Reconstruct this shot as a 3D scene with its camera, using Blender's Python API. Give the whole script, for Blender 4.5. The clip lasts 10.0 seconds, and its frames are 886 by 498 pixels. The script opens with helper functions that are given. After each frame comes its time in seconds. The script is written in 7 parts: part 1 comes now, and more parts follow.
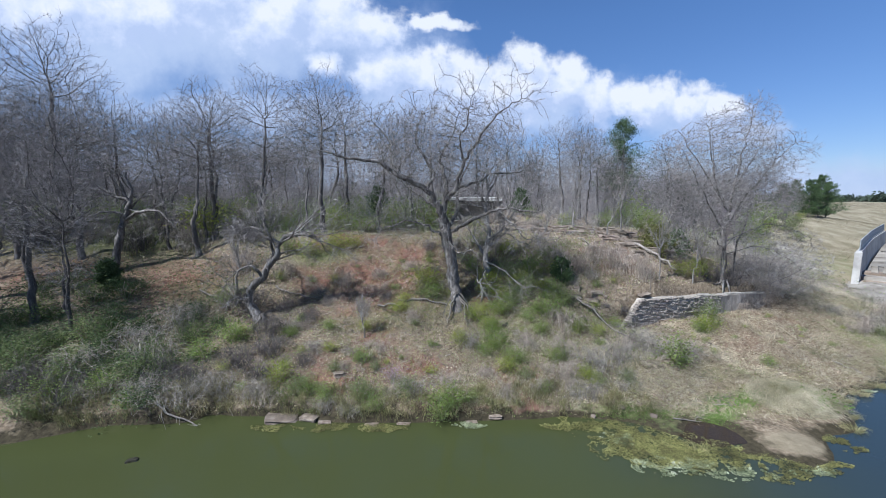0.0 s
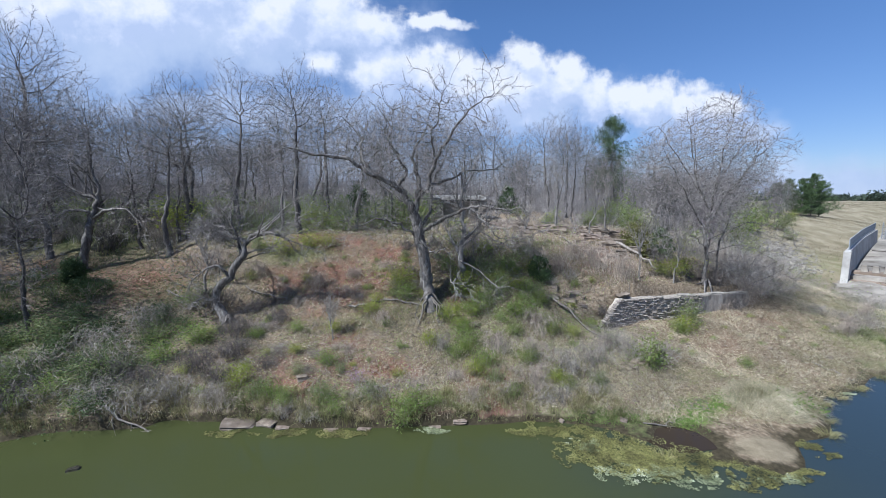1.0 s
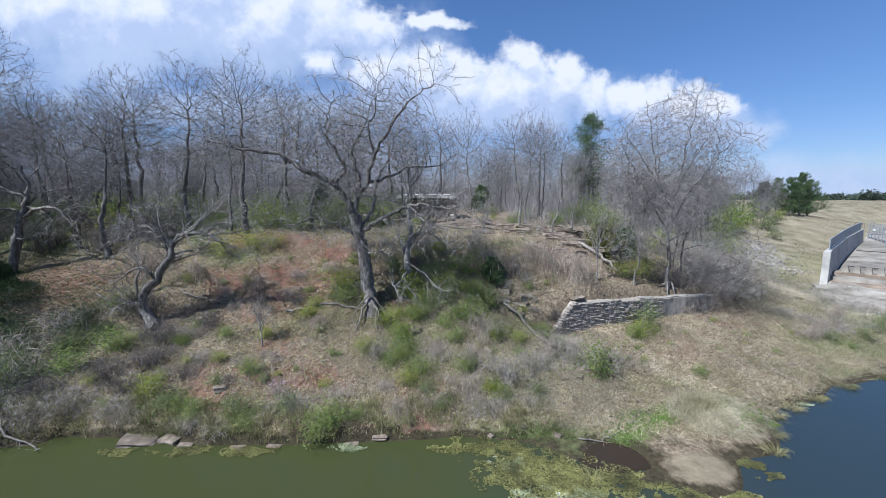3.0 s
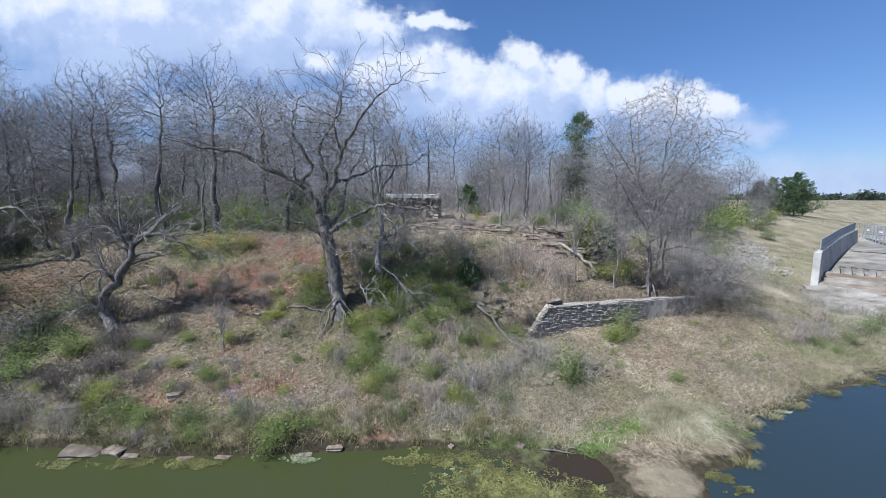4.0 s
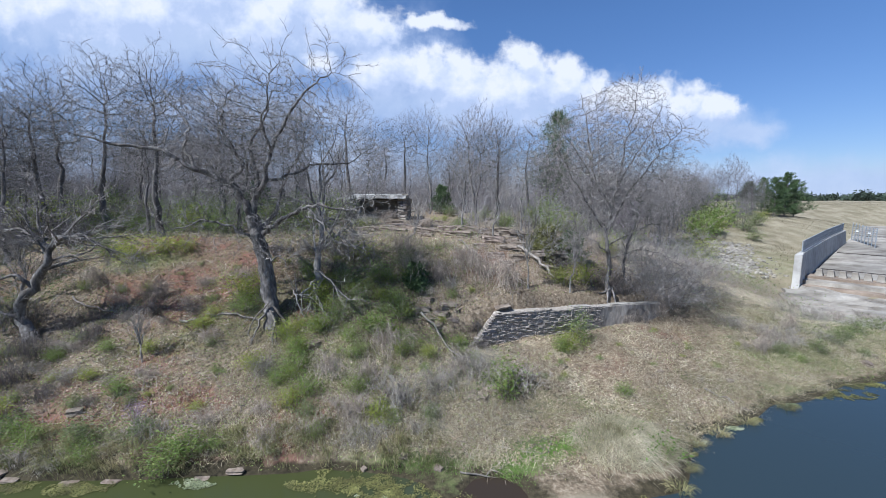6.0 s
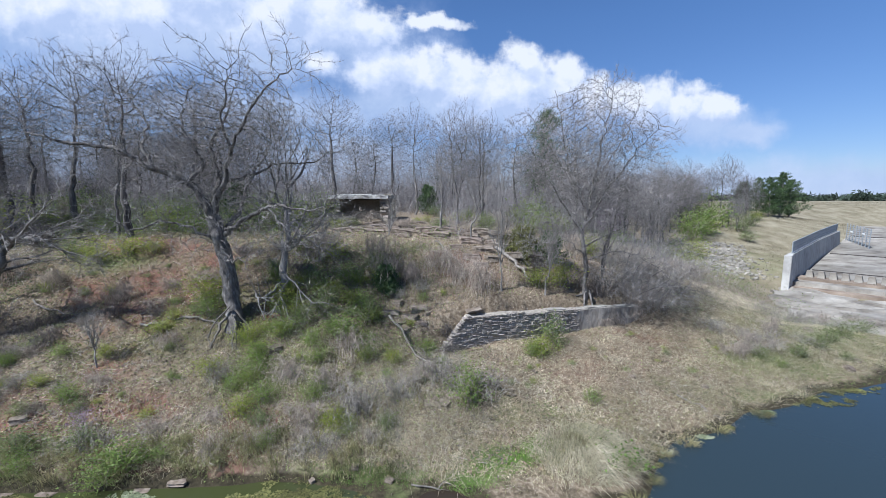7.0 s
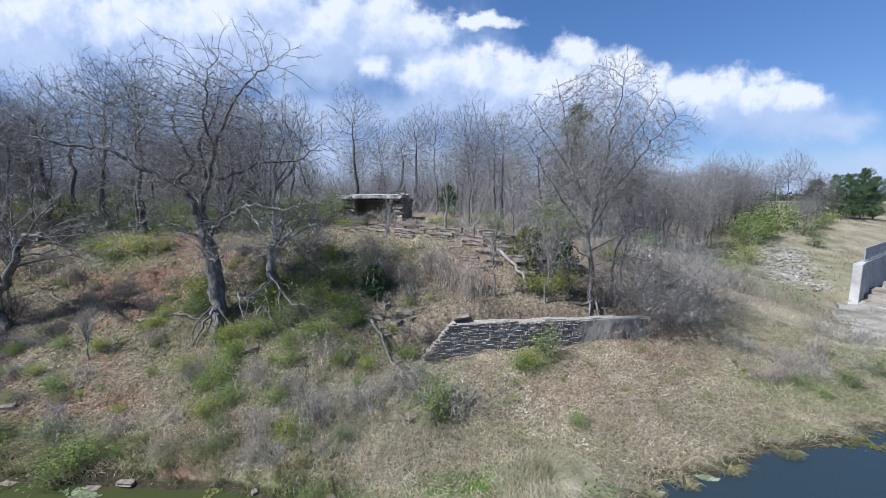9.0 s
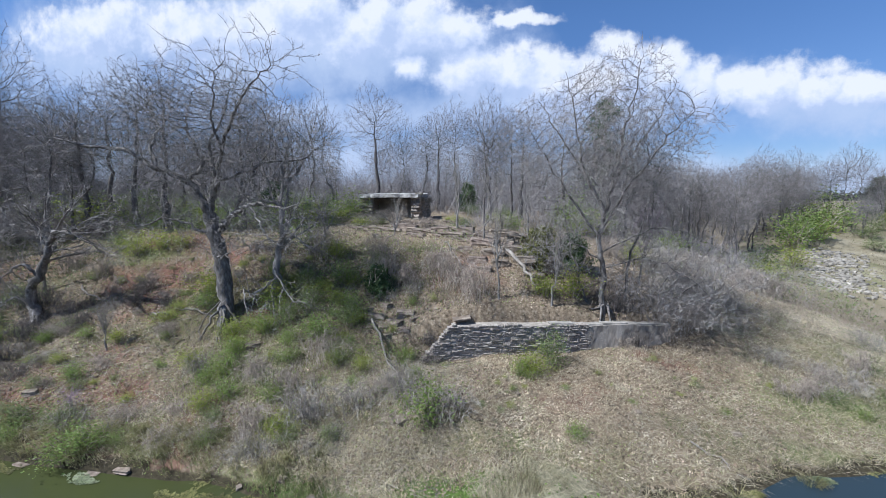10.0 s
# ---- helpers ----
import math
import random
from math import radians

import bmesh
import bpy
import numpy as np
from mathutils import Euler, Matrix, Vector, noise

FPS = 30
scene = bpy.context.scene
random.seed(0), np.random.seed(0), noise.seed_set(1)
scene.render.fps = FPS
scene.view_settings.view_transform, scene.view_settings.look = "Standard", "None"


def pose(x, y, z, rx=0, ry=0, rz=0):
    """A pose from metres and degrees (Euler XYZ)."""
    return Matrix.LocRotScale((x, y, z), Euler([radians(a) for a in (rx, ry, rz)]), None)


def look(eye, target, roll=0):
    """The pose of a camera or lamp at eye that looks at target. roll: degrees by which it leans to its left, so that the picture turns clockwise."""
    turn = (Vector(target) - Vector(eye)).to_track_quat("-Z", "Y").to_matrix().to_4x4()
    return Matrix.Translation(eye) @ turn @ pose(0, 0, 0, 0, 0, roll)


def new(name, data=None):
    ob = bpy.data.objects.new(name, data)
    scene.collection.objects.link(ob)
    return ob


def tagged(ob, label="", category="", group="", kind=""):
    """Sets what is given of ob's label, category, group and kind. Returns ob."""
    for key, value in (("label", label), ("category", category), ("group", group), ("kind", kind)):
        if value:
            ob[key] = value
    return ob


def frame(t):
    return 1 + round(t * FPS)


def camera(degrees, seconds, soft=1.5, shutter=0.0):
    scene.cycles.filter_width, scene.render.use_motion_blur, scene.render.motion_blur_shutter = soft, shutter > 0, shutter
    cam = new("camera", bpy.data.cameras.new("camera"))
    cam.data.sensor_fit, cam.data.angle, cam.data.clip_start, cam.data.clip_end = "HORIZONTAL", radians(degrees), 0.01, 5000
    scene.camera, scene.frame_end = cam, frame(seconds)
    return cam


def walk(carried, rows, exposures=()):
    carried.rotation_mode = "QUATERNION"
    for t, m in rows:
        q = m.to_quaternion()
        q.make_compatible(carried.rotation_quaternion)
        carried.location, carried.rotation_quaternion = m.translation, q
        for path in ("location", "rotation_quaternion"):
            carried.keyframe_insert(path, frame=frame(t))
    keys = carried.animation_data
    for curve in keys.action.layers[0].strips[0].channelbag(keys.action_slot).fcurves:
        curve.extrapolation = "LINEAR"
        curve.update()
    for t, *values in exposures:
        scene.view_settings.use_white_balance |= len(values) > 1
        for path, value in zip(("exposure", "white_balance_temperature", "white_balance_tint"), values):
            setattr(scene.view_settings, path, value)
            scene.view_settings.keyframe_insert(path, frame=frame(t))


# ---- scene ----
cam = camera(96.8, 10.0, soft=0.65)
# seconds, place in metres, tilt, turn
PATH = [
    (0.0, 0.000, -0.000, 9.152, 82.94, -0.04),
    (0.5, 0.771, 0.263, 9.104, 82.89, -0.13),
    (1.0, 1.459, 0.568, 9.065, 82.85, -0.25),
    (1.5, 2.221, 0.905, 9.035, 82.81, -0.37),
    (2.0, 2.965, 1.223, 9.012, 82.79, -0.37),
    (2.5, 3.711, 1.489, 8.996, 82.78, -0.43),
    (4.0, 5.974, 2.398, 8.977, 82.78, -0.52),
    (4.5, 6.714, 2.713, 8.978, 82.79, -0.55),
    (5.0, 7.416, 3.016, 8.980, 82.80, -0.57),
    (5.5, 8.169, 3.296, 8.984, 82.82, -0.56),
    (7.0, 10.499, 4.075, 8.990, 82.86, -0.48),
    (7.5, 11.301, 4.426, 8.988, 82.87, -0.31),
    (8.0, 12.019, 4.762, 8.982, 82.87, 1.56),
    (8.5, 12.698, 5.097, 8.971, 82.87, 4.21),
    (9.0, 13.391, 5.364, 8.955, 82.87, 6.44),
    (9.5, 14.112, 5.684, 8.932, 82.85, 8.50),
    (10.0, 14.796, 5.993, 8.902, 82.83, 11.34),
]
walk(cam, [(t, pose(x, y, z, rx, 0, rz)) for t, x, y, z, rx, rz in PATH], [(0.0, 0.73, 5550, 9), (10.0, 0.73, 5550, 9)])

# ---- sky, sun and exposure ----
SUN_AZ, SUN_EL = radians(238.0), radians(50.0)
world = bpy.data.worlds.new("sky")
scene.world = world
world.use_nodes = True
wt = world.node_tree
wt.nodes.clear()


def wnode(kind, **values):
    n = wt.nodes.new(kind)
    for key, v in values.items():
        if key.startswith("i"):
            n.inputs[int(key[1:])].default_value = v
    return n


def wmath(op, a, b=None, c=None):
    n = wt.nodes.new("ShaderNodeMath")
    n.operation = op
    for k, v in enumerate((a, b, c)):
        if v is None:
            continue
        if isinstance(v, (int, float)):
            n.inputs[k].default_value = v
        else:
            wt.links.new(v, n.inputs[k])
    return n.outputs[0]


def wvec(op, a, b):
    n = wt.nodes.new("ShaderNodeVectorMath")
    n.operation = op
    for k, v in enumerate((a, b)):
        if isinstance(v, tuple):
            n.inputs[k].default_value = v
        else:
            wt.links.new(v, n.inputs[k])
    return n.outputs["Value"] if op == "LENGTH" else n.outputs[0]


coord = wt.nodes.new("ShaderNodeTexCoord")
split = wt.nodes.new("ShaderNodeSeparateXYZ")
wt.links.new(coord.outputs["Generated"], split.inputs[0])
ahead = wmath("MAXIMUM", split.outputs[1], 0.03)
flat_u = wmath("DIVIDE", split.outputs[0], ahead)
flat_v = wmath("DIVIDE", split.outputs[2], ahead)
plane = wt.nodes.new("ShaderNodeCombineXYZ")
wt.links.new(flat_u, plane.inputs[0])
wt.links.new(flat_v, plane.inputs[1])


def wnoise(vec, scale, detail, rough=0.55):
    n = wt.nodes.new("ShaderNodeTexNoise")
    n.inputs["Scale"].default_value, n.inputs["Detail"].default_value, n.inputs["Roughness"].default_value = scale, detail, rough
    wt.links.new(vec, n.inputs["Vector"])
    return n


# heaps of sunlit cumulus: centre across and up, half width, half height
HEAPS = [
    (-0.420, 0.423, 0.097, 0.072), (-0.360, 0.449, 0.097, 0.072), (-0.270, 0.428, 0.118, 0.072), (-0.190, 0.409, 0.118, 0.051), (-0.030, 0.420, 0.108, 0.018),
    (-0.720, 0.447, 0.279, 0.080), (-0.920, 0.465, 0.215, 0.087), (-0.580, 0.488, 0.161, 0.072), (-1.250, 0.490, 0.269, 0.087), (-0.285, 0.329, 0.048, 0.038),
    (-0.130, 0.316, 0.108, 0.070), (-0.030, 0.308, 0.097, 0.061), (0.060, 0.278, 0.118, 0.072), (0.140, 0.260, 0.097, 0.065), (0.200, 0.338, 0.043, 0.052),
    (0.210, 0.279, 0.108, 0.084), (0.300, 0.277, 0.081, 0.065), (0.370, 0.248, 0.070, 0.061), (0.460, 0.240, 0.091, 0.046), (0.530, 0.246, 0.060, 0.052), (0.610, 0.235, 0.075, 0.046), (0.690, 0.223, 0.060, 0.041),
]
# thin grey-blue cloud round and below them
VEILS = [
    (-0.80, 0.42, 0.75, 0.26), (-1.25, 0.42, 0.5, 0.26), (-0.35, 0.37, 0.40, 0.13), (0.08, 0.23, 0.52, 0.11), (-0.55, 0.22, 0.40, 0.08), (0.62, 0.185, 0.22, 0.07), (0.76, 0.165, 0.12, 0.045), (1.02, 0.055, 0.12, 0.022), (0.95, 0.02, 1.5, 0.10), (-0.6, 0.05, 1.2, 0.15),
]
warp = wnoise(plane.outputs[0], 11.0, 5.0, 0.6)
warped = wvec("ADD", plane.outputs[0], wvec("MULTIPLY", wvec("SUBTRACT", warp.outputs["Color"], (0.5, 0.5, 0.5)), (0.10, 0.085, 0.0)))


def heap_field(vec, heaps):
    field = None
    for cu, cv, ru, rv in heaps:
        off = wvec("MULTIPLY", wvec("SUBTRACT", vec, (cu, cv, 0.0)), (1 / ru, 1 / rv, 0.0))
        inside = wmath("SUBTRACT", 1.0, wvec("LENGTH", off, (0.0, 0.0, 0.0)))
        field = inside if field is None else wmath("SMOOTH_MAX", field, inside, 0.14)
    return field


def wrange(value, lo, hi, to=1.0):
    n = wt.nodes.new("ShaderNodeMapRange")
    n.interpolation_type = "SMOOTHSTEP"
    n.inputs[1].default_value, n.inputs[2].default_value, n.inputs[4].default_value = lo, hi, to
    wt.links.new(value, n.inputs[0])
    return n.outputs[0]


body = heap_field(warped, HEAPS)
above = heap_field(wvec("ADD", warped, (-0.015, 0.04, 0.0)), HEAPS)
billow = wnoise(plane.outputs[0], 17.0, 7.0, 0.6).outputs["Fac"]
amount = wmath("ADD", body, wmath("MULTIPLY", wmath("SUBTRACT", billow, 0.5), 1.5))
cover = wrange(amount, -0.25, 0.45)
streak = wnoise(plane.outputs[0], 4.0, 6.0, 0.6).outputs["Fac"]
thin = wrange(wmath("ADD", heap_field(warped, VEILS), wmath("MULTIPLY", wmath("SUBTRACT", streak, 0.5), 1.3)), -0.10, 0.75, 0.9)
lit = wmath("ADD", 0.44, wmath("MULTIPLY", wmath("SUBTRACT", body, above), 0.62))
lit = wmath("ADD", lit, wmath("MULTIPLY", wmath("SUBTRACT", billow, 0.5), 1.3))
shade = wt.nodes.new("ShaderNodeValToRGB")
shade.color_ramp.elements[0].position, shade.color_ramp.elements[0].color = 0.2, (0.42, 0.47, 0.60, 1)
shade.color_ramp.elements[1].position, shade.color_ramp.elements[1].color = 0.8, (0.70, 0.68, 0.68, 1)
mid = shade.color_ramp.elements.new(0.55)
mid.color = (0.57, 0.59, 0.67, 1)
wt.links.new(lit, shade.inputs[0])
veil = wt.nodes.new("ShaderNodeValToRGB")
veil.color_ramp.elements[0].position, veil.color_ramp.elements[0].color = 0.3, (0.34, 0.41, 0.56, 1)
veil.color_ramp.elements[1].position, veil.color_ramp.elements[1].color = 0.75, (0.51, 0.55, 0.64, 1)
wt.links.new(streak, veil.inputs[0])
air = wt.nodes.new("ShaderNodeTexSky")
air.sky_type = "NISHITA"
air.sun_disc = False
air.sun_elevation, air.sun_rotation = SUN_EL, SUN_AZ
air.air_density, air.dust_density, air.ozone_density = 1.0, 0.05, 4.0
scaled = wt.nodes.new("ShaderNodeVectorMath")
scaled.operation = "MULTIPLY"
wt.links.new(air.outputs[0], scaled.inputs[0])
# the air's tint from the horizon up
tint = wt.nodes.new("ShaderNodeValToRGB")
tint.color_ramp.elements[0].position, tint.color_ramp.elements[0].color = 0.0, (0.062, 0.058, 0.066, 1)
tint.color_ramp.elements[1].position, tint.color_ramp.elements[1].color = 0.38, (0.074, 0.080, 0.090, 1)
wt.links.new(split.outputs[2], tint.inputs[0])
wt.links.new(tint.outputs[0], scaled.inputs[1])
up = wmath("GREATER_THAN", split.outputs[2], 0.0)
under = wt.nodes.new("ShaderNodeMix")
under.data_type = "RGBA"
wt.links.new(wmath("MULTIPLY", thin, up), under.inputs["Factor"])
wt.links.new(scaled.outputs[0], under.inputs["A"])
wt.links.new(veil.outputs[0], under.inputs["B"])
both = wt.nodes.new("ShaderNodeMix")
both.data_type = "RGBA"
wt.links.new(wmath("MULTIPLY", cover, up), both.inputs["Factor"])
wt.links.new(under.outputs["Result"], both.inputs["A"])
wt.links.new(shade.outputs[0], both.inputs["B"])
glow = wt.nodes.new("ShaderNodeBackground")
wt.links.new(both.outputs["Result"], glow.inputs[0])
glow.inputs[1].default_value = 0.80
wt.links.new(glow.outputs[0], wt.nodes.new("ShaderNodeOutputWorld").inputs[0])

sun = new("sun", bpy.data.lights.new("sun", "SUN"))
sun.data.energy, sun.data.angle, sun.data.color = 5.0, radians(0.53), (1.0, 0.95, 0.87)
# the sun stands to the side and a little behind the viewer
SUN_FROM = Vector((math.sin(SUN_AZ) * math.cos(SUN_EL), math.cos(SUN_AZ) * math.cos(SUN_EL), math.sin(SUN_EL)))
sun.matrix_world = look(tuple(SUN_FROM * 100), (0, 0, 0))

# ---- materials ----
def surface(name, ramp, scale=3.0, detail=6.0, rough=0.85, bump=0.3, bump_scale=None, large=0.25, large_scale=0.35, vary="", spread=0.25, hue=0.0, metal=0.0, stretch=(1, 1, 1), spec=0.3, through_light=0.0):
    """A weathered surface: grain by a noise through a ramp, stains at a larger scale, a random shift for each object or island."""
    m = bpy.data.materials.new(name)
    m.use_nodes = True
    t = m.node_tree
    b = t.nodes["Principled BSDF"]
    tc = t.nodes.new("ShaderNodeTexCoord")
    mp = t.nodes.new("ShaderNodeMapping")
    mp.inputs["Scale"].default_value = stretch
    t.links.new(tc.outputs["Object"], mp.inputs[0])
    n1 = t.nodes.new("ShaderNodeTexNoise")
    n1.inputs["Scale"].default_value, n1.inputs["Detail"].default_value, n1.inputs["Roughness"].default_value = scale, detail, 0.62
    t.links.new(mp.outputs[0], n1.inputs["Vector"])
    cr = t.nodes.new("ShaderNodeValToRGB")
    el = cr.color_ramp.elements
    el[0].position, el[0].color = ramp[0][0], (*ramp[0][1], 1)
    el[1].position, el[1].color = ramp[-1][0], (*ramp[-1][1], 1)
    for p, c in ramp[1:-1]:
        el.new(p).color = (*c, 1)
    t.links.new(n1.outputs["Fac"], cr.inputs[0])
    n2 = t.nodes.new("ShaderNodeTexNoise")
    n2.inputs["Scale"].default_value, n2.inputs["Detail"].default_value = large_scale, 3.0
    t.links.new(tc.outputs["Object"], n2.inputs["Vector"])
    val = t.nodes.new("ShaderNodeMapRange")
    val.inputs[1].default_value, val.inputs[2].default_value, val.inputs[3].default_value, val.inputs[4].default_value = 0.3, 0.7, 1 - large, 1 + large
    t.links.new(n2.outputs["Fac"], val.inputs[0])
    hs = t.nodes.new("ShaderNodeHueSaturation")
    t.links.new(cr.outputs[0], hs.inputs["Color"])
    bright = val.outputs[0]
    if vary:
        src = t.nodes.new("ShaderNodeObjectInfo").outputs["Random"] if vary == "object" else t.nodes.new("ShaderNodeNewGeometry").outputs["Random Per Island"]
        vr = t.nodes.new("ShaderNodeMapRange")
        vr.inputs[3].default_value, vr.inputs[4].default_value = 1 - spread, 1 + spread
        t.links.new(src, vr.inputs[0])
        mu = t.nodes.new("ShaderNodeMath")
        mu.operation = "MULTIPLY"
        t.links.new(bright, mu.inputs[0])
        t.links.new(vr.outputs[0], mu.inputs[1])
        bright = mu.outputs[0]
        if hue:
            hr = t.nodes.new("ShaderNodeMapRange")
            hr.inputs[3].default_value, hr.inputs[4].default_value = 0.5 + hue, 0.5 - hue
            wn = t.nodes.new("ShaderNodeTexWhiteNoise")
            wn.noise_dimensions = "1D"
            t.links.new(src, wn.inputs["W"])
            t.links.new(wn.outputs["Value"], hr.inputs[0])
            t.links.new(hr.outputs[0], hs.inputs["Hue"])
    t.links.new(bright, hs.inputs["Value"])
    t.links.new(hs.outputs[0], b.inputs["Base Color"])
    b.inputs["Roughness"].default_value = rough
    b.inputs["Metallic"].default_value = metal
    b.inputs["Specular IOR Level"].default_value = spec
    if bump:
        bp = t.nodes.new("ShaderNodeBump")
        bp.inputs["Strength"].default_value, bp.inputs["Distance"].default_value = bump, 0.03
        n3 = t.nodes.new("ShaderNodeTexNoise")
        n3.inputs["Scale"].default_value, n3.inputs["Detail"].default_value = bump_scale or scale * 2, 6.0
        t.links.new(mp.outputs[0], n3.inputs["Vector"])
        t.links.new(n3.outputs["Fac"], bp.inputs["Height"])
        t.links.new(bp.outputs[0], b.inputs["Normal"])
    if through_light:
        tl = t.nodes.new("ShaderNodeBsdfTranslucent")
        t.links.new(hs.outputs[0], tl.inputs[0])
        mx = t.nodes.new("ShaderNodeMixShader")
        mx.inputs[0].default_value = through_light
        t.links.new(b.outputs[0], mx.inputs[1])
        t.links.new(tl.outputs[0], mx.inputs[2])
        t.links.new(mx.outputs[0], t.nodes["Material Output"].inputs[0])
    return m


BARK = surface("bark", [(0.3, (0.055, 0.047, 0.042)), (0.5, (0.135, 0.122, 0.112)), (0.72, (0.30, 0.285, 0.27))], 7.0, bump=1.0, bump_scale=16, vary="object", spread=0.15, stretch=(1, 1, 0.35), large=0.3, large_scale=0.8)
BARK_PALE = surface("pale_bark", [(0.3, (0.11, 0.10, 0.09)), (0.6, (0.24, 0.225, 0.21)), (0.8, (0.40, 0.385, 0.36))], 4.0, bump=0.7, bump_scale=12, vary="object", spread=0.15, stretch=(1, 1, 0.4), large=0.3, large_scale=0.8)
TWIG = surface("twig", [(0.3, (0.21, 0.19, 0.175)), (0.7, (0.37, 0.34, 0.32))], 2.0, bump=0, vary="island", spread=0.35)
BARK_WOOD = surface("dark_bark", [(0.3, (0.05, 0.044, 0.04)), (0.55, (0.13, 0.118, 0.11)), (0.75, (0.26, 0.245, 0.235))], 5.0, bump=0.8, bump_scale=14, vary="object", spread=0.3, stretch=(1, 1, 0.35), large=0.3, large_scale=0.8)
# darker copy of the twig colour, with the woods' shade put into it
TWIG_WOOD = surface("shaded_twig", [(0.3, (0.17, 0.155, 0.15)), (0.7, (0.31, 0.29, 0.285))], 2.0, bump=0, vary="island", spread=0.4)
TWIG_DRY = surface("dry_twig", [(0.3, (0.26, 0.21, 0.17)), (0.7, (0.44, 0.38, 0.32))], 2.0, bump=0, vary="island", spread=0.4)
TWIG_GREY = surface("grey_twig", [(0.3, (0.20, 0.178, 0.15)), (0.7, (0.38, 0.345, 0.30))], 2.0, bump=0, vary="island", spread=0.4)
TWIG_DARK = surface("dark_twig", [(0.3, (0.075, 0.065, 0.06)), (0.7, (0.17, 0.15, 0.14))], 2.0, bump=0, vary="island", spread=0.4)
DEADWOOD = surface("deadwood", [(0.3, (0.11, 0.095, 0.08)), (0.7, (0.27, 0.245, 0.215))], 6.0, bump=0.6, vary="object", spread=0.2, stretch=(1, 1, 0.4))
LEAF = surface("spring_leaf", [(0.3, (0.155, 0.215, 0.050)), (0.7, (0.290, 0.365, 0.115))], 1.5, bump=0, vary="island", spread=0.35, hue=0.02, rough=0.55, through_light=0.5)
LEAF_YELLOW = surface("yellow_leaf", [(0.3, (0.22, 0.26, 0.045)), (0.7, (0.36, 0.40, 0.09))], 1.5, bump=0, vary="island", spread=0.3, hue=0.02, rough=0.55, through_light=0.5)
# leaf colour with the left bank's shade put into it
LEAF_SHADED = surface("shaded_leaf", [(0.3, (0.045, 0.075, 0.028)), (0.7, (0.12, 0.165, 0.06))], 1.5, bump=0, vary="island", spread=0.4, hue=0.02, rough=0.55, through_light=0.3)
LEAF_DULL = surface("dull_leaf", [(0.3, (0.13, 0.165, 0.065)), (0.7, (0.25, 0.30, 0.12))], 1.5, bump=0, vary="island", spread=0.35, hue=0.02, rough=0.55, through_light=0.45)
CEDAR = surface("cedar_needles", [(0.3, (0.040, 0.070, 0.028)), (0.7, (0.095, 0.140, 0.055))], 1.5, bump=0, vary="island", spread=0.4, hue=0.015, rough=0.7, through_light=0.15)
FAR_GREEN = surface("far_foliage", [(0.3, (0.020, 0.032, 0.022)), (0.7, (0.045, 0.060, 0.040))], 0.2, bump=0, vary="island", spread=0.4, rough=0.8)
CEDAR_YELLOW = surface("yellowed_needles", [(0.3, (0.085, 0.09, 0.025)), (0.7, (0.16, 0.16, 0.05))], 1.5, bump=0, vary="island", spread=0.4, rough=0.7, through_light=0.15)
BLOSSOM = surface("blossom", [(0.3, (0.25, 0.165, 0.235)), (0.7, (0.42, 0.30, 0.40))], 1.5, bump=0, vary="island", spread=0.3, through_light=0.3)
STRAW = surface("straw", [(0.3, (0.33, 0.28, 0.178)), (0.7, (0.55, 0.485, 0.345))], 1.2, bump=0, vary="island", spread=0.4, hue=0.015, through_light=0.25)
DEAD_GRASS = surface("grey_dead_grass", [(0.3, (0.20, 0.17, 0.125)), (0.7, (0.45, 0.40, 0.315))], 0.8, bump=0, vary="island", spread=0.45, hue=0.015, through_light=0.2)
GRASS_MIXED = surface("half_green_grass", [(0.35, (0.13, 0.15, 0.05)), (0.65, (0.36, 0.31, 0.17))], 0.6, bump=0, vary="island", spread=0.4, hue=0.02, through_light=0.25)
HILL_STRAW = surface("hill_straw", [(0.3, (0.19, 0.165, 0.105)), (0.7, (0.37, 0.325, 0.235))], 0.25, bump=0, vary="island", spread=0.3, hue=0.015, through_light=0.25)
GRASS_GREEN = surface("green_grass", [(0.3, (0.09, 0.17, 0.025)), (0.7, (0.17, 0.27, 0.055))], 1.2, bump=0, vary="island", spread=0.35, through_light=0.25)
LITTER = surface("leaf_litter", [(0.3, (0.12, 0.085, 0.055)), (0.5, (0.25, 0.192, 0.135)), (0.7, (0.48, 0.415, 0.315))], 0.9, bump=0, vary="island", spread=0.65, hue=0.015)
WALL_STONE = surface("lichened_sandstone", [(0.28, (0.125, 0.105, 0.09)), (0.5, (0.27, 0.238, 0.208)), (0.72, (0.44, 0.40, 0.355))], 6.0, bump=0.9, bump_scale=12, vary="object", spread=0.22, hue=0.015, large=0.35, large_scale=1.1)
STONE = surface("sandstone", [(0.25, (0.14, 0.118, 0.096)), (0.5, (0.28, 0.245, 0.205)), (0.75, (0.43, 0.385, 0.33))], 5.0, bump=0.7, bump_scale=9, vary="object", spread=0.28, hue=0.012, large=0.25, large_scale=1.5)
STONE_WARM = surface("warm_sandstone", [(0.25, (0.085, 0.065, 0.05)), (0.5, (0.19, 0.152, 0.12)), (0.75, (0.34, 0.29, 0.24))], 3.0, bump=0.8, bump_scale=8, vary="object", spread=0.22, hue=0.01, stretch=(1, 1, 2.5), large=0.25, large_scale=0.9)
MORTAR = surface("mortar", [(0.3, (0.21, 0.185, 0.155)), (0.7, (0.42, 0.38, 0.33))], 6.0, bump=0.5)
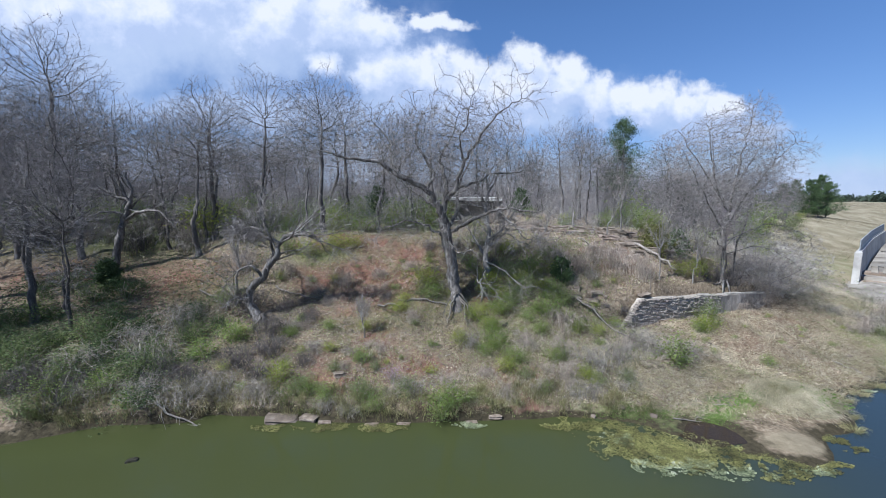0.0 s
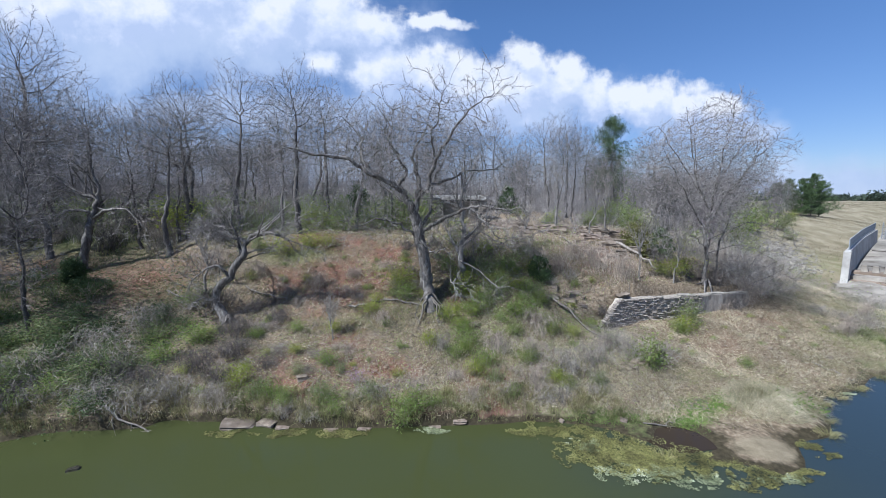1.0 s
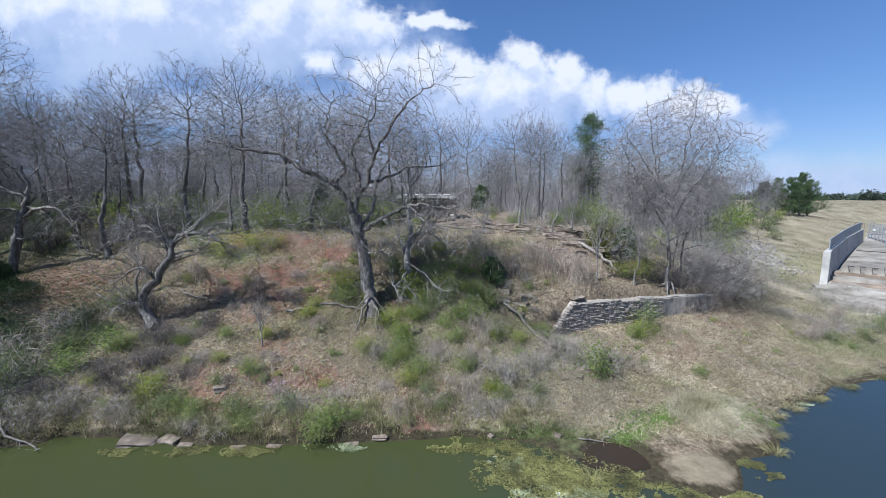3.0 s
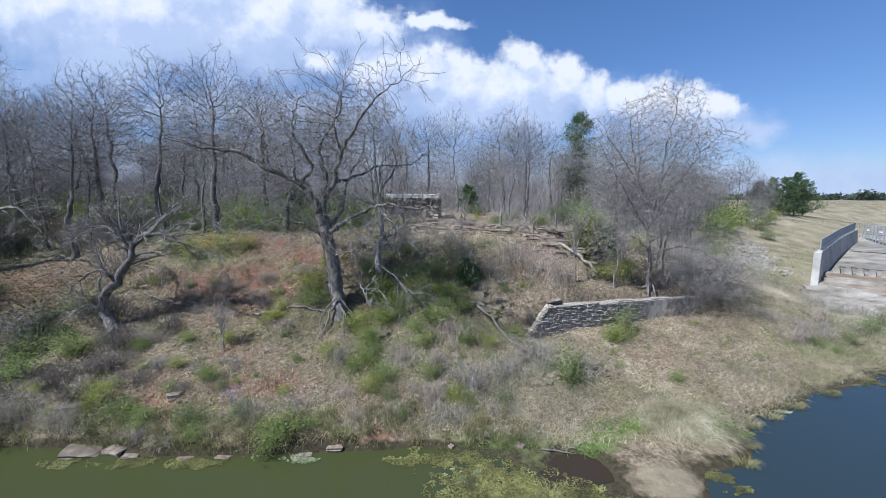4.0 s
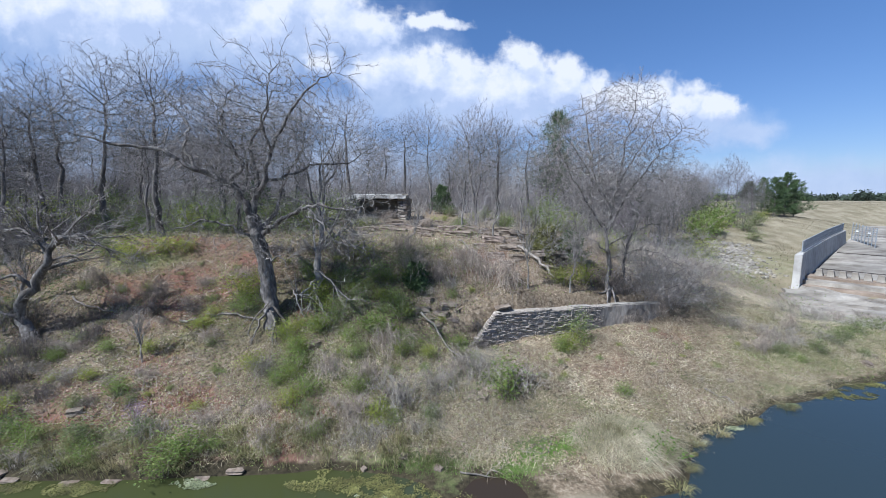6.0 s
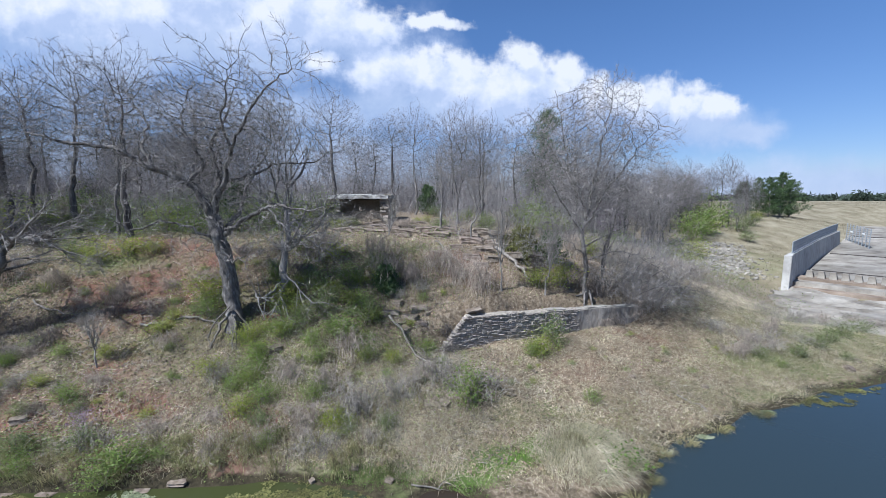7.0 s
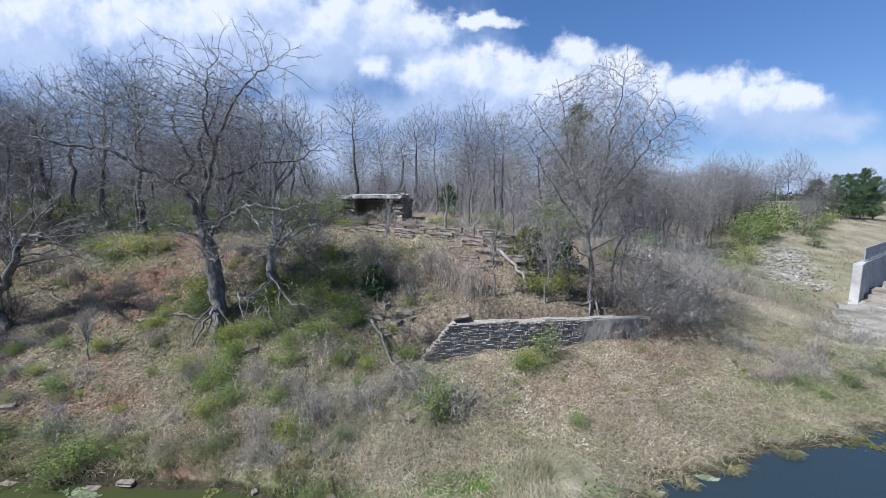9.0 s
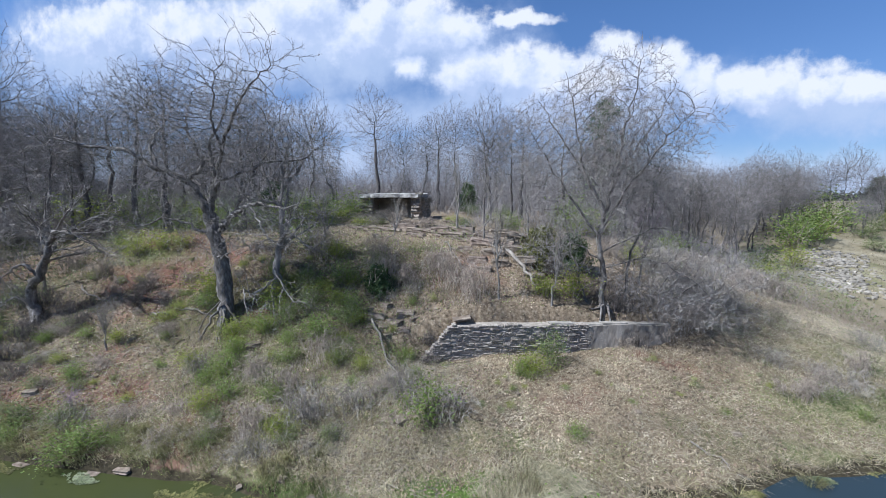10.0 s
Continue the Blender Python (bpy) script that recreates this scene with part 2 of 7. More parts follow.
WET_STONE = surface("wet_stone", [(0.3, (0.02, 0.019, 0.013)), (0.7, (0.055, 0.05, 0.035))], 4.0, bump=0.5, rough=0.4)
COPING = surface("coping_mortar", [(0.3, (0.17, 0.155, 0.135)), (0.7, (0.36, 0.335, 0.30))], 3.0, bump=0.4, large=0.3)
CONCRETE = surface("concrete", [(0.3, (0.29, 0.275, 0.255)), (0.7, (0.42, 0.405, 0.38))], 1.2, bump=0.25, bump_scale=10, large=0.18, large_scale=0.25)
CONCRETE_WORN = surface("worn_concrete", [(0.3, (0.085, 0.07, 0.055)), (0.4, (0.17, 0.15, 0.125)), (0.55, (0.25, 0.228, 0.195)), (0.75, (0.35, 0.325, 0.285))], 0.55, bump=0.7, bump_scale=5, large=0.3, large_scale=0.12, stretch=(0.8, 1.2, 1))
CONCRETE_BROWN = surface("stained_concrete", [(0.3, (0.16, 0.12, 0.09)), (0.7, (0.28, 0.225, 0.175))], 0.7, bump=0.3, large=0.25)
RENDER_FACE = surface("stained_render", [(0.3, (0.12, 0.105, 0.09)), (0.5, (0.25, 0.225, 0.198)), (0.72, (0.42, 0.385, 0.34))], 2.6, bump=0.6, bump_scale=8, stretch=(1, 1, 0.3), large=0.3, large_scale=0.7)
RAIL_METAL = surface("galvanized_rail", [(0.3, (0.30, 0.32, 0.34)), (0.7, (0.45, 0.47, 0.49))], 3.0, bump=0.1, metal=0.5, rough=0.5)
SIGN_WHITE = surface("white_paint", [(0.3, (0.74, 0.74, 0.73)), (0.7, (0.82, 0.82, 0.81))], 3.0, bump=0.05)
DARK_TIMBER = surface("dark_timber", [(0.3, (0.03, 0.026, 0.024)), (0.7, (0.07, 0.06, 0.055))], 4.0, bump=0.4)
ROOF = surface("roof_slab", [(0.32, (0.14, 0.13, 0.115)), (0.5, (0.36, 0.345, 0.32)), (0.7, (0.54, 0.525, 0.50))], 4.0, bump=0.8, large=0.25, large_scale=1.2)
ALGAE = surface("algae", [(0.35, (0.055, 0.052, 0.018)), (0.55, (0.125, 0.122, 0.040)), (0.75, (0.25, 0.245, 0.095))], 1.2, bump=0, vary="island", spread=0.5, large=0.35, large_scale=1.0, rough=0.6)
SCUM = surface("pale_scum", [(0.35, (0.09, 0.11, 0.05)), (0.55, (0.20, 0.22, 0.13)), (0.72, (0.42, 0.43, 0.36))], 1.2, bump=0, vary="island", spread=0.5, large=0.35, large_scale=1.2, rough=0.6)


def ground_material():
    """Earth and litter; the attribute soil holds red earth, green moss and sand, its alpha shore mud and painted
    undercut shade.
    """
    m = bpy.data.materials.new("bank_earth")
    m.use_nodes = True
    t = m.node_tree
    b = t.nodes["Principled BSDF"]
    tc = t.nodes.new("ShaderNodeTexCoord")
    at = t.nodes.new("ShaderNodeAttribute")
    at.attribute_name = "soil"
    sp = t.nodes.new("ShaderNodeSeparateColor")
    t.links.new(at.outputs["Color"], sp.inputs[0])

    def ramp_noise(scale, detail, stops):
        n = t.nodes.new("ShaderNodeTexNoise")
        n.inputs["Scale"].default_value, n.inputs["Detail"].default_value, n.inputs["Roughness"].default_value = scale, detail, 0.65
        t.links.new(tc.outputs["Object"], n.inputs["Vector"])
        r = t.nodes.new("ShaderNodeValToRGB")
        e = r.color_ramp.elements
        e[0].position, e[0].color = stops[0][0], (*stops[0][1], 1)
        e[1].position, e[1].color = stops[-1][0], (*stops[-1][1], 1)
        for p, c in stops[1:-1]:
            e.new(p).color = (*c, 1)
        t.links.new(n.outputs["Fac"], r.inputs[0])
        return r.outputs[0], n.outputs["Fac"]

    litter, fine = ramp_noise(7.0, 8.0, [(0.3, (0.08, 0.06, 0.042)), (0.5, (0.185, 0.143, 0.098)), (0.7, (0.34, 0.285, 0.21))])
    red, _ = ramp_noise(3.0, 7.0, [(0.3, (0.095, 0.042, 0.030)), (0.7, (0.265, 0.135, 0.10))])
    green, _ = ramp_noise(4.0, 7.0, [(0.3, (0.07, 0.095, 0.03)), (0.7, (0.17, 0.195, 0.075))])
    sand, _ = ramp_noise(2.0, 6.0, [(0.3, (0.14, 0.115, 0.076)), (0.7, (0.25, 0.21, 0.145))])
    cover, wide = ramp_noise(1.3, 6.0, [(0.4, (0, 0, 0)), (0.6, (1, 1, 1))])

    def over(a, c, mask, soft):
        # the mask is frayed by the noise, so that patches have ragged edges
        add = t.nodes.new("ShaderNodeMath")
        add.operation = "ADD"
        t.links.new(mask, add.inputs[0])
        t.links.new(wide, add.inputs[1])
        mr = t.nodes.new("ShaderNodeMapRange")
        mr.inputs[1].default_value, mr.inputs[2].default_value = 0.85 - soft, 0.85 + soft
        t.links.new(add.outputs[0], mr.inputs[0])
        mx = t.nodes.new("ShaderNodeMix")
        mx.data_type = "RGBA"
        t.links.new(mr.outputs[0], mx.inputs["Factor"])
        t.links.new(a, mx.inputs["A"])
        t.links.new(c, mx.inputs["B"])
        return mx.outputs["Result"]

    # pale straw takes over from the litter on the open embankment
    straw, _ = ramp_noise(0.35, 9.0, [(0.3, (0.13, 0.112, 0.07)), (0.5, (0.22, 0.19, 0.128)), (0.7, (0.31, 0.275, 0.2))])
    xyz = t.nodes.new("ShaderNodeSeparateXYZ")
    t.links.new(tc.outputs["Object"], xyz.inputs[0])
    east = t.nodes.new("ShaderNodeMapRange")
    east.inputs[1].default_value, east.inputs[2].default_value = 34.0, 48.0
    t.links.new(xyz.outputs[0], east.inputs[0])
    base = t.nodes.new("ShaderNodeMix")
    base.data_type = "RGBA"
    t.links.new(east.outputs[0], base.inputs["Factor"])
    t.links.new(litter, base.inputs["A"])
    t.links.new(straw, base.inputs["B"])
    col = over(base.outputs["Result"], green, sp.outputs[1], 0.25)
    col = over(col, red, sp.outputs[0], 0.2)
    col = over(col, sand, sp.outputs[2], 0.15)
    # dark mud at the shore; on the left bank it also paints undercut shade
    mud, _ = ramp_noise(6.0, 5.0, [(0.3, (0.020, 0.017, 0.011)), (0.7, (0.07, 0.058, 0.034))])
    col = over(col, mud, at.outputs["Alpha"], 0.12)
    t.links.new(col, b.inputs["Base Color"])
    b.inputs["Roughness"].default_value = 0.95
    b.inputs["Specular IOR Level"].default_value = 0.15
    bp = t.nodes.new("ShaderNodeBump")
    bp.inputs["Strength"].default_value, bp.inputs["Distance"].default_value = 0.9, 0.05
    t.links.new(fine, bp.inputs["Height"])
    t.links.new(bp.outputs[0], b.inputs["Normal"])
    return m


def water_material(shallow=(0.044, 0.051, 0.019, 1), deep=(0.024, 0.036, 0.042, 1)):
    """Turbid green in the inlet, clearer and darker past the spit, with a faint ripple."""
    m = bpy.data.materials.new("river_water")
    m.use_nodes = True
    t = m.node_tree
    b = t.nodes["Principled BSDF"]
    tc = t.nodes.new("ShaderNodeTexCoord")
    sp = t.nodes.new("ShaderNodeSeparateXYZ")
    t.links.new(tc.outputs["Object"], sp.inputs[0])
    n = t.nodes.new("ShaderNodeTexNoise")
    n.inputs["Scale"].default_value, n.inputs["Detail"].default_value = 0.18, 4.0
    t.links.new(tc.outputs["Object"], n.inputs["Vector"])
    add = t.nodes.new("ShaderNodeMath")
    add.operation = "MULTIPLY_ADD"
    add.inputs[1].default_value = 6.0
    t.links.new(n.outputs["Fac"], add.inputs[0])
    t.links.new(sp.outputs[0], add.inputs[2])
    mr = t.nodes.new("ShaderNodeMapRange")
    mr.interpolation_type = "SMOOTHSTEP"
    mr.inputs[1].default_value, mr.inputs[2].default_value = 7.0, 19.0
    t.links.new(add.outputs[0], mr.inputs[0])
    mx = t.nodes.new("ShaderNodeMix")
    mx.data_type = "RGBA"
    mx.inputs["A"].default_value, mx.inputs["B"].default_value = shallow, deep
    t.links.new(mr.outputs[0], mx.inputs["Factor"])
    t.links.new(mx.outputs["Result"], b.inputs["Base Color"])
    b.inputs["Roughness"].default_value = 0.06
    b.inputs["IOR"].default_value = 1.33
    rip = t.nodes.new("ShaderNodeTexNoise")
    rip.inputs["Scale"].default_value, rip.inputs["Detail"].default_value = 2.2, 3.0
    t.links.new(tc.outputs["Object"], rip.inputs["Vector"])
    bp = t.nodes.new("ShaderNodeBump")
    bp.inputs["Strength"].default_value, bp.inputs["Distance"].default_value = 0.10, 0.03
    t.links.new(rip.outputs["Fac"], bp.inputs["Height"])
    t.links.new(bp.outputs[0], b.inputs["Normal"])
    return m


EARTH = ground_material()
WATER = water_material()
POOL = water_material((0.034, 0.025, 0.017, 1), (0.034, 0.025, 0.017, 1))

# ---- the lie of the land ----
# cross sections of the bank: x, then pairs of y and height
SECTIONS = [
    (-60, (9, -1, 12, 0, 14, 0.9, 24, 3.5, 33, 6.4, 50, 7.4, 90, 8.6)),
    (-20, (11, -1.2, 13.6, 0, 13.8, 0.5, 14.5, 0.9, 18, 1.7, 25.6, 4.2, 31, 6.7, 60, 7.8)),
    (-13, (12, -1.3, 15.2, 0, 15.4, 0.5, 16, 0.9, 20, 1.9, 23, 3.0, 29, 6.7, 60, 7.8)),
    (-8, (12.6, -1.3, 15.8, 0, 15.95, 0.42, 16.4, 0.7, 20, 1.7, 22.6, 2.9, 28, 6.7, 60, 7.8)),
    (-3, (12, -1.3, 15.3, 0, 15.45, 0.28, 16.1, 0.45, 18, 0.8, 20.2, 1.9, 25, 4.4, 28.5, 6.6, 60, 7.8)),
    (1, (12, -1.3, 15.5, 0, 15.65, 0.28, 16.2, 0.45, 18, 0.9, 21, 2.4, 24, 4.6, 28, 6.5, 60, 7.8)),
    (5, (11.5, -1.0, 15.8, 0, 15.95, 0.36, 17, 0.75, 20, 1.8, 24.3, 4.2, 28, 6.0, 32, 6.7, 60, 8.0)),
    (9, (10, -0.8, 15.6, 0.02, 17.2, 0.7, 19.8, 1.4, 23, 2.9, 24.5, 3.8, 28, 5.6, 32, 6.7, 60, 8.0)),
    (13, (9, -0.8, 12.6, -0.03, 15, 0.12, 17, 0.5, 19.3, 1.3, 22.9, 2.6, 25, 4.3, 28, 5.7, 32, 6.7, 60, 8.0)),
    (16.5, (9, -1.0, 14, -0.2, 15.4, 0.1, 17, 0.4, 19.5, 0.8, 24.2, 2.6, 28, 4.9, 33, 6.3, 60, 8.0)),
    (20, (14, -1.2, 17.9, 0, 18.8, 0.4, 23, 1.8, 25.4, 2.6, 30, 4.5, 36, 6.0, 60, 8.0)),
    (24, (15, -1.2, 19.8, 0, 20.8, 0.4, 23.5, 1.0, 26, 2.2, 31, 3.4, 40, 4.9, 60, 7.0)),
    (29, (16, -1.2, 21.6, 0, 22.6, 0.4, 25, 1.2, 29, 2.3, 36, 3.0, 48, 4.2, 70, 6.5)),
    (36, (18, -1.0, 24.5, 0, 27, 0.4, 33, 1.1, 42, 1.6, 54, 2.8, 75, 6.0)),
    (46, (22, -0.8, 27.5, 0, 31, 0.25, 40, 0.6, 46, 0.9, 53, 1.8, 62, 3.6, 85, 7.2)),
    (70, (26, -0.8, 30, 0, 36, 0.2, 45, 0.4, 62, 0.9, 68, 3.4, 84, 6.6, 110, 8.4)),
    (120, (26, -0.8, 30, 0, 40, 0.3, 60, 0.6, 100, 1.4, 108, 6.6, 130, 8.4)),
]
WALL_A, WALL_B = (10.3, 22.3), (21.9, 26.2)


def bank(x, y):
    """Height of the smooth bank, for arrays of places."""
    x, y = np.asarray(x, float), np.asarray(y, float)
    xs = np.array([s[0] for s in SECTIONS], float)
    zs = np.stack([np.interp(y, s[1][0::2], s[1][1::2]) for s in SECTIONS])
    k = np.clip(np.searchsorted(xs, x) - 1, 0, len(xs) - 2)
    f = np.clip((x - xs[k]) / (xs[k + 1] - xs[k]), 0, 1)
    f = f * f * (3 - 2 * f) * 0.5 + f * 0.5
    za = np.take_along_axis(zs, k[None], 0)[0]
    zb = np.take_along_axis(zs, k[None] + 1, 0)[0]
    z = za + (zb - za) * f
    # the step held by the stone wall
    ax, ay = WALL_A
    ux, uy = WALL_B[0] - ax, WALL_B[1] - ay
    run = math.hypot(ux, uy)
    ux, uy = ux / run, uy / run
    s = (y - ay) * ux - (x - ax) * uy
    a = (x - ax) * ux + (y - ay) * uy
    w = np.clip((a + 1.6) / 2.8, 0, 1) * np.clip((run + 2.0 - a) / 2.5, 0, 1)
    s = s - 0.3
    step = np.clip(s / 0.22, -1, 1) * np.exp(-np.abs(s) / 2.4)
    z = z + w * step * (0.82 - 0.035 * a)
    z = z - w * np.where(s < 0.2, 0.42, 0.0) * np.exp(np.minimum(s, 0) / 2.0)
    # the far shore behind the camera
    back = np.interp(-y, (8, 12, 20, 60), (-1.4, 0.0, 2.5, 7.0))
    z = np.where(y < 0, np.maximum(back, -1.4), z)
    return z


def lumps(x, y):
    """Unevenness of the ground at one place."""
    p = Vector((x, y, 0))
    big = noise.noise(p * 0.35) * 0.22 + noise.noise(p * 0.9 + Vector((7, 3, 1))) * 0.10
    return big + noise.noise(p * 2.6) * 0.045 + noise.noise(p * 6.1) * 0.02


def ground_z(x, y):
    z = float(bank(np.array([x]), np.array([y]))[0])
    return z + lumps(x, y) * min(1.0, max(0.15, z * 0.8))

# ---- meshes ----
def mesh_np(name, verts, faces, material=None, smooth=False):
    """A mesh from arrays of vertices and of triangles or quads."""
    verts, faces = np.asarray(verts, np.float32), np.asarray(faces, np.int32)
    me = bpy.data.meshes.new(name)
    k = faces.shape[1]
    me.vertices.add(len(verts))
    me.vertices.foreach_set("co", verts.ravel())
    me.loops.add(faces.size)
    me.loops.foreach_set("vertex_index", faces.ravel())
    me.polygons.add(len(faces))
    me.polygons.foreach_set("loop_start", np.arange(0, faces.size, k, dtype=np.int32))
    me.polygons.foreach_set("use_smooth", np.full(len(faces), smooth, dtype=bool))
    me.update(calc_edges=True)
    me.validate()
    if material:
        me.materials.append(material)
    return me


def part(name, shape, material, parent=None, label=""):
    """One mesh object, out of a bmesh or a mesh, under a thing or a part."""
    if isinstance(shape, bmesh.types.BMesh):
        me = bpy.data.meshes.new(name)
        shape.to_mesh(me)
        shape.free()
        shape = me
    if material and not shape.materials:
        shape.materials.append(material)
    ob = new(name, shape)
    if parent:
        ob.parent = parent
    return tagged(ob, label)


def thing(name, label, category, m=None, group="", kind=""):
    ob = new(name)
    ob.empty_display_size = 0.2
    if m is not None:
        ob.matrix_basis = m
    return tagged(ob, label, category, group, kind)


def box(bm, cx, cy, cz, sx, sy, sz, turn=0.0):
    """Adds a box to a bmesh: middle, full sizes, turn about z in degrees."""
    m = pose(cx, cy, cz, 0, 0, turn) @ Matrix.Diagonal((sx, sy, sz, 1))
    return bmesh.ops.create_cube(bm, size=1.0, matrix=m)["verts"]


def soften(bm, width, segments=1):
    bmesh.ops.bevel(bm, geom=bm.edges[:], offset=width, segments=segments, affect="EDGES", profile=0.6)
    return bm


# ---- the ground ----
def axis(lo, fine_lo, fine_hi, hi, fine, coarse):
    mid = np.arange(fine_lo, fine_hi + 1e-6, fine)
    out, step, v = [], coarse, fine_hi
    while v < hi:
        v += step
        out.append(v)
        step *= 1.13
    back, step, v = [], coarse, fine_lo
    while v > lo:
        v -= step
        back.append(v)
        step *= 1.13
    return np.array(back[::-1] + list(mid) + out)


GX = axis(-2500, -26, 34, 2500, 0.17, 0.4)
GY = axis(-2500, 10, 34, 2500, 0.17, 0.4)
XX, YY = np.meshgrid(GX, GY)
GZ = bank(XX, YY)
bumps = np.zeros_like(GZ)
near_x, near_y = np.abs(GX - 15) < 120, np.abs(GY - 40) < 100
for j in np.nonzero(near_y)[0]:
    for i in np.nonzero(near_x)[0]:
        bumps[j, i] = lumps(GX[i], GY[j])
GZ = GZ + bumps * np.clip(GZ * 0.8, 0.15, 1.0)


def dent(x, y, r, depth):
    """A hollow (or, with a negative depth, a mound)."""
    return -depth * np.exp(-((XX - x) ** 2 + (YY - y) ** 2) / (r * r))


# the pool on the spit, the sunk bank by the snag, red scars, the hollow under the overhang, the spit's sandy toe
GZ += dent(10.9, 14.4, 1.7, -0.13) + dent(10.75, 14.5, 1.0, 0.26) + dent(9.3, 14.6, 0.8, -0.10) + dent(10.9, 13.4, 0.7, -0.14) + dent(-9.7, 16.0, 0.8, 0.45) + dent(-7.5, 24.4, 1.4, 0.35) + dent(-4.6, 24.9, 1.2, 0.35)
GZ += dent(16.6, 28.6, 1.0, 0.8) + dent(13.6, 13.6, 1.3, -0.12) + dent(2.3, 22.8, 0.9, 0.35) + dent(7.2, 24.2, 1.2, 0.3)
GZ += dent(7.8, 14.3, 1.7, -0.05) + dent(9.3, 13.3, 1.3, -0.04) + dent(-6.0, 17.2, 0.8, 0.25) + dent(15.6, 16.0, 1.5, -0.25)

# the spillway's bed: distances across and up the channel
SPILL = (44.0, 41.3)
ACROSS, ALONG = (0.63, -0.777), (0.777, 0.63)


def spill_at(a, b, z):
    """A place by its distances across and up the channel."""
    return (SPILL[0] + ACROSS[0] * a + ALONG[0] * b, SPILL[1] + ACROSS[1] * a + ALONG[1] * b, z)


def bed_z(b):
    return np.interp(b, (-17, -12, 0.4, 0.5, 9, 12, 50, 90), (0.35, 0.45, 0.40, 0.75, 0.8, 1.0, 3.2, 6.5))


across = (XX - SPILL[0]) * ACROSS[0] + (YY - SPILL[1]) * ACROSS[1]
along = (XX - SPILL[0]) * ALONG[0] + (YY - SPILL[1]) * ALONG[1]
edge = np.interp(along, (-12, -5, 0.3), (3.0, 0.3, 0.1))
beside = np.maximum(0.0, edge - across) * np.where(along < 0.3, 0.32, 50.0) + np.maximum(0.0, -11.5 - along) * 0.2
in_bed = (across < 46) & (along > -24) & (along < 85)
GZ = np.where(in_bed, np.minimum(GZ, bed_z(along) - 0.35 + beside), GZ)


def z_at(x, y):
    """Ground heights for arrays of places."""
    x, y = np.asarray(x, float), np.asarray(y, float)
    i = np.clip(np.searchsorted(GX, x) - 1, 0, len(GX) - 2)
    j = np.clip(np.searchsorted(GY, y) - 1, 0, len(GY) - 2)
    f, g = (x - GX[i]) / (GX[i + 1] - GX[i]), (y - GY[j]) / (GY[j + 1] - GY[j])
    return (GZ[j, i] * (1 - f) + GZ[j, i + 1] * f) * (1 - g) + (GZ[j + 1, i] * (1 - f) + GZ[j + 1, i + 1] * f) * g


def gz(x, y):
    return float(z_at([x], [y])[0])


def patches(spots):
    out = np.zeros_like(GZ)
    for x, y, rx, ry, a in spots:
        out = np.maximum(out, a * np.exp(-(((XX - x) / rx) ** 2 + ((YY - y) / ry) ** 2)))
    return out


nx, ny = len(GX), len(GY)
idx = np.arange(nx * ny).reshape(ny, nx)
quads = np.stack([idx[:-1, :-1], idx[:-1, 1:], idx[1:, 1:], idx[1:, :-1]], -1).reshape(-1, 4)
ground_mesh = mesh_np("ground", np.stack([XX, YY, GZ], -1).reshape(-1, 3), quads, EARTH, smooth=True)
soil = ground_mesh.color_attributes.new("soil", "FLOAT_COLOR", "POINT")
red = patches([(-8.2, 24.6, 1.5, 1.0, 0.68), (-4.8, 25.2, 2.1, 1.2, 0.70), (-2.0, 26.5, 2.5, 1.5, 0.5), (-8.0, 28.2, 2.5, 0.9, 0.6), (-5.6, 17.3, 2.0, 0.8, 0.6), (-1.0, 18.4, 2.0, 1.0, 0.54),
               (3.4, 17.2, 1.6, 1.6, 0.85), (-5.0, 17.4, 1.6, 0.9, 0.75), (-3.6, 20.2, 1.8, 0.9, 0.5), (-3.5, 24.0, 6.0, 3.2, 0.47), (-4.0, 18.5, 5.5, 1.8, 0.38), (-6.5, 27.6, 5.0, 1.2, 0.5), (11.5, 26.5, 3.0, 2.5, 0.36), (2.4, 23.0, 1.2, 0.8, 0.6), (16.8, 28.6, 1.5, 1.0, 0.6), (-17, 25, 6, 3, 0.38), (-26, 26, 6, 3, 0.32), (0.5, 15.8, 2.5, 0.5, 0.5),
               (21.5, 24.4, 2.2, 1.0, 0.42), (17, 21.5, 3, 1.2, 0.3)])
green = patches([(-0.6, 23.0, 2.2, 2.0, 0.6), (-8.0, 26.6, 2.5, 0.9, 0.62), (-3, 21.5, 3, 1.2, 0.45), (12.6, 16.4, 1.6, 0.55, 0.85), (-16, 18, 5, 2, 0.45), (-24, 18, 8, 3, 0.5), (-15, 24, 4, 1.5, 0.35), (8, 15.4, 2.6, 0.9, 0.6), (8.2, 14.6, 2.4, 1.2, 0.9), (-12, 32, 9, 4, 0.5),
                 (-25, 31, 9, 4, 0.6), (4, 20, 3, 1.5, 0.4), (28, 23.4, 4, 1.2, 0.5), (38, 29, 8, 3, 0.4), (24, 20.6, 4, 0.7, 0.35), (48, 50, 12, 10, 0.25), (14, 16.9, 0.9, 0.3, 0.85), (11.3, 15.5, 0.8, 0.35, 0.85), (9.2, 15.4, 1.4, 0.3, 0.6), (33, 27, 6, 2.5, 0.5), (14.5, 18.4, 4, 1.2, 0.3)])
sandy = patches([(13.3, 13.7, 1.3, 0.75, 0.9)])
# left of x = 3 the mud climbs higher, painting the undercut's shadow band
mud_shade = (1 - 0.5 * np.clip(green, 0, 1)) * np.where(GZ < 0.02, 0.95, np.clip(0.75 - (GZ - 0.02) * np.where(XX < 3, 1.1, 3.0), 0, 1)) * (1 - np.clip(sandy, 0, 1))
rgba = np.stack([red, green, sandy, mud_shade], -1).astype(np.float32)
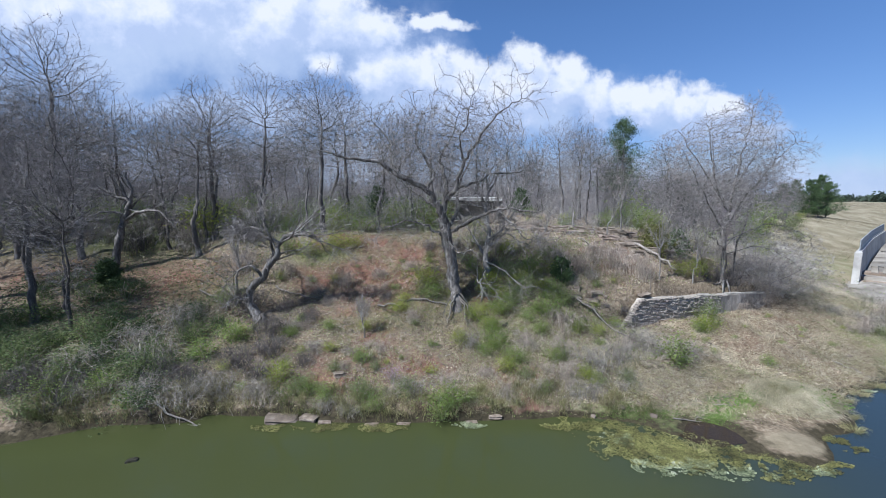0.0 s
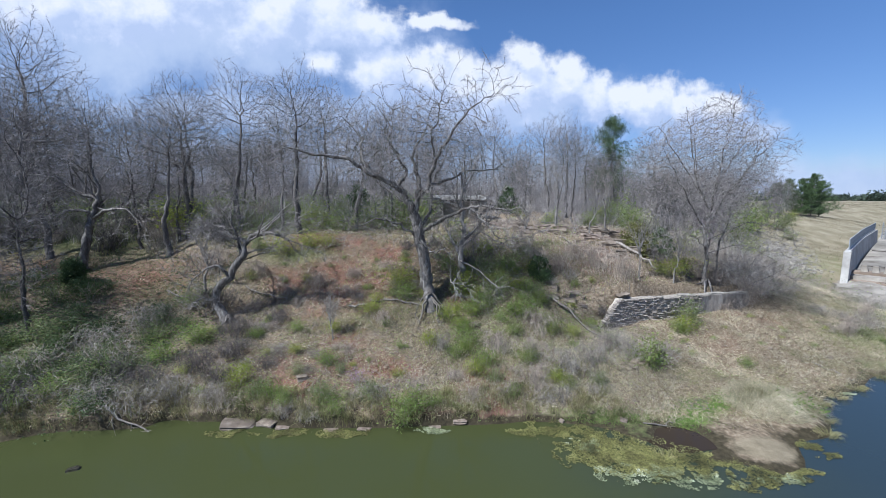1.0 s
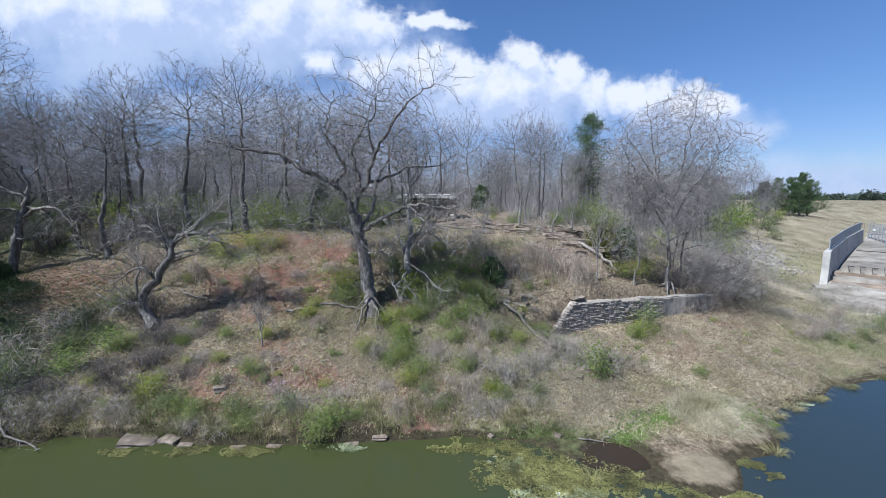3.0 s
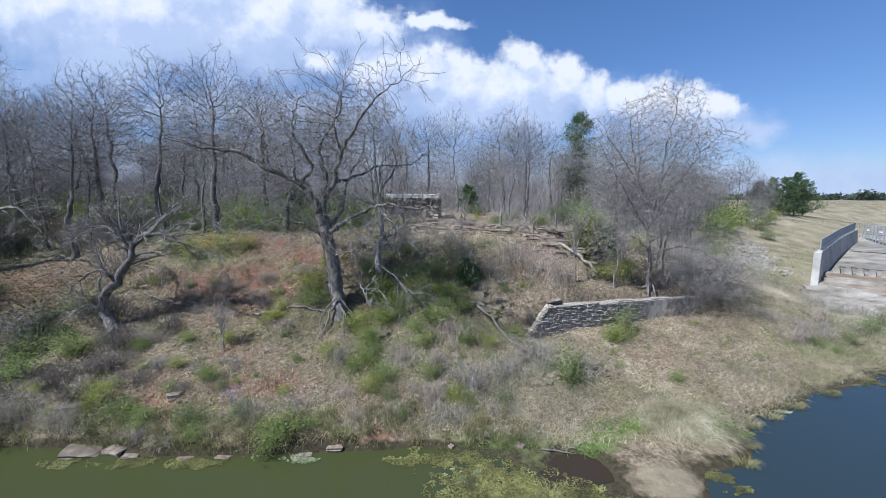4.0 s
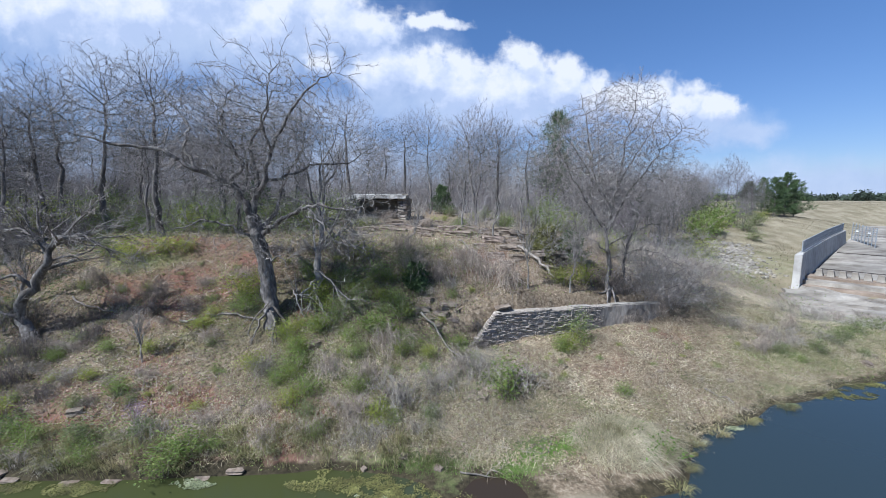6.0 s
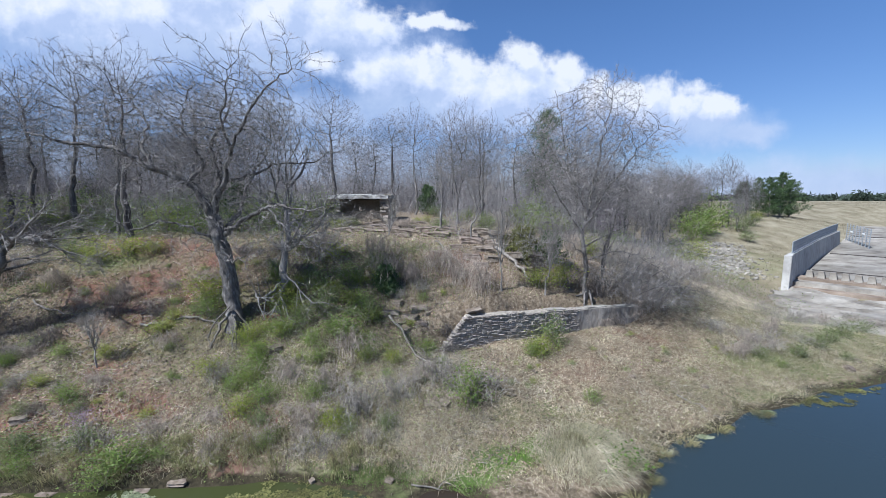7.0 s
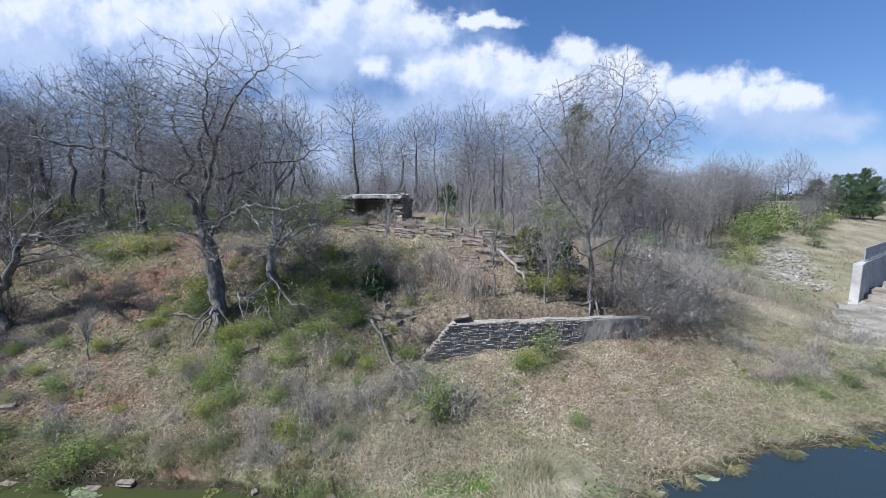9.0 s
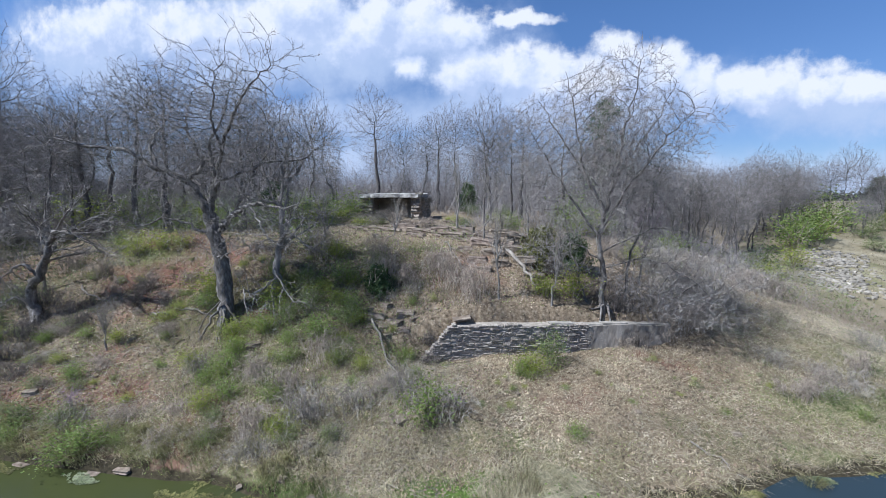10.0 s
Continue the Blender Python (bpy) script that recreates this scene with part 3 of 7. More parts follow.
soil.data.foreach_set("color", rgba.ravel())
ground = tagged(new("ground", ground_mesh), "wooded earth bank of leaf litter, red soil and dry grass", "ground", kind="structure")

wx, wy = np.meshgrid(np.linspace(-300, 300, 41), np.linspace(-25, 40, 9))
widx = np.arange(wx.size).reshape(wx.shape)
wq = np.stack([widx[:-1, :-1], widx[:-1, 1:], widx[1:, 1:], widx[1:, :-1]], -1).reshape(-1, 4)
# the shallow brown pool on the spit
def pool():
    bm = bmesh.new()
    ring = []
    for k in range(28):
        a = k * 2 * math.pi / 28
        r = 1 + 0.3 * noise.noise(Vector((math.cos(a) * 1.3, math.sin(a) * 1.3, 4.0)))
        ring.append(bm.verts.new((10.75 + math.cos(a) * r * 1.5, 14.5 + math.sin(a) * r * 0.9, 0.02)))
    bm.faces.new(ring)
    me = bpy.data.meshes.new("pool")
    bm.to_mesh(me)
    bm.free()
    me.materials.append(POOL)
    tagged(new("pool", me), "shallow brown pool of still water on the spit", "water", kind="structure")


pool()
tagged(new("water", mesh_np("water", np.stack([wx, wy, 0 * wx], -1).reshape(-1, 3), wq, WATER)), "calm turbid green pond water, bluer beyond the spit", "water", kind="structure")

# ---- how plants grow ----
class Wood:
    """Gathers tubes into one mesh of quads, and thin twigs into one of triangles."""

    def __init__(self, seed):
        self.rng = np.random.default_rng(seed)
        self.v, self.f, self.n = [], [], 0
        self.tv, self.ends = [], []

    def tube(self, pts, rad, sides):
        p, rad = np.asarray(pts, float), np.asarray(rad, float)
        t = np.gradient(p, axis=0)
        t /= np.linalg.norm(t, axis=1, keepdims=True) + 1e-9
        mean = np.abs(t.mean(0))
        ref = np.eye(3)[int(np.argmin(mean))]
        u = np.cross(t, ref)
        u /= np.linalg.norm(u, axis=1, keepdims=True) + 1e-9
        w = np.cross(t, u)
        a = np.arange(sides) * 2 * np.pi / sides
        rough = rad[:, None, None] * (1 + 0.13 * np.clip(self.rng.normal(size=(len(p), sides, 1)), -1.6, 1.6) * (sides > 7))
        ring = p[:, None] + rough * (np.cos(a)[None, :, None] * u[:, None] + np.sin(a)[None, :, None] * w[:, None])
        self.v.append(ring.reshape(-1, 3))
        k = np.arange(sides)
        base = self.n + np.arange(len(p) - 1)[:, None] * sides
        q = np.stack([base + k, base + (k + 1) % sides, base + sides + (k + 1) % sides, base + sides + k], -1)
        self.f.append(q.reshape(-1, 4))
        self.n += len(p) * sides

    def needles(self, at, way, length, width):
        """Fine twigs, one thin triangle each."""
        at, way = np.asarray(at, float), np.asarray(way, float)
        side = np.cross(way, self.rng.normal(size=way.shape))
        side *= width / (np.linalg.norm(side, axis=1, keepdims=True) + 1e-9)
        way = way / (np.linalg.norm(way, axis=1, keepdims=True) + 1e-9) * np.asarray(length)[:, None]
        self.tv.append(np.stack([at - side, at + side, at + way], 1).reshape(-1, 3))

    def meshes(self, name, bark, twig):
        out = []
        if self.v:
            out.append(mesh_np(name, np.concatenate(self.v), np.concatenate(self.f), bark, smooth=True))
        if self.tv:
            v = np.concatenate(self.tv)
            out.append(mesh_np(name + "_twigs", v, np.arange(len(v)).reshape(-1, 3), twig))
        return out


def unit(v):
    v = np.asarray(v, float)
    return v / (np.linalg.norm(v) + 1e-9)


def bent(rng, d, degrees):
    """A direction at an angle to d, turned about it at random."""
    side = np.cross(d, rng.normal(size=3))
    a = math.radians(degrees)
    return unit(d * math.cos(a) + unit(side) * math.sin(a))


def grow(w, start, d, length, r, level, p):
    """A branch with its side branches. p: levels, kids, angle, ratio, wander, rise, twigs, twig."""
    rng = w.rng
    n = (7, 6, 5, 2, 2)[min(level, 4)]
    pts, dirs = [np.asarray(start, float)], []
    d = unit(d)
    for _ in range(n):
        d = unit(d + rng.normal(size=3) * p["wander"] + np.array((0, 0, p["rise"])))
        dirs.append(d)
        pts.append(pts[-1] + d * length / n)
    last = level >= p["levels"]
    rad = r * np.linspace(1, 0.12 if last else 0.2, n + 1)
    w.tube(pts, rad, 7 if r > 0.12 else 5 if r > 0.045 else 3)
    side_shoots(w, pts, rad, length, level, p)


def side_shoots(w, pts, rad, length, level, p, start=0.22):
    rng, n = w.rng, len(pts) - 1
    if level < p["levels"]:
        kids = p["kids"][min(level, len(p["kids"]) - 1)]
        for k in range(kids):
            f = start + (1 - start) * (k + rng.random()) / kids
            i = min(int(f * n), n - 1)
            at = pts[i] + (pts[i + 1] - pts[i]) * (f * n - i)
            d = unit(pts[i + 1] - pts[i])
            size = length * p["ratio"] * (1.15 - 0.55 * f) * rng.uniform(0.7, 1.25)
            grow(w, at, bent(rng, d, rng.normal(p["angle"], 11)), size, max(0.007, min(rad[i] * rng.uniform(0.5, 0.72), 0.006 + 0.017 * size)), level + 1, p)
    if level >= p["levels"] - 1:
        k = p["twigs"]
        f = rng.uniform(0.1, 1, k) * n
        i = np.minimum(f.astype(int), n - 1)
        a = np.array(pts)
        at = a[i] + (a[i + 1] - a[i]) * (f - i)[:, None]
        way = a[i + 1] - a[i]
        way = way / (np.linalg.norm(way, axis=1, keepdims=True) + 1e-9) + rng.normal(size=(k, 3)) * 0.8 + np.array((0, 0, p["rise"]))
        w.needles(at, way, rng.uniform(0.5, 1.2, k) * p["twig"], rng.uniform(0.6, 1.2, k)[:, None] * p["width"])
        w.ends.append(at)


def smooth_line(points, steps=4, rough=0.0, rng=None):
    """A rounded line through the given points."""
    p = np.asarray(points, float)
    p = np.vstack([2 * p[0] - p[1], p, 2 * p[-1] - p[-2]])
    out = []
    for i in range(1, len(p) - 2):
        for s in np.arange(steps) / steps:
            out.append(0.5 * (2 * p[i] + (p[i + 1] - p[i - 1]) * s + (2 * p[i - 1] - 5 * p[i] + 4 * p[i + 1] - p[i + 2]) * s**2 + (3 * p[i] - p[i - 1] - 3 * p[i + 1] + p[i + 2]) * s**3))
    out.append(p[-2])
    out = np.array(out)
    if rough:
        out[1:-1] += rng.normal(size=out[1:-1].shape) * rough
    return out


def limb(w, points, r0, r1, p, level=1, shoots=None, start=0.2, rough=0.05):
    """A hand-set limb with shoots grown from it."""
    pts = smooth_line(points, 4, rough, w.rng)
    rad = np.linspace(r0, r1, len(pts))
    w.tube(pts, rad, 9 if r0 > 0.15 else 6)
    length = float(np.linalg.norm(np.diff(pts, axis=0), axis=1).sum())
    q = dict(p)
    if shoots:
        q["kids"] = tuple(shoots if n == level else k for n, k in enumerate(p["kids"]))
    side_shoots(w, list(pts), rad, length, level, q, start)


def root_flare(w, x, y, z, r, count=6, reach=0.9):
    for k in range(count):
        a = k * 2 * math.pi / count + w.rng.uniform(-0.3, 0.3)
        far = reach * w.rng.uniform(0.7, 1.3)
        ex, ey = x + math.cos(a) * far, y + math.sin(a) * far
        pts = smooth_line([(x + math.cos(a) * r * 0.2, y + math.sin(a) * r * 0.2, z + r * 1.5), (x + math.cos(a) * r * 0.9, y + math.sin(a) * r * 0.9, z + r * 0.5), (ex, ey, gz(ex, ey) - 0.12)], 3)
        w.tube(pts + w.rng.normal(size=pts.shape) * r * 0.10, np.linspace(r * 0.42, r * 0.06, len(pts)), 5)


def tree_thing(name, label, category, w, m, bark, twig, group=""):
    root = thing(name, label, category, m, group)
    made = w.meshes(name, bark, twig)
    part("trunk", made[0], bark, root)
    if len(made) > 1:
        tagged(part("crown", made[1], twig, root, "haze of fine bare twigs"), kind="stuff")
    return root


def colonise(w, lines, attract, step, reach, kill, rise=0.12, tip=0.006, power=2.35, twigs=3, twig=0.4, width=0.005, rounds=70):
    """Boughs that grow from the given lines towards scattered points and fork on the way, down to fine twigs."""
    rng = w.rng
    P = [np.asarray(v, float) for line in lines for v in line]
    parent, kids = [-1] * len(P), [0] * len(P)
    given = len(P)
    A = np.asarray(attract, float)
    near_d, near_i = np.full(len(A), 1e9), np.zeros(len(A), int)
    fresh = 0
    for _ in range(rounds):
        pts = np.array(P[fresh:])
        if len(pts):
            d = np.linalg.norm(A[:, None] - pts[None], axis=2)
            k = d.argmin(1)
            best = d[np.arange(len(A)), k]
            closer = best < near_d
            near_d[closer], near_i[closer] = best[closer], k[closer] + fresh
        keep = near_d > kill
        A, near_d, near_i = A[keep], near_d[keep], near_i[keep]
        fresh = len(P)
        pull = {}
        for a in np.nonzero(near_d < reach)[0]:
            pull.setdefault(int(near_i[a]), []).append(a)
        grown = 0
        for n, who in pull.items():
            if kids[n] > 4:
                continue
            way = A[who] - P[n]
            way = way / (np.linalg.norm(way, axis=1, keepdims=True) + 1e-9)
            lead = way[rng.integers(0, len(way))]
            way = way[way @ lead > 0.55].mean(0)
            before = unit(P[n] - P[parent[n]]) if parent[n] >= 0 and kids[n] == 0 else np.zeros(3)
            way = unit(unit(way) + before * 0.45 + np.array((0, 0, rise * 1.3)) + rng.normal(size=3) * 0.09)
            P.append(P[n] + way * step)
            parent.append(n)
            kids.append(0)
            kids[n] += 1
            grown += 1
        if not grown:
            break
    count = [0] * len(P)
    child = [[] for _ in P]
    for n in range(len(P) - 1, given - 1, -1):
        count[n] = max(count[n], 1)
        count[parent[n]] += count[n]
        child[parent[n]].append(n)
    starts = [(n, c) for n in range(given) for c in child[n]]
    while starts:
        n, c = starts.pop()
        chain = [n, c]
        while child[chain[-1]]:
            forks = sorted(child[chain[-1]], key=lambda q: -count[q])
            starts += [(chain[-1], q) for q in forks[1:]]
            chain.append(forks[0])
        rad = np.array([tip * count[q] ** (1 / power) for q in chain[1:]])
        rad = np.r_[rad[0], rad]
        rad[-1] *= 0.6
        pts = np.array([P[q] for q in chain])
        if len(pts) > 3:
            pts[1:-1] = pts[1:-1] * 0.5 + (pts[:-2] + pts[2:]) * 0.25
        w.tube(pts, rad, 7 if rad[0] > 0.08 else 5 if rad[0] > 0.028 else 3)
    ends = [n for n in range(given, len(P)) if count[n] <= 2]
    if ends:
        at = np.repeat(np.array([P[n] for n in ends]), twigs, axis=0)
        way = np.repeat(np.array([unit(P[n] - P[parent[n]]) for n in ends]), twigs, axis=0)
        way = way + rng.normal(size=way.shape) * 0.5 + np.array((0, 0, rise * 0.8))
        w.needles(at, way, rng.uniform(0.4, 1.2, len(at)) * twig, rng.uniform(0.6, 1.2, (len(at), 1)) * width)
        w.ends.append(np.array([P[n] for n in ends]))


def dome(rng, n, centre, radii, hollow=2.2):
    """Points in an egg-shaped crown, denser towards its skin."""
    d = rng.normal(size=(n, 3))
    d /= np.linalg.norm(d, axis=1, keepdims=True)
    r = rng.random((n, 1)) ** (1 / hollow)
    lump = 1 + 0.16 * np.sin(d[:, :1] * 5 + centre[0]) * np.cos(d[:, 1:2] * 4) + 0.10 * np.sin(d[:, 2:] * 7 + centre[0])
    return np.asarray(centre) + d * r * lump * np.asarray(radii)


def skeleton(w, limbs):
    """Hand-set limbs (points, radius at the start and at the end), drawn, with the places that boughs may grow from."""
    lines = []
    for points, r0, r1, start in limbs:
        pts = smooth_line(points, 5, 0.045, w.rng)
        w.tube(pts, np.linspace(r0, r1, len(pts)), 9 if r0 > 0.15 else 6)
        lines.append(pts[int(start * len(pts)):])
    return lines


def crown_tree(seed, height, r, spread, clear, lean=(0, 0), n=430, fan=False):
    """A bare tree with a full round crown, foot at the origin."""
    w = Wood(seed)
    rng = w.rng
    top = np.array((lean[0], lean[1], height * (0.62 if fan else 0.7)))
    pts = smooth_line([(0, 0, -0.3), (rng.normal() * 0.012 * height, rng.normal() * 0.012 * height, height * 0.2), tuple(top * 0.6 + rng.normal(size=3) * 0.016 * height), tuple(top)], 5, 0.005 * height, rng)
    rad = np.linspace(r, r * 0.22, len(pts))
    rad[0] = r * 1.35
    w.tube(pts, rad, 8)
    low = clear * height
    mid = (low + height) / 2
    a = dome(rng, n, (top[0], top[1], mid), (spread, spread, (height - low) / 2 * 1.05))
    if fan:
        squeeze = np.clip((a[:, 2] - low) / (height - low), 0, 1) ** 0.6
        a[:, :2] = top[:2] + (a[:, :2] - top[:2]) * (0.25 + 0.85 * squeeze)[:, None]
    colonise(w, [pts[pts[:, 2] > low * 0.8]], a, 0.23, 5.0, 0.27, 0.14, 0.0068, 2.45, 4, 0.5, 0.006, 90)
    return w


OAK = dict(levels=3, kids=(10, 7, 7), angle=48, ratio=0.50, wander=0.16, rise=0.05, twigs=12, twig=0.5, width=0.009)
UPRIGHT = dict(levels=3, kids=(11, 8, 6), angle=36, ratio=0.52, wander=0.10, rise=0.09, twigs=12, twig=0.55, width=0.009)


def bare_tree(seed, height, r, p, lean=(0, 0), clear=0.35):
    """A bare tree in its own place, foot at the origin."""
    w = Wood(seed)
    rng = w.rng
    top = np.array((lean[0] * 0.8, lean[1] * 0.8, height * 0.56))
    pts = smooth_line([(0, 0, -0.3), (rng.normal() * 0.008 * height, rng.normal() * 0.008 * height, height * 0.2), tuple(top * 0.55 + rng.normal(size=3) * 0.018 * height), tuple(top)], 4, 0.003 * height, rng)
    rad = np.linspace(r, r * 0.14, len(pts))
    rad[0] = r * 1.35
    w.tube(pts, rad, 8)
    # limbs fork from the upper trunk and open into a dome
    limbs = p["kids"][0]
    for k in range(limbs):
        f = clear / 0.56 + (1 - clear / 0.56) * (k + 0.5 * rng.random()) / limbs
        i = min(int(f * (len(pts) - 1)), len(pts) - 2)
        at = pts[i] + (pts[i + 1] - pts[i]) * (f * (len(pts) - 1) - i)
        a = k * 2.4 + rng.normal(0, 0.4)
        tilt = math.radians(p["angle"] * (1.35 - 0.95 * f) + rng.normal(0, 6))
        way = (math.cos(a) * math.sin(tilt), math.sin(a) * math.sin(tilt), math.cos(tilt))
        grow(w, at, way, height * rng.uniform(0.38, 0.5) * (1.1 - 0.15 * f), max(rad[i] * rng.uniform(0.45, 0.62), 0.03), 1, p)
    return w


def leaf_cards(rng, centres, per, spread, size, flat=0.5):
    """Small leaves as single quads, scattered round the centres."""
    c = np.repeat(np.asarray(centres, float), per, axis=0)
    n = len(c)
    c = c + rng.normal(size=(n, 3)) * spread
    a = rng.normal(size=(n, 3))
    a[:, 2] *= flat
    a /= np.linalg.norm(a, axis=1, keepdims=True)
    b = np.cross(a, rng.normal(size=(n, 3)))
    b /= np.linalg.norm(b, axis=1, keepdims=True)
    s = rng.uniform(0.6, 1.3, (n, 1)) * size
    a, b = a * s, b * s * 0.55
    v = np.stack([c - a, c - b * 0.9, c + a, c + b], 1).reshape(-1, 3)
    return v, np.arange(4 * n).reshape(-1, 4)


def leafy_bush(seed, height, width, leaf, leaves=620, size=0.05):
    """A bush with stems and leaves, foot at the origin: stems and leaves as meshes."""
    rng = np.random.default_rng(seed)
    w = Wood(seed)
    tips = []
    for k in range(16):
        a, lean = rng.uniform(0, 2 * math.pi), rng.uniform(0.1, 1.0)
        h = height * rng.uniform(0.55, 1.0) * (1.1 - 0.45 * lean)
        ex, ey = math.cos(a) * lean * width * 0.5, math.sin(a) * lean * width * 0.5
        pts = smooth_line([(ex * 0.12, ey * 0.12, -0.1), (ex * 0.45, ey * 0.45, h * 0.6), (ex, ey, h)], 3, 0.02, rng)
        w.tube(pts, np.linspace(0.014, 0.004, len(pts)), 3)
        tips += [tuple(q) for q in pts[2:]]
        w.needles(np.repeat(pts[3:5], 3, axis=0), rng.normal(size=(6, 3)) + np.array((0, 0, 0.8)), rng.uniform(0.15, 0.4, 6), 0.005)
    tips = np.array(tips)
    v, f = leaf_cards(rng, tips, max(1, leaves // len(tips)), width * 0.13, size)
    low = v[:, 2].reshape(-1, 4).min(1) > 0.0
    f = f[low]
    return w, mesh_np("leaves", v, f, leaf)


def twiggy_shrub(seed, height, width, stems, droop=0.3, thick=0.007):
    """A leafless tangle of stems."""
    w = Wood(seed)
    rng = w.rng
    for k in range(stems):
        a, lean = rng.uniform(0, 2 * math.pi), rng.random() ** 0.7
        h = height * rng.uniform(0.4, 1.0)
        bx, by = rng.normal(size=2) * width * 0.16
        ex, ey = bx + math.cos(a) * lean * width * 0.55, by + math.sin(a) * lean * width * 0.55
        pts = smooth_line([(bx, by, -0.15), (bx * 0.4 + ex * 0.6, by * 0.4 + ey * 0.6, h), (ex * 1.15, ey * 1.15, h * (1 - droop * lean * rng.uniform(0.3, 2.0)))], 3, 0.04, rng)
        w.tube(pts, np.linspace(thick, thick * 0.35, len(pts)), 3)
        k2 = 7
        i = rng.integers(1, len(pts) - 1, k2)
        way = pts[i + 1] - pts[i]
        way = way / (np.linalg.norm(way, axis=1, keepdims=True) + 1e-9) + rng.normal(size=(k2, 3)) * 0.7
        w.needles(pts[i], way, rng.uniform(0.2, 0.6, k2) * height * 0.6, 0.0055)
    return w


def cedar_tree(seed, height, width, trunk=0.12, bare=0.12, ragged=0.3, thin=1.0):
    """A juniper: trunk, boughs and sprays of scale needles."""
    w = Wood(seed)
    rng = w.rng
    pts = smooth_line([(0, 0, -0.2), (rng.normal() * 0.1, rng.normal() * 0.1, height * 0.5), (rng.normal() * 0.15, 0, height)], 5, 0.03, rng)
    w.tube(pts, np.linspace(trunk, 0.015, len(pts)), 7)
    sprays = []
    boughs = int((26 + height * 9) * thin)
    for k in range(boughs):
        f = bare + (1 - bare) * (k + rng.random()) / boughs
        reach = width * 0.5 * (1.05 - f) ** 0.65 * rng.uniform(1 - 2 * ragged, 1.1) + 0.1
        a = rng.uniform(0, 2 * math.pi)
        z = f * height
        end = np.array((math.cos(a) * reach, math.sin(a) * reach, z + reach * rng.uniform(0.0, 0.55)))
        b = smooth_line([(0, 0, z), tuple(end * 0.55 + np.array((0, 0, z * 0.45 - 0.05))), tuple(end)], 3, 0.03, rng)
        w.tube(b, np.linspace(0.022, 0.006, len(b)), 3)
        sprays += [tuple(q) for q in b[2:]]
    sprays = np.array(sprays)
    per = int(26 * min(1.0, thin * 1.4))
    c = np.repeat(sprays, per, axis=0)
    n = len(c)
    c = c + rng.normal(size=(n, 3)) * (0.13 if thin == 1 else 0.26)
    way = rng.normal(size=(n, 3)) + np.array((0, 0, 0.5))
    way /= np.linalg.norm(way, axis=1, keepdims=True)
    side = np.cross(way, rng.normal(size=(n, 3)))
    side /= np.linalg.norm(side, axis=1, keepdims=True)
    ln = rng.uniform(0.12, 0.30, (n, 1))
    v = np.stack([c - side * 0.035, c + side * 0.035, c + way * ln], 1).reshape(-1, 3)
    return w, mesh_np("needles", v, np.arange(len(v)).reshape(-1, 3), None)


def rock_mesh(seed, sx, sy, sz, rough=0.12, flat=True):
    """A weathered block: rounded, layered and uneven."""
    rng = random.Random(seed)
    bm = bmesh.new()
    bmesh.ops.create_cube(bm, size=1.0)
    bmesh.ops.subdivide_edges(bm, edges=bm.edges[:], cuts=2, use_grid_fill=True)
    off = Vector((rng.random() * 50, rng.random() * 50, rng.random() * 50))
    for v in bm.verts:
        p = v.co.copy()
        k = 1 - 0.16 * max(0, p.xy.length - 0.5) if flat else 1 - 0.5 * max(0, p.length - 0.5)
        p *= k
        q = Vector((p.x * sx, p.y * sy, p.z * sz))
        push = noise.noise_vector(p * 1.7 + off) * rough + noise.noise_vector(p * 4.1 + off) * rough * 0.45
        v.co = q + Vector((push.x * sx, push.y * sy, push.z * sz))
    me = bpy.data.meshes.new("rock")
    bm.to_mesh(me)
    bm.free()
    return me

# ---- stone pieces ----
def stone_block(seed, rough=0.15, material=STONE):
    """A unit stone with eased, uneven faces, proud at its middle."""
    rng = random.Random(seed)
    bm = bmesh.new()
    bmesh.ops.create_cube(bm, size=1.0)
    bmesh.ops.bevel(bm, geom=bm.edges[:], offset=0.12, segments=1, affect="EDGES")
    for v in bm.verts:
        v.co += Vector((rng.uniform(-1, 1) * rough * 0.5, rng.uniform(-1, 1) * rough, rng.uniform(-1, 1) * rough))
    me = bpy.data.meshes.new("stone")
    bm.to_mesh(me)
    bm.free()
    me.materials.append(material)
    return me


STONES = [stone_block(k) for k in range(14)]
WALL_STONES = [stone_block(40 + k, 0.12, WALL_STONE) for k in range(14)]


def lay_stones(parent, line, courses, top_of, bottom, depth, seed, mean=0.46, name="stone", limit=10**6, mesh_set=STONES, raked=None, proud=1.0):
    """Courses of stones along a line (two places), from the bottom up to top_of(distance)."""
    rng = random.Random(seed)
    (ax, ay), (bx, by) = line
    run = math.hypot(bx - ax, by - ay)
    ux, uy = (bx - ax) / run, (by - ay) / run
    turn = math.degrees(math.atan2(uy, ux))
    count, z = 0, bottom
    for h in courses:
        a = -rng.random() * mean
        while a < run:
            w = mean * rng.choice((0.45, 0.7, 0.9, 1.1, 1.5, 2.0)) * rng.uniform(0.85, 1.15)
            mid = a + w / 2
            lo, hi = max(a, raked(z) if raked else 0.0), min(a + w, run)
            if hi - lo > 0.1 and z + h * 0.6 < top_of(mid) and count < limit:
                m = (lo + hi) / 2
                out = rng.uniform(-0.05, 0.06) * proud
                st = new(name, mesh_set[rng.randrange(len(mesh_set))])
                st.parent = parent
                st.matrix_basis = pose(ax + ux * m + uy * out, ay + uy * m - ux * out, z + h / 2, rng.uniform(-3, 3), rng.uniform(-3.5, 3.5), turn + rng.uniform(-3, 3)) @ Matrix.Diagonal((hi - lo - 0.018, depth, h - 0.018, 1))
                count += 1
            a += w
        z += h
    return count


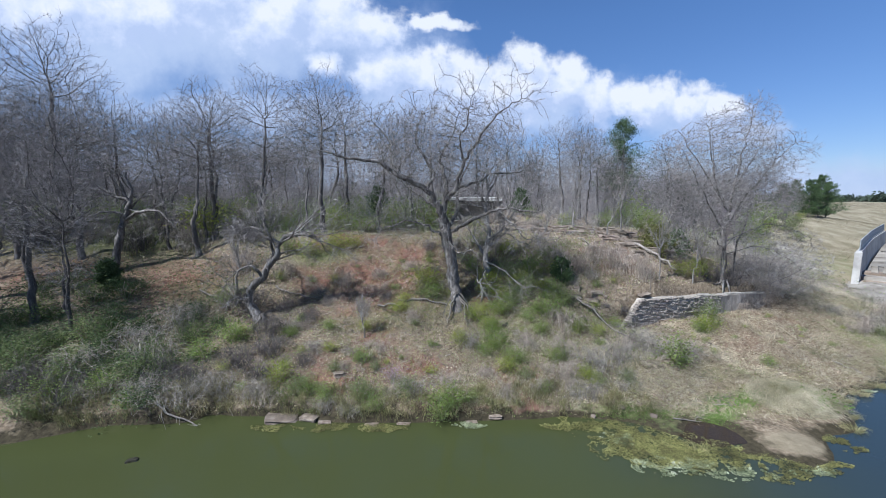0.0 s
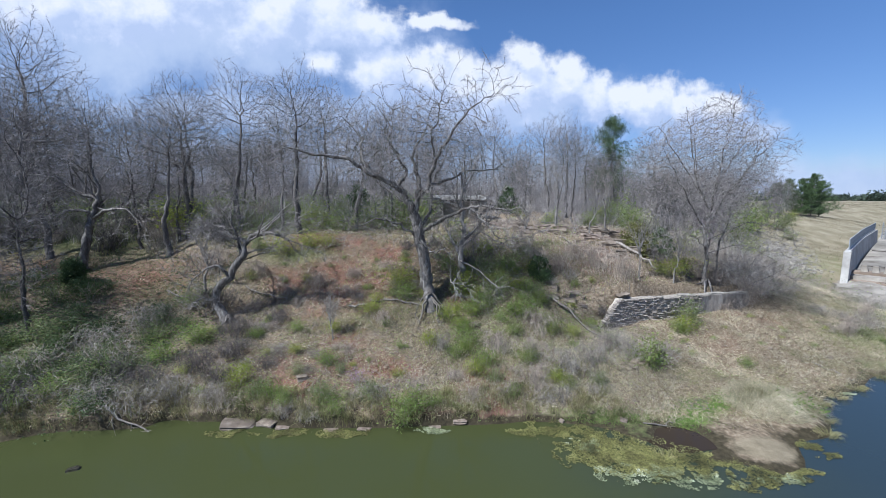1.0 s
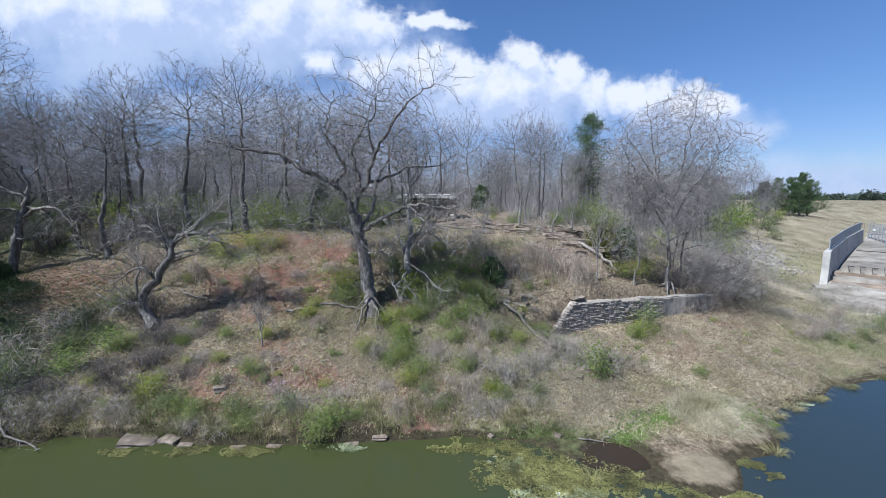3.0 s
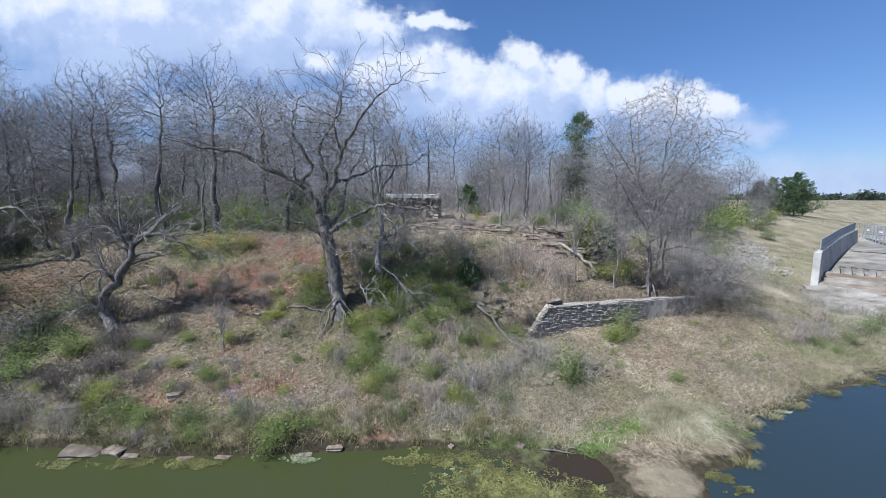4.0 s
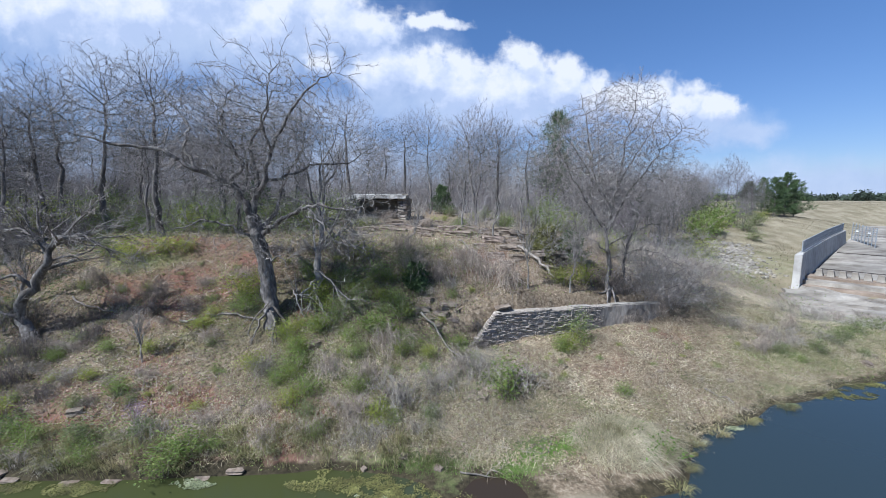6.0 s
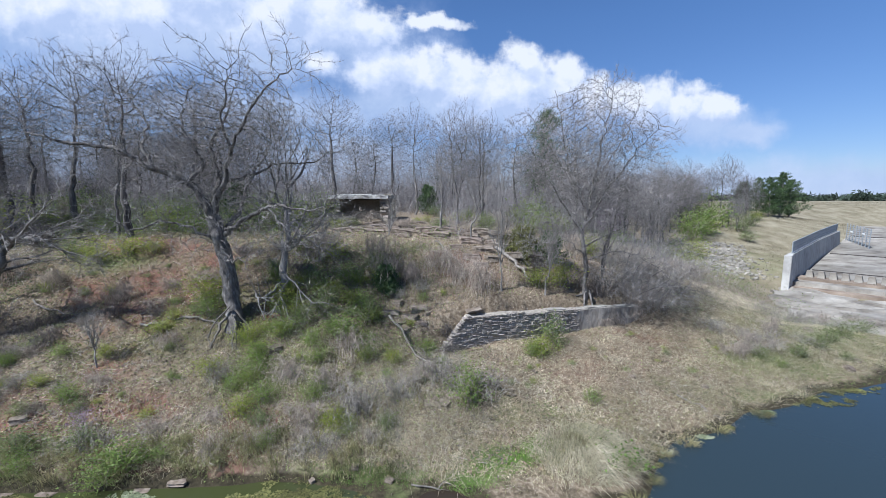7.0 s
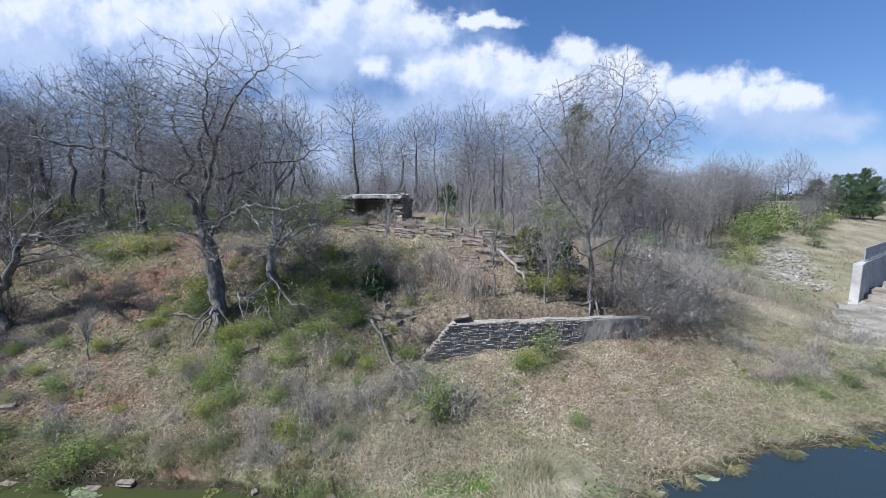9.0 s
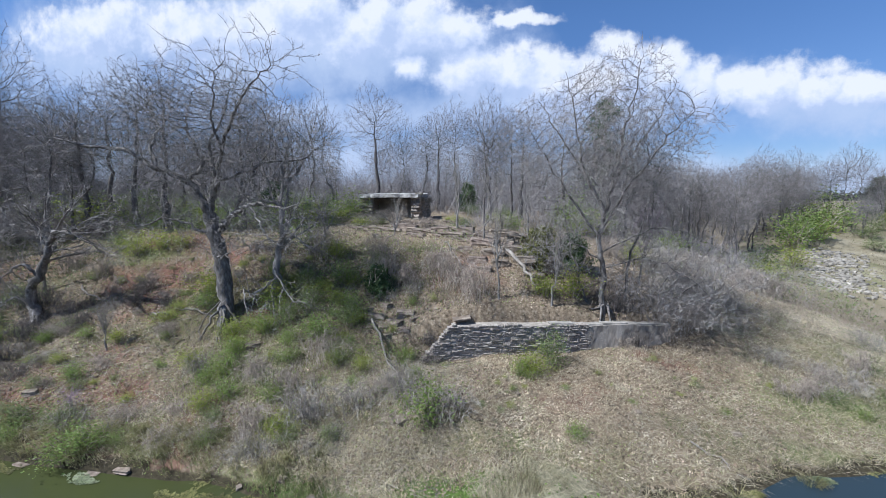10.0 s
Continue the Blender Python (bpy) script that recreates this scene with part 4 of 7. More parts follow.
# ---- the retaining wall below the trees ----
def retaining_wall():
    root = thing("retaining_wall", "weathered grey sandstone retaining wall with a raked broken end", "wall")
    ax, ay = WALL_A
    bx, by = WALL_B
    run = math.hypot(bx - ax, by - ay)
    ux, uy = (bx - ax) / run, (by - ay) / run
    turn = math.degrees(math.atan2(uy, ux))

    def top_of(a):
        return 3.42 - 0.036 * a + 0.03 * math.sin(a * 2.1)

    def raked(z):
        return max(0.0, (z - 1.5) * 0.85)

    # core, behind the facing stones
    bm = bmesh.new()
    n = 24
    rows = []
    for k in range(n + 1):
        a = 0.25 + (run - 0.25) * k / n
        low, high = 0.9, min(top_of(a) - 0.06, 1.45 + max(0.0, (a - 0.1)) / 0.85)
        px, py = ax + ux * a, ay + uy * a
        rows.append([bm.verts.new((px - uy * d, py + ux * d, z)) for d, z in ((-0.115, low), (-0.115, high), (0.55, high), (0.55, low))])
    for p, q in zip(rows, rows[1:]):
        for k in range(4):
            bm.faces.new((p[k], q[k], q[(k + 1) % 4], p[(k + 1) % 4]))
    bm.faces.new(rows[0])
    bm.faces.new(rows[-1][::-1])
    bmesh.ops.recalc_face_normals(bm, faces=bm.faces[:])
    part("core", bm, MORTAR, root, "dark recessed mortar and rubble core")
    courses = [0.13, 0.09, 0.15, 0.10, 0.12, 0.08, 0.16, 0.11, 0.10, 0.13, 0.09, 0.14, 0.10, 0.11, 0.12, 0.09, 0.13, 0.10, 0.11, 0.12, 0.10]
    lay_stones(root, ((ax, ay), (ax + ux * 8.2, ay + uy * 8.2)), courses, top_of, 1.32, 0.30, 5, mean=0.27, raked=raked, mesh_set=WALL_STONES, proud=0.5)
    # the far length is faced with stained render
    bm = bmesh.new()
    grid = []
    for k in range(31):
        a = 7.9 + (run - 7.9) * k / 30
        col = []
        for j in range(9):
            z = 1.3 + (top_of(a) - 0.06 - 1.3) * j / 8
            d = 0.135 + noise.noise(Vector((a * 1.3, z * 1.7, 2))) * 0.04 + noise.noise(Vector((a * 5, z * 6, 2))) * 0.015
            col.append(bm.verts.new((ax + ux * a + uy * d, ay + uy * a - ux * d, z)))
        grid.append(col)
    for p, q in zip(grid, grid[1:]):
        for j in range(8):
            bm.faces.new((p[j], q[j], q[j + 1], p[j + 1]))
    ext = bmesh.ops.extrude_face_region(bm, geom=bm.faces[:])
    for v in ext["geom"]:
        if isinstance(v, bmesh.types.BMVert):
            v.co += Vector((-uy * 0.09, ux * 0.09, 0))
    bmesh.ops.recalc_face_normals(bm, faces=bm.faces[:])
    part("rendered_face", bm, RENDER_FACE, root, "stained grey render over the far length")
    # mortar coping in lengths
    rng = random.Random(3)
    a = 6.2
    while a < run - 0.2:
        w = min(rng.uniform(0.9, 1.9), run - a)
        m = a + w / 2
        bm = bmesh.new()
        box(bm, 0, 0, 0, w - 0.015, 0.34, 0.07)
        bmesh.ops.subdivide_edges(bm, edges=bm.edges[:], cuts=2, use_grid_fill=True)
        for v in bm.verts:
            v.co += noise.noise_vector(v.co * 2.3 + Vector((m, 0, 0))) * 0.035
        cap = part("coping_slab", bm, COPING, root, "pale mortar capping")
        cap.matrix_basis = pose(ax + ux * m - uy * 0.10, ay + uy * m + ux * 0.10, top_of(m) - 0.03, 0, 2.0, turn)
        a += w
    # loose cap stone at the broken end
    cap = part("cap_stone", rock_mesh(41, 0.8, 0.45, 0.10), STONE_WARM, root)
    cap.matrix_basis = pose(ax + ux * 2.1 - uy * 0.35, ay + uy * 2.1 + ux * 0.35, 3.50, 4, -5, turn + 6)
    return root


retaining_wall()


# ---- the stone shelter on the terrace ----
def shelter():
    x0, x1, y0, y1, z0, z1 = 0.45, 5.85, 40.0, 43.4, 6.9, 9.42
    root = thing("picnic_shelter", "open-fronted stone picnic shelter with a thick pale roof slab", "shelter")
    bm = bmesh.new()
    box(bm, 3.25, 41.6, z0 - 0.12, 6.7, 4.3, 0.34)
    part("floor_slab", soften(bm, 0.03), COPING, root, "worn stone floor slab")
    # back wall with a small window through it
    bm = bmesh.new()
    wy = y1 - 0.2
    for cx, cz, sx, sz in ((1.45, 8.1, 2.3, 2.3), (4.3, 8.1, 3.0, 2.3), (2.7, 7.45, 0.2, 1.0), (2.7, 8.75, 0.2, 1.0)):
        box(bm, cx, wy, cz, sx, 0.4, sz)
    part("back_wall", bm, MORTAR, root, "dark stone back wall with a small opening")
    for side, xa in (("side_wall", x0 + 0.28), ("side_wall", x1 - 0.28)):
        bm = bmesh.new()
        box(bm, xa, (y0 + y1) / 2 + 0.1, (z0 + z1 - 0.3) / 2, 0.52, y1 - y0 - 0.3, z1 - z0 - 0.3)
        core = part(side, bm, MORTAR, root, "stone side wall of rough courses")
    rng = random.Random(12)
    hs = [0.26, 0.22, 0.28, 0.24, 0.26, 0.22, 0.27, 0.25, 0.22]
    # piers: front faces and outer sides
    for xa, xb in ((x0 - 0.1, x0 + 1.15), (x1 - 0.75, x1 + 0.1)):
        lay_stones(root, ((xa, y0 + 0.1), (xb, y0 + 0.1)), hs, lambda a: z1 - 0.28, z0 - 0.02, 0.75, rng.randrange(999), mean=0.62)
    for xa in (x0, x1):
        lay_stones(root, ((xa, y0 + 0.5), (xa, y1)), hs, lambda a: z1 - 0.28, z0 - 0.02, 0.5, rng.randrange(999), mean=0.6)
    # roof: slab, fascia and a low parapet of flat stones at the ends
    bm = bmesh.new()
    v = box(bm, 3.15, 41.5, z1 - 0.17, 5.5, 4.2, 0.30)
    bmesh.ops.subdivide_edges(bm, edges=bm.edges[:], cuts=15, use_grid_fill=True)
    for q in bm.verts:
        rough = noise.noise_vector(q.co * 2.6)
        q.co += Vector((rough.x * 0.05, rough.y * 0.10, 0.10 * (q.co.y - y0) / 3.4 + noise.noise(q.co * 0.9) * 0.04 + rough.z * 0.05))
    part("roof", bm, ROOF, root, "pale weathered roof slab")
    bm = bmesh.new()
    box(bm, 3.15, y0 + 0.18, z1 - 0.38, 4.3, 0.30, 0.20)
    part("lintel", soften(bm, 0.015), DARK_TIMBER, root, "dark timber lintel")
    for k in range(7):
        bm = bmesh.new()
        box(bm, 0.80 + k * 0.78, 41.6, z1 - 0.37, 0.12, 3.0, 0.16)
        part("rafter", bm, DARK_TIMBER, root)
    for k, (px, w) in enumerate(((0.5, 0.8), (5.75, 0.6))):
        st = part("parapet_stone", rock_mesh(60 + k, w, 0.8, 0.22), STONE, root)
        st.matrix_basis = pose(px, y0 + 0.25, z1 - 0.02, 0, 0, 4 * k)
    # a plain hearth block inside
    bm = bmesh.new()
    box(bm, 4.9, 42.3, z0 + 0.5, 1.2, 0.8, 0.9)
    part("hearth", soften(bm, 0.03), STONE, root, "dark stone hearth block")
    return root


shelter()

# ---- terraces, ledges and loose rock ----
ROCKS = [rock_mesh(100 + k, 1.0, 0.66, 0.34, 0.17) for k in range(7)]
LUMPS = [rock_mesh(130 + k, 1.0, 0.8, 0.6, 0.16, flat=False) for k in range(5)]
for me in ROCKS:
    me.materials.append(STONE_WARM)
for me in LUMPS:
    me.materials.append(STONE_WARM)


def rock(meshes, x, y, size, turn, lift=0.0, tall=1.0, tip=0.0, label="flat weathered sandstone slab lying on the bank", group="ledge slabs", material=None):
    ob = new("rock", meshes[random.randrange(len(meshes))])
    ob.matrix_basis = pose(x, y, gz(x, y) + lift, tip, random.uniform(-4, 4), turn) @ Matrix.Diagonal((size, size, size * tall, 1))
    return tagged(ob, label, "rock", group)


# terrace edge below the shelter and the stepped outcrop beside the path
for x, y, s in ((-2.4, 39.4, 1.1), (-1.5, 39.3, 1.3), (-0.6, 39.2, 0.9), (-1.9, 39.7, 1.0), (-1.0, 39.6, 1.1)):
    rock(ROCKS, x, y, s, random.uniform(-10, 10), 0.15, 0.9, label="pale layered stone of a low terrace wall", group="terrace wall stones")
for count, x0, run, y0, slope, lo, hi in ((16, -1.5, 11.0, 37.2, 0.0, 0.5, 1.4), (26, 3.4, 12.0, 32.6, -0.05, 0.5, 1.5), (16, 4.8, 6.5, 34.4, 0.0, 0.5, 1.3), (20, 9.2, 6.4, 30.9, -0.16, 0.4, 1.3), (14, 7.0, 7.0, 31.6, -0.06, 0.4, 1.1)):
    for k in range(count):
        a = (k + random.random()) / count * run
        rock(ROCKS, x0 + a, y0 + slope * a + random.uniform(-0.35, 0.35), random.uniform(lo, hi), random.uniform(-14, 14), random.uniform(-0.02, 0.12), random.uniform(0.5, 1.0), random.uniform(-4, 4), label="thin layered sandstone ledge on the terrace edge")
for x, y, s, turn, lift, tall in ((12.5, 29.6, 1.68, 5, 0.10, 1.2), (14.2, 29.3, 1.60, -8, 0.14, 1.5), (13.2, 28.4, 1.44, 14, 0.07, 1.3), (12.4, 27.6, 1.36, -6, 0.03, 1.2), (13.7, 27.4, 1.12, 24, 0.07, 1.6),
                                  (14.9, 28.2, 1.52, 12, 0.17, 1.1), (16.4, 29.5, 2.24, -6, 0.42, 1.4), (15.6, 27.2, 0.96, 30, 0.03, 1.3), (12.9, 26.7, 0.88, -20, 0.03, 1.2), (11.5, 29, 1.12, 10, 0.03, 1)):
    rock(ROCKS, x, y, s * 0.78, turn * 0.6, lift, tall * 0.7, label="thick brown sandstone ledge block in a stepped outcrop", group="outcrop blocks")
# the layered ledge in the gully beside the wall
for x, y, s, turn, lift in ((8.0, 23.5, 0.8, 8, -0.02), (9.0, 23.2, 0.75, -26, 0.0), (8.6, 22.9, 0.5, 32, -0.04), (9.6, 22.9, 0.6, -4, -0.04), (9.4, 23.7, 0.8, 14, 0.02), (7.4, 23.9, 0.5, 40, 0.0), (8.3, 24.1, 0.6, -34, 0.0), (8.9, 22.5, 0.4, 60, 0.0), (9.9, 23.4, 0.4, 50, 0.0)):
    rock(ROCKS, x, y, s, turn, lift, 1.3, label="layered brown sandstone ledge in the gully", group="gully ledge")
# pale slabs at the water's edge
for x, y, s, turn, lift, tall in ((-6.75, 15.6, 1.25, 10, 0.03, 0.5), (-5.6, 15.55, 0.7, -12, 0.0, 0.6), (-4.9, 15.35, 0.5, 10, 0.0, 0.5), (-4.2, 17.0, 0.5, -8, 0.02, 0.5), (-4.9, 17.7, 0.45, 30, 0.08, 1.2), (-3.0, 15.2, 0.6, 4, 0.0, 0.5),
                                  (-1.6, 15.3, 0.5, -6, -0.02, 0.5), (1.2, 15.4, 0.5, 10, -0.02, 0.6), (-8.6, 17.0, 0.6, 20, 0.02, 0.8), (2.2, 15.6, 0.5, 0, -0.02, 0.6)):
    rock(ROCKS, x, y, s, turn, lift, tall, label="pale flat stone slab at the water's edge", group="shore slabs")
for x, y, s in ((7.2, 16.2, 0.28), (7.7, 16.0, 0.3), (8.6, 16.2, 0.25), (6.4, 15.7, 0.22), (8.9, 15.6, 0.28), (31.5, 23.2, 0.5), (33.0, 24.2, 0.4), (3.2, 20.8, 0.6), (22.5, 20.9, 0.3), (19.2, 20.9, 0.25), (14.8, 21.0, 0.2)):
    rock(LUMPS, x, y, s, random.uniform(0, 180), 0.02, label="grey rounded stone among dry grass", group="loose stones")


for x, y, s, lift in ((10.7, 18.9, 1.0, -0.12), (10.2, 18.7, 0.7, -0.08), (11.1, 19.2, 0.8, -0.05)):
    st = rock(LUMPS, x, y, s, random.uniform(0, 90), lift, 0.8, label="dark broken rock half buried in brush", group="buried rocks")
    st.data = st.data.copy()
    st.data.materials.clear()
    st.data.materials.append(STONE_WARM)


# ---- the concrete spillway ----
def spillway():
    root = thing("spillway", "worn concrete spillway with a stained sill and apron", "spillway")

    def sheet(name, a0, a1, bs, zs, material, label, thick=0.4, rough=0.0, step=1.0, ledge=0.0):
        """A slab across the channel, following heights zs at distances bs."""
        bm = bmesh.new()
        left = a0 if callable(a0) else lambda b: a0
        na = max(2, int((a1 - left(bs[0])) / step))
        grid = []
        for b, z in zip(bs, zs):
            row = []
            for k in range(na + 1):
                a = left(b) + (a1 - left(b)) * k / na
                x, y, _ = spill_at(a, b, 0)
                h = noise.noise(Vector((a * 0.25, b * 0.6, 3))) * rough + noise.noise(Vector((a * 0.9, b * 2.0, 3))) * rough * 0.4
                if ledge:
                    h = ledge * math.floor(h / ledge) + 0.15 * h
                row.append(bm.verts.new((x, y, z + h)))
            grid.append(row)
        for r, s in zip(grid, grid[1:]):
            for k in range(na):
                bm.faces.new((r[k], r[k + 1], s[k + 1], s[k]))
        ext = bmesh.ops.extrude_face_region(bm, geom=bm.faces[:])
        for v in ext["geom"]:
            if isinstance(v, bmesh.types.BMVert):
                v.co.z -= thick
        bmesh.ops.recalc_face_normals(bm, faces=bm.faces[:])
        part(name, bm, material, root, label)

    bs = np.arange(-12.2, 0.41, 0.35)
    sheet("apron", lambda b: float(np.interp(b, (-12, -5, 0.3), (2.8, -0.2, -0.6))) + 0.5 * noise.noise(Vector((b * 0.8, 0, 5))), 40, bs, [0.42] * len(bs), CONCRETE_WORN, "eroded pale rock and concrete apron in thin ledges", rough=0.40, step=0.4, ledge=0.09)
    sheet("sill_step", 0.3, 40, (0.4, 1.5), (0.62, 0.62), CONCRETE_BROWN, "brown-stained lower sill", 0.6)
    sheet("sill", 0.3, 40, (1.5, 3.2), (0.98, 0.98), CONCRETE_WORN, "worn concrete sill", 0.8)
    sheet("sill_face", 0.3, 40, (3.2, 5.2), (1.2, 1.2), CONCRETE_BROWN, "brown-stained sill face", 1.0)
    bs = np.arange(5.2, 60, 3.0)
    sheet("chute", 0.3, 44, bs, [float(bed_z(b)) + 0.1 for b in bs], CONCRETE_WORN, "long worn concrete chute", 0.5, 0.06, 3.0)
    # dark open joints across the chute
    for b in (11.0, 24.0, 44.0):
        z = float(bed_z(b)) + 0.17
        sheet("joint", 0.5, 43.5, (b, b + 0.22 + b * 0.008), (z, z), DARK_TIMBER, "dark weedy joint between the slabs", 0.08, 0.05, 1.5)
    # baffle blocks in a row
    bm = bmesh.new()
    pts = [(-0.3, -0.3, 0), (0.3, -0.3, 0), (0.3, 0.6, 0), (-0.3, 0.6, 0), (-0.25, -0.22, 0.72), (0.17, -0.22, 0.72), (0.17, 0.15, 0.72), (-0.25, 0.15, 0.72)]
    vs = [bm.verts.new(p) for p in pts]
    for f in ((0, 3, 2, 1), (4, 5, 6, 7), (0, 1, 5, 4), (1, 2, 6, 5), (2, 3, 7, 6), (3, 0, 4, 7)):
        bm.faces.new([vs[k] for k in f])
    soften(bm, 0.03)
    tooth = bpy.data.meshes.new("baffle_block")
    bm.to_mesh(tooth)
    bm.free()
    tooth.materials.append(CONCRETE_WORN)
    turn = math.degrees(math.atan2(ACROSS[1], ACROSS[0]))
    for k in range(26):
        ob = new("baffle_block", tooth)
        ob.parent = root
        ob.matrix_basis = pose(*spill_at(1.2 + k * 0.86, 4.3, 1.19), 0, 0, turn)
    return root


def training_wall():
    root = thing("spillway_wall", "pale concrete training wall curving up beside the chute", "wall")
    line = smooth_line([spill_at(0, 0.6, 3.66), spill_at(-0.2, 10, 3.75), spill_at(-0.3, 20, 3.95), spill_at(0.1, 34, 4.35)], 7)
    bm = bmesh.new()
    rows = []
    for k, p in enumerate(line):
        foot = 0.1 + max(0.0, k - 6) * 0.06
        rows.append([bm.verts.new((p[0] + ACROSS[0] * d, p[1] + ACROSS[1] * d, z)) for d, z in ((-0.22, foot), (-0.22, p[2]), (0.22, p[2]), (0.42, foot))])
    for p, q in zip(rows, rows[1:]):
        for k in range(4):
            bm.faces.new((p[k], q[k], q[(k + 1) % 4], p[(k + 1) % 4]))
    bm.faces.new(rows[0])
    bm.faces.new(rows[-1][::-1])
    bmesh.ops.recalc_face_normals(bm, faces=bm.faces[:])
    part("wall_body", bm, CONCRETE, root)
    bm = bmesh.new()
    box(bm, 0, 0, 0, 0.86, 0.6, 3.62)
    end = part("end_pier", soften(bm, 0.04), CONCRETE, root, "squared concrete end pier")
    end.matrix_basis = pose(*spill_at(0.08, 0.2, 1.89), 0, 0, math.degrees(math.atan2(ALONG[1], ALONG[0])))
    # guard rail: posts, two rails and infill panels
    fence = thing("guard_rail", "grey galvanized guard rail along the concrete wall top", "railing")
    dense = smooth_line([tuple(p) for p in line], 4)
    walk_len = np.r_[0, np.cumsum(np.linalg.norm(np.diff(dense, axis=0), axis=1))]
    at = np.arange(1.6, walk_len[-1], 1.9)
    feet = np.stack([np.interp(at, walk_len, dense[:, k]) for k in range(3)], 1)
    bmp = bmesh.new()
    box(bmp, 0, 0, 0.55, 0.09, 0.09, 1.32)
    post_mesh = bpy.data.meshes.new("post")
    soften(bmp, 0.01).to_mesh(post_mesh)
    bmp.free()
    post_mesh.materials.append(RAIL_METAL)
    for p in feet:
        ob = new("post", post_mesh)
        ob.parent = fence
        ob.matrix_basis = pose(*p, 0, 0, 38)
    bmp = bmesh.new()
    box(bmp, 0, 0, 0.63, 0.035, 0.035, 1.0)
    baluster_mesh = bpy.data.meshes.new("baluster")
    bmp.to_mesh(baluster_mesh)
    bmp.free()
    baluster_mesh.materials.append(RAIL_METAL)
    for h in (0.12, 1.15):
        w = Wood(1)
        w.tube(feet + np.array((0, 0, h)), np.full(len(feet), 0.04), 5)
        part("rail", w.meshes("rail", RAIL_METAL, RAIL_METAL)[0], RAIL_METAL, fence)
    for p, q in zip(feet, feet[1:]):
        d = q - p
        for s in np.arange(0.06, 0.96, 0.075):
            ob = new("baluster", baluster_mesh)
            ob.parent = fence
            ob.matrix_basis = pose(*(p + d * s), 0, 0, 38)
    return root


def chute_fence():
    """A second rail on the far side of the chute, with two white boards."""
    fence = thing("chute_fence", "grey guard rail at the chute head with two white boards", "railing")
    a0, a1 = spill_at(0.6, 39.0, 0), spill_at(3.6, 31.0, 0)
    for k in range(8):
        f = k / 7
        x, y = a0[0] + (a1[0] - a0[0]) * f, a0[1] + (a1[1] - a0[1]) * f
        z = float(bed_z((x - SPILL[0]) * ALONG[0] + (y - SPILL[1]) * ALONG[1])) + 0.1
        bm = bmesh.new()
        box(bm, 0, 0, 1.3, 0.10, 0.10, 2.8)
        post = part("post", soften(bm, 0.01), RAIL_METAL, fence)
        post.matrix_basis = pose(x, y, z)
    zm = float(bed_z(35.0)) + 0.5
    turn = math.degrees(math.atan2(a1[1] - a0[1], a1[0] - a0[0]))
    run = math.hypot(a1[0] - a0[0], a1[1] - a0[1])
    for h in (0.3, 0.6, 0.9, 1.2, 1.5, 1.8, 2.1):
        bm = bmesh.new()
        box(bm, 0, 0, 0, run, 0.05, 0.07)
        rail = part("rail", bm, RAIL_METAL, fence)
        rail.matrix_basis = pose((a0[0] + a1[0]) / 2, (a0[1] + a1[1]) / 2, zm + h, 0, 0, turn)
    for f in (0.25, 0.75):
        bm = bmesh.new()
        box(bm, 0, -0.08, 0, 1.0, 0.04, 0.22)
        board = part("board", soften(bm, 0.01), SIGN_WHITE, fence, "plain white board")
        board.matrix_basis = pose(a0[0] + (a1[0] - a0[0]) * f, a0[1] + (a1[1] - a0[1]) * f, zm + 1.3, 0, 0, turn)
    return fence


spillway()
training_wall()
chute_fence()


